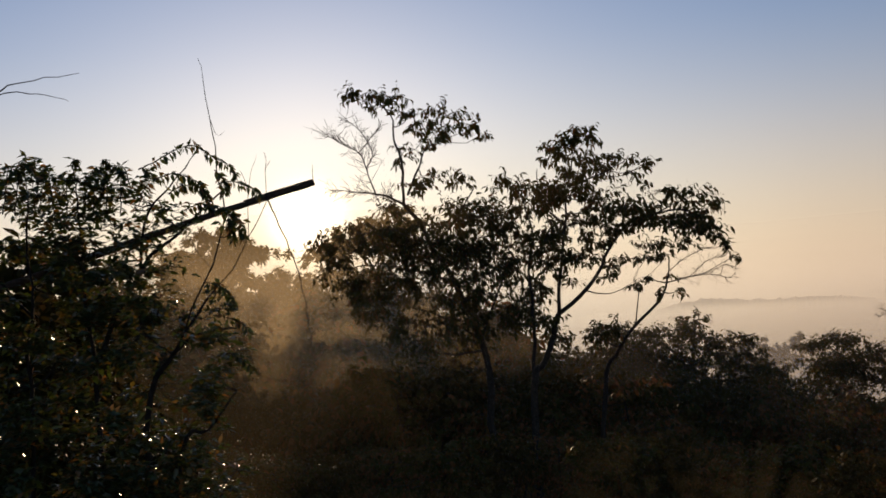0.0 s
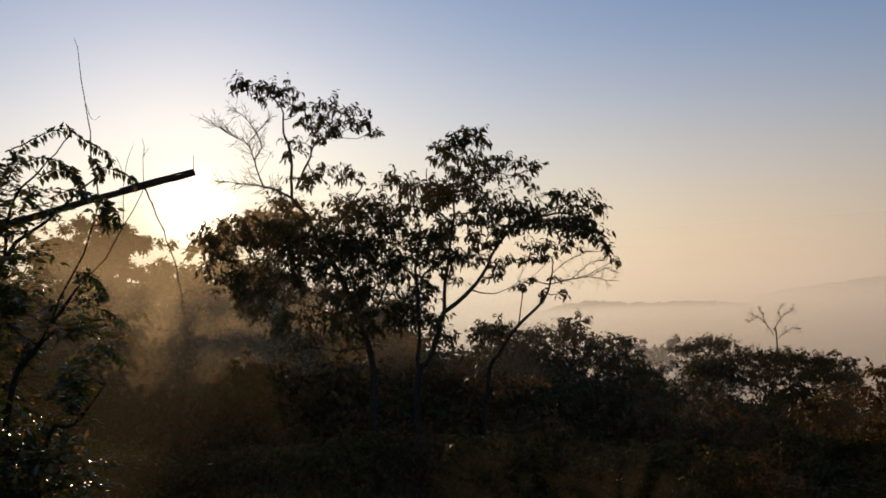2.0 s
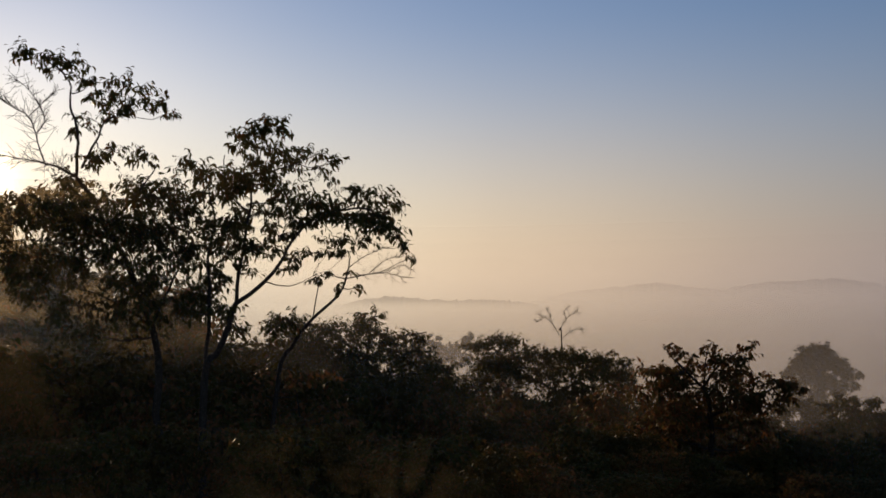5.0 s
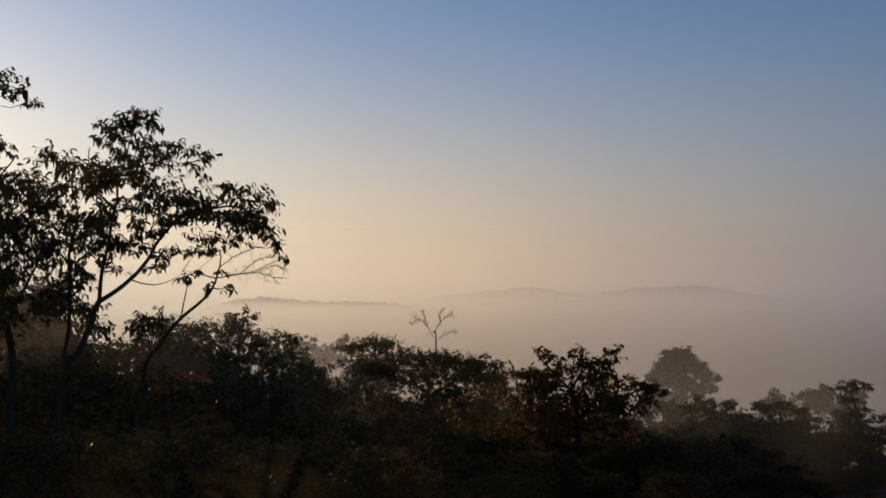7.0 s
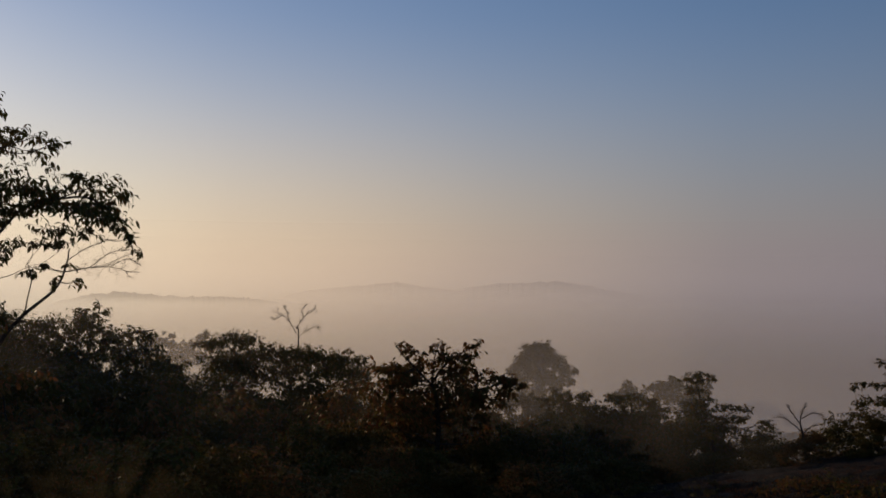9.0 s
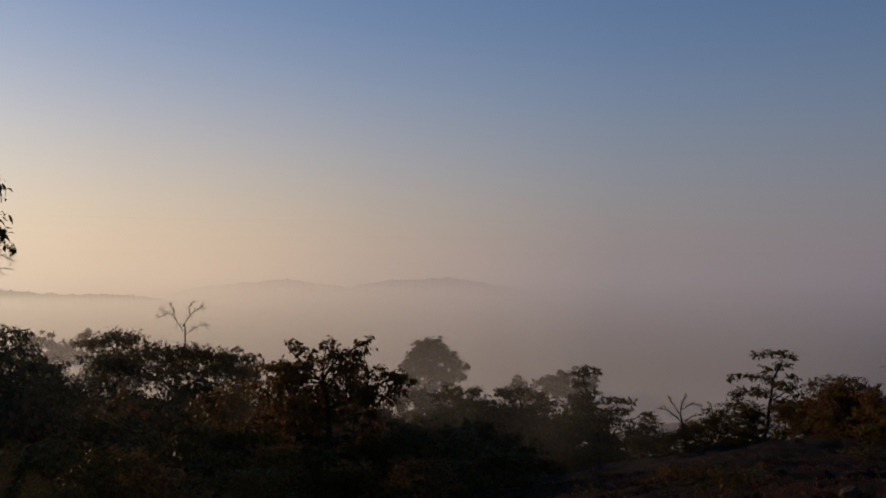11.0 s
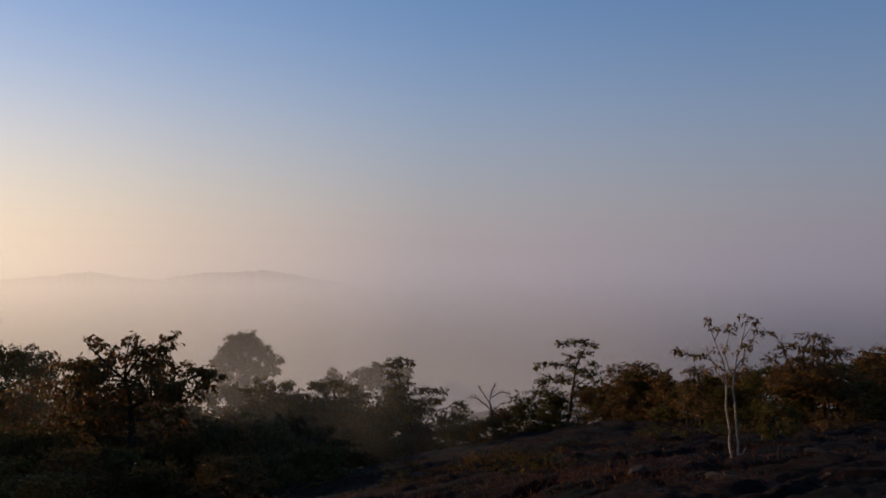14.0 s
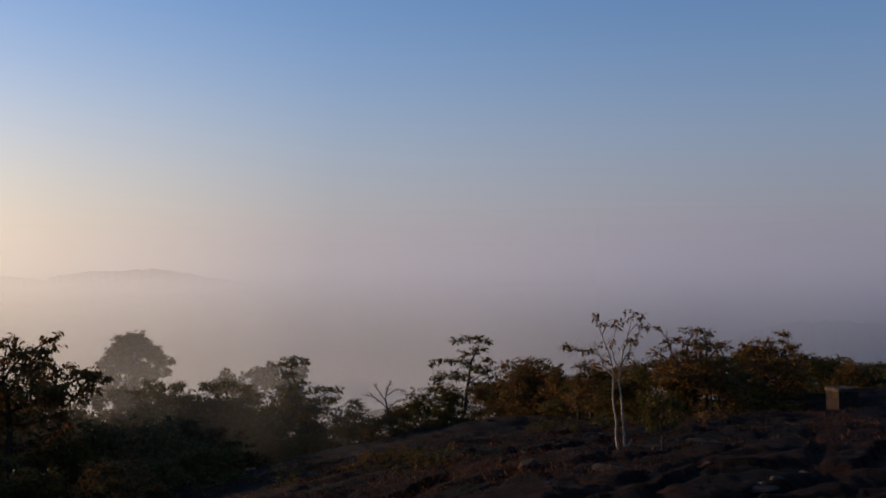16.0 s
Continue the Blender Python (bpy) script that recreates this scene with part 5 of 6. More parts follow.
umbrella_tree_crown_a = [
    (0.73, -0.80, 5.32, 1.05, 0.21), (-0.31, -1.01, 5.20, 0.63, 0.21), (1.55, 1.71, 4.86, 0.49, 0.21), (1.11, 1.57, 4.44, 0.70, 0.21),
    (-1.21, 0.73, 3.81, 0.70, 0.25), (-1.91, 0.27, 3.60, 0.42, 0.18), (-0.15, 0.19, 3.78, 0.84, 0.28), (1.22, -1.16, 3.39, 0.91, 0.28),
    (1.80, 1.08, 2.70, 0.63, 0.21), (-0.70, 1.58, 2.86, 1.05, 0.32), (0.91, 0.89, 2.12, 1.20, 0.35), (-1.38, -0.00, 2.06, 1.27, 0.49),
    (-2.43, -0.23, 1.57, 1.27, 0.63), (1.44, 1.21, 1.37, 0.84, 0.35), (-3.58, 1.38, 0.47, 1.41, 0.63), (-1.71, -1.08, 0.65, 1.55, 0.63),
    (-3.07, 1.85, -0.68, 1.55, 0.70), (1.50, -1.76, 2.33, 0.59, 0.25),
]
umbrella_tree_crown_b = [
    (0.92, -0.84, 3.56, 0.90, 0.25), (-0.02, -0.75, 2.93, 0.76, 0.27), (-0.38, 0.81, 1.25, 1.10, 0.44), (-1.52, 0.83, 2.71, 0.67, 0.30),
    (1.61, 1.77, 3.71, 0.56, 0.22), (0.23, 0.43, 4.29, 0.76, 0.22), (1.14, -0.58, 2.50, 0.73, 0.25),
]
grow("tree", (50.69, 29.40, -7.54), -59.9, umbrella_tree_limbs, umbrella_tree_crown_a + umbrella_tree_crown_b, 0.17, 0.4, 1.8, (BARK, LEAF, LEAF_ONE), 50,
     "flat-topped tree with tiered umbrella-like foliage", "tree", twig_r=0.01, loose=1.9)

rusty_bush_limbs = [
    ([(0.00, 0.00, -0.30), (0.14, 0.00, -0.41), (0.30, 0.00, 1.17), (0.31, 0.00, 2.32)], 0.120, 0.050),
    ([(0.30, 0.00, 1.17), (-0.84, 0.00, 2.03)], 0.050, 0.020),
    ([(0.30, 0.00, 1.17), (1.46, 0.00, 2.04)], 0.050, 0.020),
]
rusty_bush_crown_a = [
    (-0.70, 0.70, 2.54, 0.76, 0.41), (0.30, -1.82, 3.06, 0.76, 0.29), (1.30, -0.63, 2.67, 0.76, 0.35), (-0.13, 0.58, 1.82, 1.16, 0.58),
    (1.29, -0.86, 1.71, 1.05, 0.64), (-1.18, 1.80, 1.23, 0.87, 0.58), (0.29, -1.37, 1.07, 1.45, 0.70), (1.71, -0.45, 0.81, 0.87, 0.64),
    (-0.86, 0.36, 0.25, 1.28, 0.64), (1.01, -0.05, 0.03, 1.16, 0.47), (2.24, -1.30, 1.35, 0.52, 0.52), (1.24, -1.13, 2.13, 0.72, 0.45),
    (0.58, 0.59, 1.99, 0.77, 0.42), (-0.28, -1.00, 1.75, 0.88, 0.50), (0.84, -0.36, 1.07, 1.00, 0.60), (-0.26, -1.81, 2.22, 0.65, 0.39),
    (0.35, -0.71, 2.60, 0.61, 0.34), (0.57, -0.83, 0.42, 0.86, 0.58),
]
rusty_bush_crown_b = [
    (-0.01, -0.22, 2.39, 0.77, 0.39), (1.38, -1.76, 1.72, 0.65, 0.45), (1.32, 1.02, 1.82, 0.72, 0.45), (-0.08, 0.91, -0.12, 0.98, 0.50),
    (0.42, 0.26, 0.85, 0.93, 0.47),
]
grow("tree", (43.54, 21.59, -5.72), -63.7, rusty_bush_limbs, rusty_bush_crown_a + rusty_bush_crown_b, 0.11, 0.42, 2.0, (BARK, RED_LEAF, RED_LEAF), 52,
     "thick bushy tree with rust-brown dry leaves", "tree", twig_r=0.009, loose=1.9)

dark_bush_limbs = [
    ([(0.00, 0.00, -0.30), (0.12, 0.00, -0.17), (0.14, 0.00, 1.14), (0.03, 0.00, 2.09)], 0.100, 0.040),
    ([(-0.35, 0.00, -0.18), (-0.41, 0.00, 0.89), (-0.33, 0.00, 1.84)], 0.060, 0.020),
]
dark_bush_crown_a = [
    (0.03, 1.39, 1.95, 0.58, 0.34), (-0.33, 0.24, 1.46, 0.58, 0.39), (0.49, -0.18, 1.40, 0.63, 0.44), (-0.10, -0.59, 0.85, 0.82, 0.44),
    (0.85, 0.34, 0.74, 0.73, 0.48), (1.90, 0.14, 1.14, 0.73, 0.58), (2.44, 1.31, 1.49, 0.63, 0.48), (1.61, -0.94, 0.58, 0.87, 0.39),
    (0.54, -0.09, 1.01, 0.54, 0.41), (1.16, -0.61, 0.68, 0.64, 0.39), (0.76, -1.46, 0.65, 0.68, 0.37), (2.05, -0.96, 1.33, 0.54, 0.48),
    (0.48, -1.81, 1.00, 0.62, 0.41), (2.09, -0.42, 1.01, 0.60, 0.39), (-0.02, -0.51, 1.31, 0.56, 0.35), (1.38, 0.23, 0.54, 0.64, 0.39),
]
grow("tree", (37.45, 15.66, -4.40), -67.4, dark_bush_limbs, dark_bush_crown_a, 0.09, 0.42, 2.0, (BARK, RED_LEAF, RED_LEAF), 54,
     "dark bushy tree behind pale slender stems", "tree", twig_r=0.008, loose=1.9)

pale_tree_limbs = [
    ([(-0.07, 0.00, -0.30), (-0.09, 0.00, 0.06), (-0.14, 0.00, 0.70), (-0.18, 0.00, 1.54), (-0.35, 0.00, 2.07), (-0.51, 0.00, 2.50)], 0.026, 0.006),
    ([(0.05, 0.00, -0.30), (0.04, 0.00, 0.06), (-0.00, 0.00, 0.57), (-0.04, 0.00, 1.44), (0.09, 0.00, 2.05), (0.16, 0.00, 2.31)], 0.028, 0.006),
    ([(0.03, 0.00, 0.04), (0.09, 0.00, 0.14), (0.15, 0.00, 0.24)], 0.020, 0.010),
    ([(-0.04, 0.00, 1.44), (-0.18, 0.00, 1.82), (-0.10, 0.00, 2.22)], 0.014, 0.004),
    ([(-0.18, 0.00, 1.54), (-0.51, 0.00, 1.76), (-0.81, 0.00, 1.83), (-1.01, 0.00, 1.86)], 0.012, 0.004),
    ([(-0.04, 0.00, 1.52), (0.19, 0.00, 1.92), (0.34, 0.00, 2.22)], 0.014, 0.004),
    ([(-0.16, 0.00, 1.31), (-0.36, 0.00, 1.61), (-0.46, 0.00, 1.92)], 0.012, 0.004),
    ([(0.09, 0.00, 2.05), (0.34, 0.00, 2.42)], 0.010, 0.003),
    ([(-0.35, 0.00, 2.07), (-0.25, 0.00, 2.32), (-0.10, 0.00, 2.37)], 0.010, 0.003),
]
pale_tree_crown_a = [
    (0.24, -0.33, 2.48, 0.30, 0.09), (0.05, 0.38, 2.35, 0.22, 0.09), (0.39, -0.01, 2.43, 0.10, 0.05), (0.34, -0.21, 2.28, 0.12, 0.07),
    (-0.40, 0.02, 2.27, 0.14, 0.07), (-0.10, -0.17, 2.23, 0.14, 0.08), (-0.82, 0.29, 1.84, 0.12, 0.05), (-0.96, -0.37, 1.92, 0.08, 0.04),
    (-0.55, -0.31, 1.86, 0.14, 0.08), (-0.16, 0.21, 1.95, 0.16, 0.09), (0.09, -0.36, 2.00, 0.14, 0.10), (0.24, 0.22, 2.01, 0.10, 0.09),
    (-0.35, -0.39, 1.65, 0.14, 0.08), (0.09, 0.09, 1.66, 0.12, 0.09), (-0.52, 0.25, 1.49, 0.12, 0.06), (-0.49, 0.32, 2.45, 0.06, 0.04),
]
grow("tree", (16.44, 6.26, -1.57), -69.5, pale_tree_limbs, pale_tree_crown_a, 0.1, 0.42, 1.1, (PALE_BARK, RED_LEAF, RED_LEAF), 56,
     "young tree with twin pale trunks and sparse reddish leaves", "tree", sprays=3, twig_r=0.003, singles=120, bare=(3, 4, 5, 6))

green_shrub_limbs = [
    ([(0.00, 0.00, -0.30), (0.02, 0.00, 0.17), (0.02, 0.00, 0.51), (-0.04, 0.00, 0.89)], 0.020, 0.008),
    ([(0.02, 0.00, 0.31), (0.15, 0.00, 0.70), (0.20, 0.00, 0.99)], 0.014, 0.005),
    ([(0.02, 0.00, 0.31), (-0.18, 0.00, 0.65), (-0.28, 0.00, 0.88)], 0.014, 0.005),
]
green_shrub_crown_a = [
    (-0.04, -0.21, 1.01, 0.18, 0.14), (0.20, -0.13, 0.87, 0.16, 0.14), (-0.23, -0.04, 0.84, 0.16, 0.14), (0.03, -0.09, 0.66, 0.22, 0.16),
    (0.24, 0.03, 0.60, 0.14, 0.12), (-0.18, 0.02, 0.54, 0.18, 0.12), (-0.32, 0.15, 0.96, 0.10, 0.08),
]
grow("shrub", (16.18, 5.48, -1.47), -71.8, green_shrub_limbs, green_shrub_crown_a, 0.09, 0.42, 1.5, (BARK, LEAF, LEAF_ONE), 58,
     "small upright shrub growing on bare rock", "shrub", twig_r=0.003)

brown_tree_limbs = [
    ([(0.00, 0.00, -0.30), (0.17, 0.00, 0.30), (0.10, 0.00, 1.26), (-0.06, 0.00, 2.13), (0.12, 0.00, 2.65)], 0.080, 0.020),
    ([(0.10, 0.00, 1.26), (0.53, 0.00, 1.96), (0.46, 0.00, 2.66)], 0.050, 0.012),
    ([(0.10, 0.00, 1.26), (-0.40, 0.00, 1.77), (-0.65, 0.00, 2.47)], 0.050, 0.012),
    ([(0.53, 0.00, 1.79), (0.95, 0.00, 2.32)], 0.030, 0.010),
    ([(-0.08, 0.00, 0.29), (-0.12, 0.00, 1.08)], 0.050, 0.020),
    ([(0.51, 0.00, 0.31), (0.55, 0.00, 1.09)], 0.050, 0.020),
    ([(0.93, 0.00, 0.37), (0.82, 0.00, 1.10)], 0.050, 0.020),
]
brown_tree_crown_a = [
    (0.12, 1.02, 2.68, 0.40, 0.16), (-0.30, -0.82, 2.53, 0.33, 0.16), (-0.93, 0.88, 2.73, 0.22, 0.15), (-0.63, -1.00, 2.45, 0.22, 0.16),
    (0.46, 0.18, 2.65, 0.29, 0.15), (0.36, -0.52, 2.26, 0.55, 0.22), (-0.22, -0.58, 2.08, 0.47, 0.22), (0.96, 0.15, 2.22, 0.40, 0.22),
    (0.76, -0.67, 1.85, 0.62, 0.25), (0.02, 0.36, 1.57, 0.65, 0.25), (-0.67, 0.31, 1.74, 0.40, 0.25), (1.19, -0.21, 1.65, 0.44, 0.25),
    (0.52, -0.23, 1.20, 0.91, 0.29), (-0.41, -0.12, 1.08, 0.55, 0.29), (1.16, -0.64, 1.10, 0.55, 0.29), (-0.97, -0.88, 2.10, 0.29, 0.25),
    (-0.89, -0.95, 1.51, 0.36, 0.29), (0.04, -0.06, 2.30, 0.35, 0.17),
]
brown_tree_crown_b = [
    (0.07, -0.93, 1.85, 0.49, 0.20), (0.36, -0.51, 1.31, 0.63, 0.25), (-0.43, 0.81, 1.48, 0.42, 0.23), (-0.56, -0.45, 1.36, 0.38, 0.25),
    (0.30, -1.02, 2.46, 0.38, 0.17), (0.11, 0.65, 2.01, 0.41, 0.20), (0.54, -0.58, 1.60, 0.44, 0.23), (0.73, 1.04, 2.25, 0.28, 0.16),
    (0.12, 0.74, 1.41, 0.55, 0.23), (0.15, -0.40, 1.37, 0.47, 0.25), (0.19, -0.02, 1.37, 0.47, 0.25), (-0.15, -0.67, 1.38, 0.48, 0.25),
    (0.24, -0.16, 1.89, 0.52, 0.20),
]
grow("tree", (29.26, 8.88, -2.89), -73.4, brown_tree_limbs, brown_tree_crown_a + brown_tree_crown_b, 0.08, 0.42, 1.8, (BARK, RED_LEAF, RED_LEAF), 60,
     "crooked tree with thin brown dry-season foliage", "tree", bare=(1, 2, 3), twig_r=0.007, loose=1.2)

spreading_tree_limbs = [
    ([(0.00, 0.00, -0.30), (0.00, 0.00, 0.23), (0.02, 0.00, 1.46), (0.23, 0.00, 2.28)], 0.100, 0.030),
    ([(0.02, 0.00, 1.46), (0.71, 0.00, 2.09), (0.81, 0.00, 2.70)], 0.040, 0.012),
    ([(0.02, 0.00, 1.25), (-0.56, 0.00, 1.96)], 0.040, 0.012),
    ([(-0.48, 0.00, 0.21), (-0.57, 0.00, 1.24)], 0.050, 0.020),
]
spreading_tree_crown_a = [
    (0.14, 0.97, 2.32, 0.65, 0.17), (0.60, -0.96, 2.72, 0.31, 0.15), (-0.57, 1.13, 2.14, 0.48, 0.20), (0.90, -0.00, 2.19, 0.44, 0.22),
    (-0.17, 1.39, 1.75, 0.87, 0.31), (0.67, -1.49, 1.81, 0.65, 0.31), (-0.69, 1.27, 1.43, 0.65, 0.35), (0.11, 0.39, 1.11, 0.96, 0.39),
    (1.06, -0.59, 1.14, 0.52, 0.39), (-0.76, -0.48, 0.87, 0.65, 0.35), (0.20, -1.08, 0.67, 0.87, 0.31), (1.27, -0.04, 1.50, 0.31, 0.22),
    (-0.28, 1.14, 1.85, 0.52, 0.24), (-0.65, -0.14, 1.18, 0.52, 0.31), (0.15, -0.08, 1.35, 0.61, 0.22), (1.10, 1.15, 1.43, 0.38, 0.27),
    (-0.05, 0.50, 2.05, 0.61, 0.22), (0.11, -1.25, 1.58, 0.52, 0.29),
]
spreading_tree_crown_b = [
    (-0.28, -1.42, 1.68, 0.58, 0.27), (-0.69, 0.66, 1.82, 0.45, 0.25), (-0.00, 0.64, 1.42, 0.52, 0.29), (0.70, -1.38, 1.40, 0.51, 0.27),
    (0.79, -0.10, 0.89, 0.47, 0.24), (0.57, -0.40, 0.73, 0.56, 0.31),
]
grow("tree", (35.68, 7.99, -3.26), -77.7, spreading_tree_limbs, spreading_tree_crown_a + spreading_tree_crown_b, 0.09, 0.42, 1.9, (BARK, RED_LEAF, RED_LEAF), 62,
     "spreading tree with mixed green and brown foliage", "tree", twig_r=0.008, loose=1.9)

hedge_tree_limbs = [
    ([(0.00, 0.00, -0.30), (0.01, 0.00, 0.25), (0.03, 0.00, 1.36)], 0.100, 0.040),
]
hedge_tree_crown_a = [
    (-0.75, 0.22, 1.46, 0.79, 0.36), (0.16, -0.42, 1.68, 0.73, 0.36), (-0.35, -1.81, 1.11, 1.21, 0.48), (0.80, 0.10, 1.38, 0.79, 0.42),
    (1.26, -1.39, 1.13, 0.91, 0.55), (-1.16, 0.00, 0.34, 0.91, 0.42), (1.76, -0.98, 0.43, 1.09, 0.61), (0.53, 0.17, 0.39, 1.21, 0.42),
    (2.80, 0.19, 0.89, 1.21, 0.85), (1.10, -1.10, 0.91, 0.73, 0.44), (-0.78, -1.64, 1.00, 0.68, 0.35), (-0.52, -0.19, 0.98, 0.65, 0.35),
    (1.05, 1.09, 1.03, 0.68, 0.44), (0.53, 0.73, 0.88, 0.85, 0.46), (1.21, 1.45, 0.93, 0.68, 0.44), (1.93, -0.18, 0.84, 0.85, 0.63),
    (1.42, 0.28, 0.57, 0.80, 0.52),
]
grow("tree", (49.92, 8.00, -4.40), -81.2, hedge_tree_limbs, hedge_tree_crown_a, 0.17, 0.42, 2.0, (BARK, LEAF, LEAF_ONE), 64,
     "low dark tree line at the edge of bare ground", "tree", twig_r=0.01, loose=2.0)

faint_tree_limbs = [
    ([(0.00, 0.00, -0.30), (0.00, 0.00, 2.22), (0.25, 0.00, 17.22)], 0.400, 0.150),
]
faint_tree_crown_a = [
    (0.32, -2.25, 21.12, 6.07, 3.31), (4.79, -3.75, 18.86, 6.62, 3.86), (-4.32, -1.70, 17.22, 5.52, 2.76), (2.44, -2.62, 12.51, 13.79, 5.52),
    (11.56, -1.57, 20.11, 11.03, 6.62),
]
grow("tree", (452.05, 56.33, -49.86), -82.9, faint_tree_limbs, faint_tree_crown_a, 1.1, 0.5, 2.6, (BARK, FAR_LEAF, FAR_LEAF), 66,
     "tree faint in the mist on the slope", "tree", twig_r=0.03)

BUSHES_A = [
    (-3.80, 15.11, -2.61, 0.63),
    (-4.52, 27.22, -5.16, 1.12),
    (-2.82, 25.44, -4.71, 1.25),
    (-1.58, 25.05, -4.60, 1.28),
    (-0.32, 26.10, -4.82, 1.37),
    (-3.49, 29.39, -5.61, 1.23),
    (-1.73, 26.54, -4.93, 1.13),
    (-0.50, 28.60, -5.38, 1.26),
    (0.76, 25.59, -4.71, 1.14),
    (2.11, 27.52, -5.16, 1.22),
    (3.53, 28.38, -5.38, 1.28),
    (4.48, 26.21, -4.93, 1.18),
    (6.31, 28.91, -5.61, 1.28),
    (7.83, 29.56, -5.83, 1.26),
    (9.21, 29.15, -5.83, 1.11),
    (-2.89, 15.32, -2.61, 0.56),
    (-2.16, 16.45, -2.78, 0.57),
    (-1.29, 17.55, -2.98, 0.59),
    (-0.24, 15.60, -2.62, 0.57),
    (0.70, 16.58, -2.78, 0.58),
]
BUSHES_B = [
    (1.76, 17.51, -2.98, 0.59),
    (2.42, 15.40, -2.62, 0.55),
    (3.49, 16.22, -2.78, 0.55),
    (4.62, 16.96, -2.97, 0.53),
    (4.85, 14.80, -2.61, 0.49),
    (5.95, 15.45, -2.78, 0.46),
    (6.95, 16.11, -2.97, 0.47),
    (-11.36, 38.95, -8.09, 2.81),
    (-9.37, 37.43, -7.63, 2.54),
    (-8.53, 40.70, -8.33, 2.59),
    (-6.74, 40.03, -8.09, 2.41),
    (-5.37, 42.25, -8.57, 2.44),
    (-3.47, 40.45, -8.09, 2.26),
    (-1.72, 38.56, -7.63, 2.07),
    (0.12, 42.60, -8.57, 2.24),
    (2.06, 40.55, -8.09, 2.16),
    (3.75, 38.41, -7.63, 1.98),
    (5.81, 40.18, -8.09, 1.98),
    (7.27, 37.90, -7.63, 1.86),
    (13.68, 27.31, -5.82, 0.85),
]
BUSHES_C = [
    (13.69, 25.06, -5.38, 0.72),
    (15.73, 26.21, -5.78, 0.64),
    (19.02, 28.87, -6.53, 0.60),
    (24.73, 34.66, -8.15, 0.71),
    (28.71, 36.69, -8.84, 0.76),
    (10.87, 19.77, -4.03, 0.35),
    (14.54, 22.24, -4.79, 0.35),
    (21.20, 27.33, -6.26, 0.35),
    (25.34, 29.11, -6.88, 0.35),
    (30.47, 31.18, -7.68, 0.35),
    (35.22, 32.02, -7.99, 0.39),
    (1.70, 30.50, -5.82, 1.10),
    (3.05, 28.40, -5.38, 1.06),
    (16.90, 42.35, -9.28, 1.50),
    (14.69, 22.17, -4.78, 0.51),
    (18.34, 24.48, -5.48, 0.57),
    (13.26, 21.89, -4.66, 0.55),
    (11.37, 21.82, -4.48, 0.51),
    (9.81, 22.56, -4.48, 0.51),
    (7.30, 21.38, -4.03, 0.55),
]
BUSHES_D = [
    (5.70, 21.86, -4.03, 0.59),
    (3.77, 20.23, -3.60, 0.60),
    (48.46, 32.94, -8.45, 0.49),
    (47.56, 30.69, -7.74, 0.50),
    (47.77, 28.45, -7.16, 0.51),
    (45.97, 25.56, -6.49, 0.51),
    (44.80, 23.52, -6.10, 0.58),
    (42.65, 21.12, -5.58, 0.64),
    (40.53, 18.61, -5.05, 0.58),
    (39.11, 16.86, -4.70, 0.48),
    (37.64, 15.20, -4.35, 0.51),
    (36.18, 13.42, -4.01, 0.53),
    (33.64, 11.62, -3.58, 0.55),
    (32.93, 10.55, -3.40, 0.48),
    (32.20, 9.54, -3.20, 0.50),
    (33.41, 8.90, -3.21, 0.53),
    (36.56, 8.66, -3.42, 0.56),
    (37.71, 8.08, -3.43, 0.57),
    (38.89, 7.27, -3.41, 0.51),
    (41.98, 6.95, -3.62, 0.42),
]
BUSHES_E = [
    (45.11, 6.29, -3.79, 0.37),
    (48.23, 5.49, -3.98, 0.37),
    (29.12, 9.36, -2.94, 0.35),
    (29.45, 8.22, -2.82, 0.35),
    (32.62, 7.95, -3.02, 0.35),
    (32.35, 12.23, -3.55, 0.35),
    (19.04, 33.57, -7.63, 1.33),
    (19.17, 31.18, -7.08, 1.17),
    (20.80, 31.31, -7.17, 1.19),
    (21.46, 29.64, -6.81, 1.06),
    (22.46, 28.88, -6.68, 0.88),
    (23.26, 28.24, -6.58, 0.70),
    (21.38, 54.56, -12.52, 2.04),
    (23.13, 51.66, -11.90, 1.93),
    (26.02, 51.39, -12.20, 2.02),
    (37.99, 47.17, -12.13, 1.28),
    (39.48, 45.94, -11.91, 1.28),
    (40.96, 44.63, -11.70, 1.26),
    (42.43, 43.24, -11.48, 1.24),
    (43.88, 41.78, -11.09, 1.12),
]
BUSHES_F = [
    (45.29, 40.25, -10.62, 0.99),
    (46.67, 38.65, -10.16, 0.80),
    (48.00, 36.98, -9.69, 0.61),
    (49.08, 35.54, -9.29, 0.41),
    (31.43, 35.71, -8.77, 0.67),
    (32.78, 34.49, -8.58, 0.64),
    (34.11, 33.18, -8.32, 0.56),
    (35.41, 31.80, -7.92, 0.46),
    (36.67, 30.34, -7.52, 0.35),
    (-12.03, 57.34, -12.52, 3.85),
    (-10.03, 57.73, -12.52, 3.86),
    (-7.99, 58.05, -12.52, 3.87),
    (-5.94, 58.29, -12.52, 3.79),
    (-3.88, 58.47, -12.52, 3.71),
    (-1.79, 58.57, -12.52, 3.63),
    (0.29, 58.60, -12.52, 3.55),
    (2.39, 58.55, -12.52, 3.52),
    (-5.54, 11.81, -2.19, 1.25),
    (-5.15, 11.99, -2.19, 1.22),
    (-12.90, 29.88, -6.27, 2.52),
]
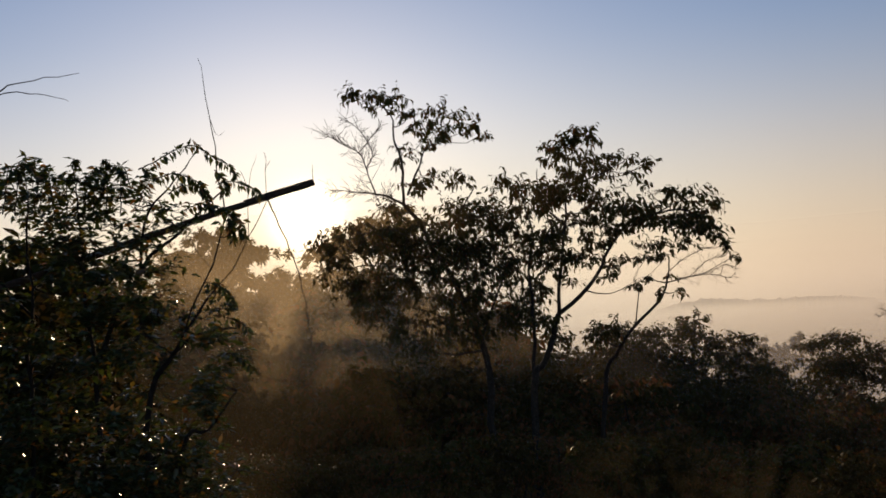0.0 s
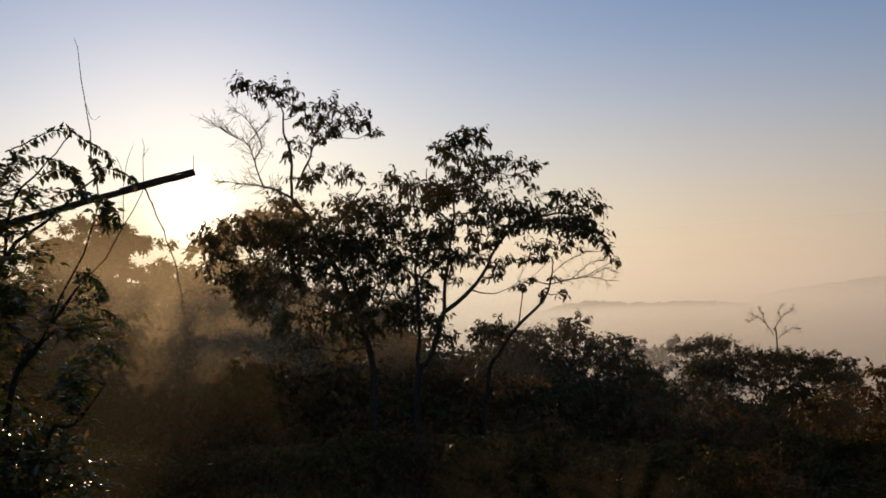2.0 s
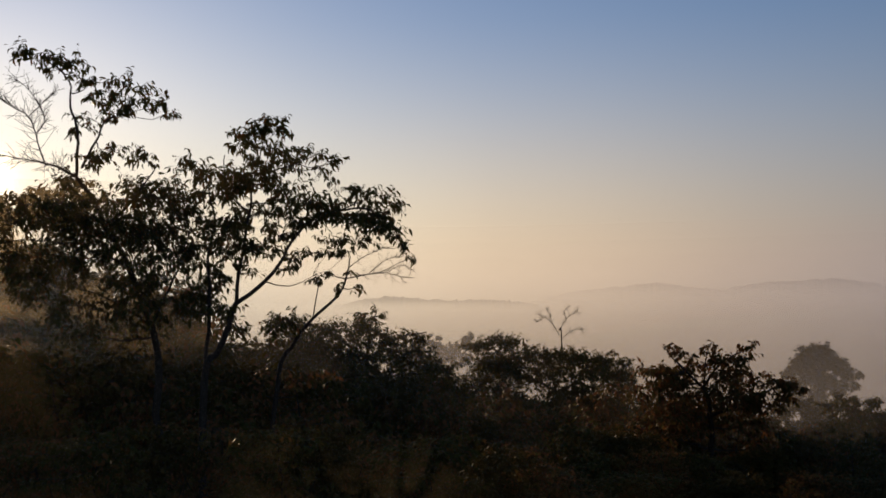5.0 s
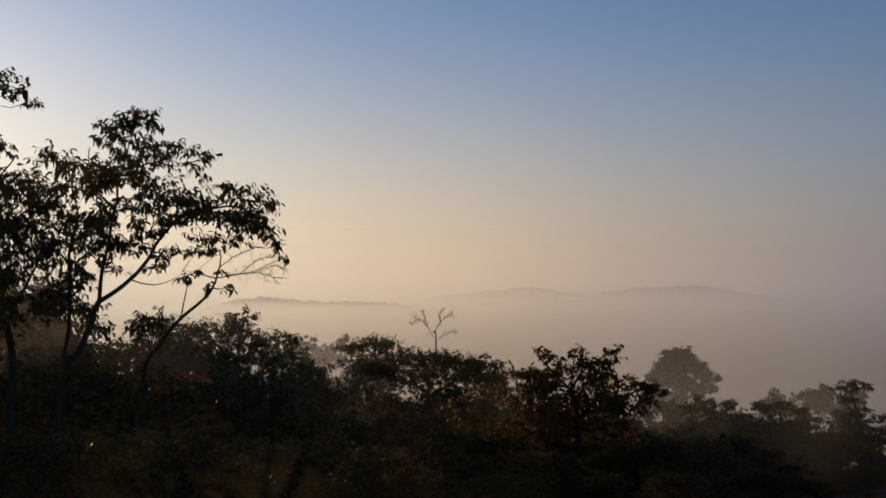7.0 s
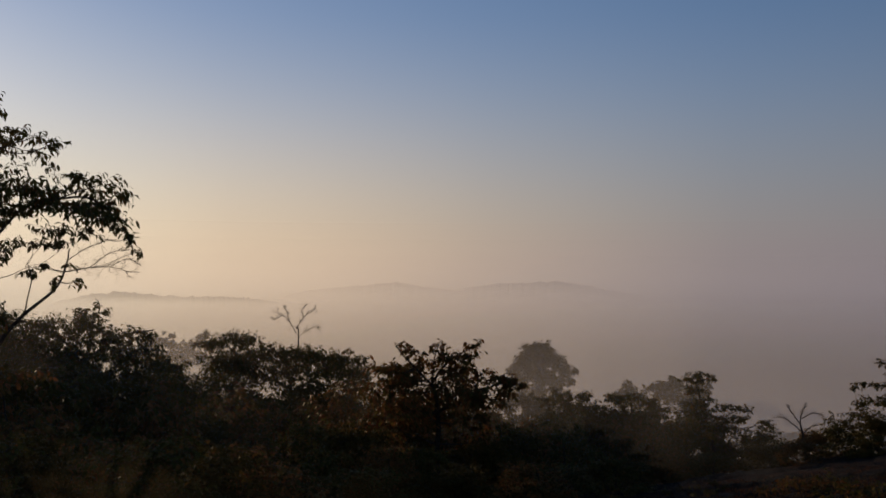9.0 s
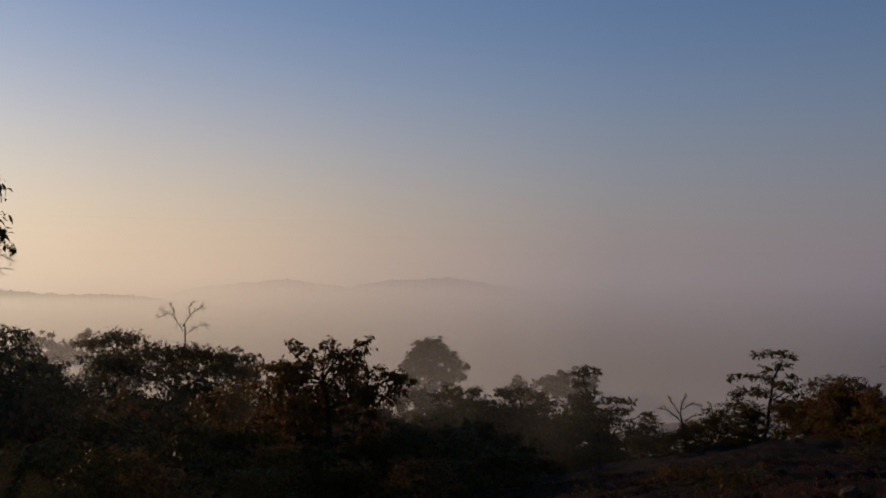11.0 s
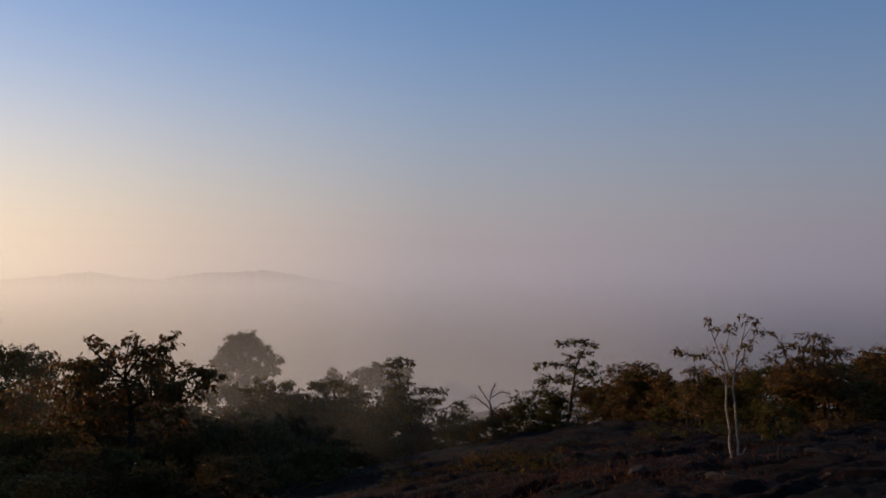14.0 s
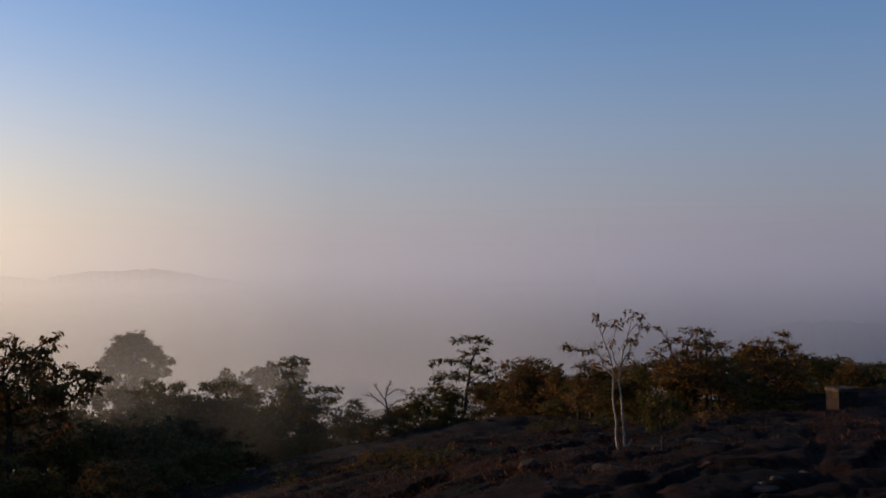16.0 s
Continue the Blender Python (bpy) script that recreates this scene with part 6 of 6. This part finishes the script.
BUSHES_G = [
    (-12.08, 32.38, -6.73, 2.60),
    (-10.40, 31.92, -6.50, 2.41),
    (-8.23, 29.45, -5.83, 1.97),
    (-7.52, 23.39, -4.48, 1.35),
    (-6.77, 25.70, -4.93, 1.38),
    (-9.07, 22.82, -4.48, 1.39),
    (-6.65, 29.85, -5.83, 1.59),
    (11.21, 30.61, -6.28, 0.91),
    (12.19, 28.07, -5.83, 0.77),
    (14.72, 29.09, -6.28, 0.86),
    (14.10, 24.88, -5.38, 0.71),
    (25.82, 31.31, -7.41, 0.85),
    (30.54, 33.83, -8.28, 1.04),
    (35.30, 36.21, -9.14, 1.11),
    (35.16, 33.50, -8.41, 0.95),
    (38.01, 33.33, -8.37, 0.90),
    (6.43, 17.45, -3.19, 0.36),
    (7.91, 16.83, -3.19, 0.35),
    (9.85, 16.94, -3.39, 0.35),
    (13.00, 18.48, -3.85, 0.35),
]
BUSHES_H = [
    (17.09, 20.36, -4.49, 0.35),
    (22.92, 23.14, -5.46, 0.38),
    (20.06, 28.13, -6.40, 0.55),
    (23.46, 30.60, -7.12, 0.59),
    (27.45, 32.54, -7.79, 0.50),
    (31.22, 33.20, -8.19, 0.43),
    (33.76, 32.10, -8.01, 0.35),
    (36.31, 30.77, -7.64, 0.35),
    (40.27, 30.63, -7.64, 0.35),
    (43.14, 30.09, -7.52, 0.35),
    (46.57, 28.51, -7.16, 0.35),
    (44.65, 23.80, -6.13, 0.35),
    (42.57, 18.95, -5.27, 0.35),
    (39.67, 15.50, -4.56, 0.35),
    (28.90, 39.02, -9.41, 0.86),
    (31.74, 39.36, -9.64, 0.80),
    (34.50, 39.67, -9.87, 0.79),
    (38.27, 40.31, -10.26, 0.77),
    (45.57, 36.84, -9.50, 0.56),
    (45.64, 33.47, -8.47, 0.35),
]
BUSHES_I = [
    (45.29, 40.25, -10.62, 0.78),
    (18.88, 24.03, -5.40, 0.35),
    (23.16, 25.67, -6.01, 0.35),
    (28.94, 28.45, -6.94, 0.35),
    (10.61, 44.33, -9.28, 1.39),
    (12.64, 44.84, -9.52, 1.37),
    (15.06, 46.20, -10.00, 1.46),
    (23.98, 35.20, -8.24, 0.96),
    (27.01, 30.28, -7.24, 0.76),
    (24.65, 39.54, -9.36, 1.22),
    (21.77, 45.68, -10.48, 1.51),
]

POLE = [(-5.59, 7.13, 1.41), (-4.18, 8.35, 1.93), (-3.20, 8.90, 2.30), (-2.25, 9.21, 2.62), (-1.18, 9.42, 2.92)]
SLAT = [(-1.83, 9.26, 2.77), (-1.47, 9.33, 2.87), (-1.18, 9.37, 2.94)]
VINE = [(-1.61, 9.25, 2.78), (-1.53, 9.27, 2.58), (-1.37, 9.24, 2.13), (-1.30, 9.25, 1.71), (-1.26, 9.21, 1.31)]

ROCK_AT = (13.51, 6.70, -1.45)
BLOCK_AT = (31.66, 4.83, -2.56)

SPRAYS_A = [
    [(0.38, -0.25, 4.42), (0.54, -0.25, 4.50), (0.68, -0.25, 4.58), (0.83, -0.25, 4.62), (0.95, -0.25, 4.54), (1.09, -0.25, 4.46), (1.18, -0.25, 4.36)],
    [(0.50, -0.25, 4.33), (0.62, -0.25, 4.38), (0.76, -0.25, 4.36), (0.87, -0.25, 4.29), (0.92, -0.25, 4.20), (0.94, -0.25, 4.10)],
    [(1.01, -0.25, 4.29), (1.13, -0.25, 4.31), (1.27, -0.25, 4.26), (1.35, -0.25, 4.20)],
    [(1.04, -0.25, 4.08), (1.13, -0.25, 4.03), (1.19, -0.25, 3.93), (1.21, -0.25, 3.83)],
    [(0.74, -0.25, 4.08), (0.84, -0.25, 4.12), (0.95, -0.25, 4.10), (1.04, -0.25, 4.07)],
    [(0.61, -0.25, 4.21), (0.71, -0.25, 4.28), (0.82, -0.25, 4.28), (0.90, -0.25, 4.22)],
    [(0.39, -0.25, 4.21), (0.45, -0.25, 4.30), (0.48, -0.25, 4.37), (0.46, -0.25, 4.43)],
    [(0.99, -0.25, 4.41), (1.06, -0.25, 4.33), (1.07, -0.25, 4.22)],
    [(1.09, -0.25, 4.00), (1.11, -0.25, 3.91), (1.11, -0.25, 3.80)],
    [(0.87, -0.25, 3.47), (0.96, -0.25, 3.44), (1.05, -0.25, 3.36), (1.09, -0.25, 3.26)],
    [(1.02, -0.25, 3.17), (1.13, -0.25, 3.12), (1.22, -0.25, 3.02)],
    [(1.03, -0.25, 2.87), (1.14, -0.25, 2.81), (1.23, -0.25, 2.71)],
]
SPRAYS_B = [
    [(0.31, -0.25, 4.28), (0.28, -0.25, 4.42), (0.20, -0.25, 4.46), (0.14, -0.25, 4.40), (0.12, -0.25, 4.29)],
    [(-0.64, -0.25, 4.08), (-0.61, -0.25, 4.28), (-0.58, -0.25, 4.44), (-0.50, -0.25, 4.38)],
    [(-0.55, -0.25, 4.07), (-0.53, -0.25, 4.27), (-0.51, -0.25, 4.49), (-0.43, -0.25, 4.47)],
    [(-0.45, -0.25, 4.07), (-0.46, -0.25, 4.27), (-0.47, -0.25, 4.46), (-0.41, -0.25, 4.45)],
    [(-0.38, -0.25, 4.07), (-0.35, -0.25, 4.27), (-0.33, -0.25, 4.36), (-0.36, -0.25, 4.39)],
    [(-0.27, -0.25, 4.07), (-0.29, -0.25, 4.27), (-0.31, -0.25, 4.46), (-0.36, -0.25, 4.35)],
    [(-0.17, -0.25, 4.06), (-0.17, -0.25, 4.27), (-0.17, -0.25, 4.36), (-0.11, -0.25, 4.35)],
    [(-0.09, -0.25, 4.06), (-0.10, -0.25, 4.27), (-0.11, -0.25, 4.51), (-0.08, -0.25, 4.45)],
    [(0.02, -0.25, 4.06), (0.04, -0.25, 4.26), (0.06, -0.25, 4.45), (0.08, -0.25, 4.34)],
    [(0.12, -0.25, 4.06), (0.13, -0.25, 4.26), (0.14, -0.25, 4.51), (0.10, -0.25, 4.40)],
    [(0.23, -0.25, 4.05), (0.24, -0.25, 4.26), (0.25, -0.25, 4.41), (0.25, -0.25, 4.38)],
]


# ---- thicket ----
def thicket_bush(base, yaw, seed, mats, label, leaf, clumps):
    rng = random.Random(seed)
    limbs = [([(0, 0, -0.3), (0.1, 0, 1.0), (0.2, 0.1, 2.2), (0.1, 0, 3.4)], 0.05, 0.012)]
    for k in range(4):
        a = 2 * math.pi * (k + rng.random() * 0.6) / 4
        limbs.append(([(0, 0, 0.2), (0.5 * math.cos(a), 0.5 * math.sin(a), 1.1), (1.1 * math.cos(a), 1.1 * math.sin(a), 2.0 + rng.random())], 0.035, 0.008))
    crown = []
    for k in range(clumps):
        a, h = rng.uniform(0, 2 * math.pi), rng.uniform(0.3, 3.7)
        r = rng.uniform(0.3, 1.1) * (2.3 - 0.42 * h)
        crown.append((r * math.cos(a), r * math.sin(a), h, rng.uniform(0.4, 0.75), rng.uniform(0.25, 0.5)))
    return grow("bush", base, yaw, limbs, crown, leaf, 0.42, 2.8, mats, seed, label, "bush", "bushes of the thicket", twig_r=0.006, loose=1.9, spread=1.5)


BUSHES = BUSHES_A + BUSHES_B + BUSHES_C + BUSHES_D + BUSHES_E + BUSHES_F + BUSHES_G + BUSHES_H + BUSHES_I
kinds = {}
rng = random.Random(77)
for i, (x, y, z, s) in enumerate(BUSHES):
    turn = rng.uniform(0, 360)
    far = math.hypot(x, y) > 27
    kind = (i % 3, far)
    if kind not in kinds:
        kinds[kind] = thicket_bush((x, y, z), turn, 300 + i, ((BARK, LEAF, LEAF), (BARK, FAR_LEAF, FAR_LEAF), (BARK, RED_LEAF, RED_LEAF))[i % 3], ("dark leafy bush of the shaded thicket", "green bush of the shaded thicket", "bush with dry brownish leaves in the thicket")[i % 3], 0.19 if far else 0.18, 26 if far else 24)
        ob = kinds[kind]
    else:
        ob = copy_thing(kinds[kind], Matrix.Identity(4))
    wide = max(s, 0.6) * 1.05
    ob.matrix_basis = pose(x, y, z, 0, 0, turn) @ Matrix.Diagonal((wide, wide, s, 1))

# ---- pole and vine ----
rng = random.Random(5)
pole = tagged(new("timber_pole"), "long weathered wooden pole leaning through the shrub", "pole")
b = Builder()
b.tube(bend(POLE, rng, 0.004, 6), 0.045, 0.027, 12)
part("shaft", b.mesh("shaft", POLE_WOOD), pole)
b = Builder()
b.tube(bend(SLAT, rng, 0.006, 5), 0.006, 0.010, 6)
part("split_strip", b.mesh("split_strip", POLE_WOOD), pole, "thin strip split off the wood")
b = Builder()
tip = Vector(POLE[-1])
b.tube([tip + Vector((-0.01, 0, 0.02)), tip + Vector((-0.012, 0, 0.10)), tip + Vector((-0.006, 0, 0.17))], 0.004, 0.002, 5)
part("nail", b.mesh("nail", TWIG), pole, "thin bent nail")

vine = tagged(new("dry_vine"), "thin leafless vine hanging from the wooden pole", "vine")
b = Builder()
line = bend(VINE, rng, 0.02, 6)
b.tube(line, 0.008, 0.003, 5)
part("stem", b.mesh("stem", TWIG), vine)
for k in range(3, len(line) - 1, 2):
    b = Builder()
    d = Vector((rng.uniform(-1, 1), rng.uniform(-1, 1), rng.uniform(-0.2, 0.8))).normalized()
    b.tube([line[k], line[k] + d * 0.05, line[k] + d * 0.1 + Vector((0, 0, 0.03))], 0.003, 0.0015, 4)
    part("side_twig", b.mesh("side_twig", TWIG), vine)


# ---- leafy sprays that arch out of the shrub ----
rng, rnd = random.Random(15), np.random.RandomState(15)
for pts in SPRAYS_A + SPRAYS_B:
    line = bend(pts, rng, 0.03, 6)
    b = Builder()
    b.tube(line, 0.006, 0.002, 5)
    spray = part("leafy_spray", b.mesh("leafy_spray", TWIG), shrub)
    spots, ways, lengths = [], [], []
    for k in range(2, len(line)):
        d = (line[k] - line[k - 1]).normalized()
        for sgn in (-1, 1, rng.choice((-1, 1))):
            side = d.cross(Vector((rng.gauss(0, 0.5), 1, rng.gauss(0, 0.5)))).normalized() * sgn
            spots.append(line[k].lerp(line[k - 1], rng.random()))
            ways.append(side + d * 0.5 + Vector((rng.gauss(0, .3), rng.gauss(0, .6), -0.75)))
            lengths.append(rng.uniform(0.05, 0.095))
    part("foliage", leaf_mesh("foliage", spots, ways, lengths, 0.4, SHRUB_LEAF, rnd), spray, kind="stuff")


# ---- stones ----
def stone_mesh(seed, size, flat, mat=None):
    bm = bmesh.new()
    bmesh.ops.create_icosphere(bm, subdivisions=3, radius=1)
    chips = random.Random(seed)
    cuts = [(Vector([chips.gauss(0, 1) for _ in range(3)]).normalized(), chips.uniform(0.45, 0.8)) for _ in range(11)]
    for v in bm.verts:
        c = v.co.copy()
        v.co *= 1 + 0.3 * noise.fractal(c * 0.9 + Vector((seed, 0, 0)), 1.0, 2.0, 4)
        for n, far in cuts:
            past = v.co.dot(n) - far
            if past > 0:
                v.co -= n * past
        v.co = Vector((v.co.x * size[0], v.co.y * size[1], max(v.co.z, -0.35) * size[2]))
    me = bpy.data.meshes.new("stone")
    bm.to_mesh(me)
    bm.free()
    if not flat:
        me.shade_smooth()
    me.materials.append(mat or STONE)
    return me


def set_on(ob, x, y, sink=0.0, turn=0.0):
    ob.matrix_world = pose(x, y, surface(x, y) - sink, 0, 0, turn)
    return ob


def surface(x, y):
    """The height of the built ground under a place."""
    hit, place, *_ = GROUND.ray_cast(Vector((x, y, 50)), Vector((0, 0, -1)))
    return place.z if hit else ground_z(x, y)


set_on(tagged(new("rock", stone_mesh(3, (0.3, 0.2, 0.12), True, BLOCK_STONE)), "rough grey rock lying on the dark slab", "rock"), ROCK_AT[0], ROCK_AT[1], -0.04, 20)
protos = [stone_mesh(10 + k, (0.06 + 0.02 * k, 0.05, 0.03), True) for k in range(4)]
rng = random.Random(41)
for k in range(70):
    a, d = radians(rng.uniform(-92, -44)), rng.uniform(9, 30)
    ob = tagged(new("stone", protos[k % 4]), "small loose stone on the dark ground", "stone", "loose stones on the slope")
    set_on(ob, -math.sin(a) * d, math.cos(a) * d, -0.01, rng.uniform(0, 360))

slabs = [stone_mesh(30 + k, (0.30 + 0.09 * k, 0.24, 0.055), True, BLOCK_STONE) for k in range(4)]
for k in range(14):
    a, d = radians(rng.uniform(-90, -50)), rng.uniform(9, 26)
    ob = tagged(new("rock_slab", slabs[k % 4]), "flat dark rock slab lying on the slope", "rock", "rock slabs on the slope")
    set_on(ob, -math.sin(a) * d, math.cos(a) * d, 0.03, rng.uniform(0, 360))

block = tagged(new("stone_block"), "squared weathered stone block standing on a ledge", "block")
bm = bmesh.new()
bmesh.ops.create_cube(bm, size=1)
bmesh.ops.subdivide_edges(bm, edges=bm.edges[:], cuts=4, use_grid_fill=True)
for v in bm.verts:
    c = v.co.copy()
    v.co = Vector((c.x * 0.68, c.y * 0.62, (c.z + 0.5) * 0.6)) * (1 + 0.07 * noise.noise(c * 3))
me = bpy.data.meshes.new("body")
bm.to_mesh(me)
bm.free()
me.materials.append(BLOCK_STONE)
part("body", me, block)
bm = bmesh.new()
bmesh.ops.create_cube(bm, size=1)
bmesh.ops.subdivide_edges(bm, edges=bm.edges[:], cuts=4, use_grid_fill=True)
for v in bm.verts:
    c = v.co.copy()
    v.co = Vector((c.x * 0.74, c.y * 0.67, c.z * 0.11 + 0.65)) * (1 + 0.05 * noise.noise(c * 4 + Vector((5, 0, 0))))
me = bpy.data.meshes.new("cap")
bm.to_mesh(me)
bm.free()
me.materials.append(SQUARED_STONE)
part("cap", me, block, "overhanging flat cap stone")
set_on(block, BLOCK_AT[0], BLOCK_AT[1], 0.05, -45)

# ---- low scrub and grass on the slope ----
scrub = []
rng = random.Random(19)
while len(scrub) < 34:
    a, d = radians(rng.uniform(-76, -46)), rng.uniform(17, 30)
    x, y = -math.sin(a) * d, math.cos(a) * d
    if noise.noise(Vector((x * 0.15, y * 0.15, 8.0))) < -0.05 or a < radians(-60) and d < 24:
        continue
    if len(scrub) < 2:
        tufts = [(rng.gauss(0, 0.3), rng.gauss(0, 0.3), rng.uniform(0.08, 0.4), rng.uniform(0.12, 0.22), rng.uniform(0.08, 0.14)) for _ in range(9)]
        stems = [([(0, 0, -0.05), (0.1 * k - 0.1, 0.05, 0.2), (0.22 * k - 0.22, 0.1 * k, 0.42)], 0.012, 0.004) for k in range(3)]
        ob = grow("scrub", (0, 0, 0), 0, stems, tufts, 0.085, 0.4, 1.5, (BARK, RED_LEAF if len(scrub) else LEAF, LEAF), 400 + len(scrub), ("low dry scrub with brownish leaves on the slope", "low green scrub on the rocky slope")[1 - len(scrub)], "scrub", "low scrub on the slope", twig_r=0.003, sprays=4)
    else:
        ob = copy_thing(scrub[len(scrub) % 2], Matrix.Identity(4))
    size = rng.uniform(0.45, 1.05)
    ob.matrix_basis = pose(x, y, surface(x, y) - 0.02, 0, 0, rng.uniform(0, 360)) @ Matrix.Diagonal((size * 1.3, size * 1.3, size, 1))
    scrub.append(ob)

rng, rnd = random.Random(63), np.random.RandomState(63)
spots, ways, lengths = [], [], []
while len(spots) < 60000:
    a, d = radians(rng.uniform(-95, -40)), 13 + 22 * rng.random()
    x, y = -math.sin(a) * d, math.cos(a) * d
    along, down = y * 0.93 - x * 0.36, x * 0.93 + y * 0.36
    if noise.noise(Vector((along * 0.16, down * 0.5, 3.0))) + 0.5 * noise.noise(Vector((x * 1.1, y * 1.6, 1.0))) < (0.19 if d < 15.5 else 0.07 if d < 22 else 0.02):
        continue
    z = surface(x, y)
    tall = rng.choice((0.03, 0.045, 0.06, 0.1))
    for k in range(rng.randint(10, 26)):
        spots.append((x + rng.gauss(0, 0.2), y + rng.gauss(0, 0.2), z - 0.015))
        ways.append((rng.gauss(0, 0.6), rng.gauss(0, 0.5), 1.0))
        lengths.append(tall * rng.uniform(0.4, 1.1))
tagged(new("dry_grass", leaf_mesh("dry_grass", spots, ways, lengths, 0.13, GRASS, rnd)), "tufts of rust-coloured dry grass between the rocks", "grass", kind="stuff")
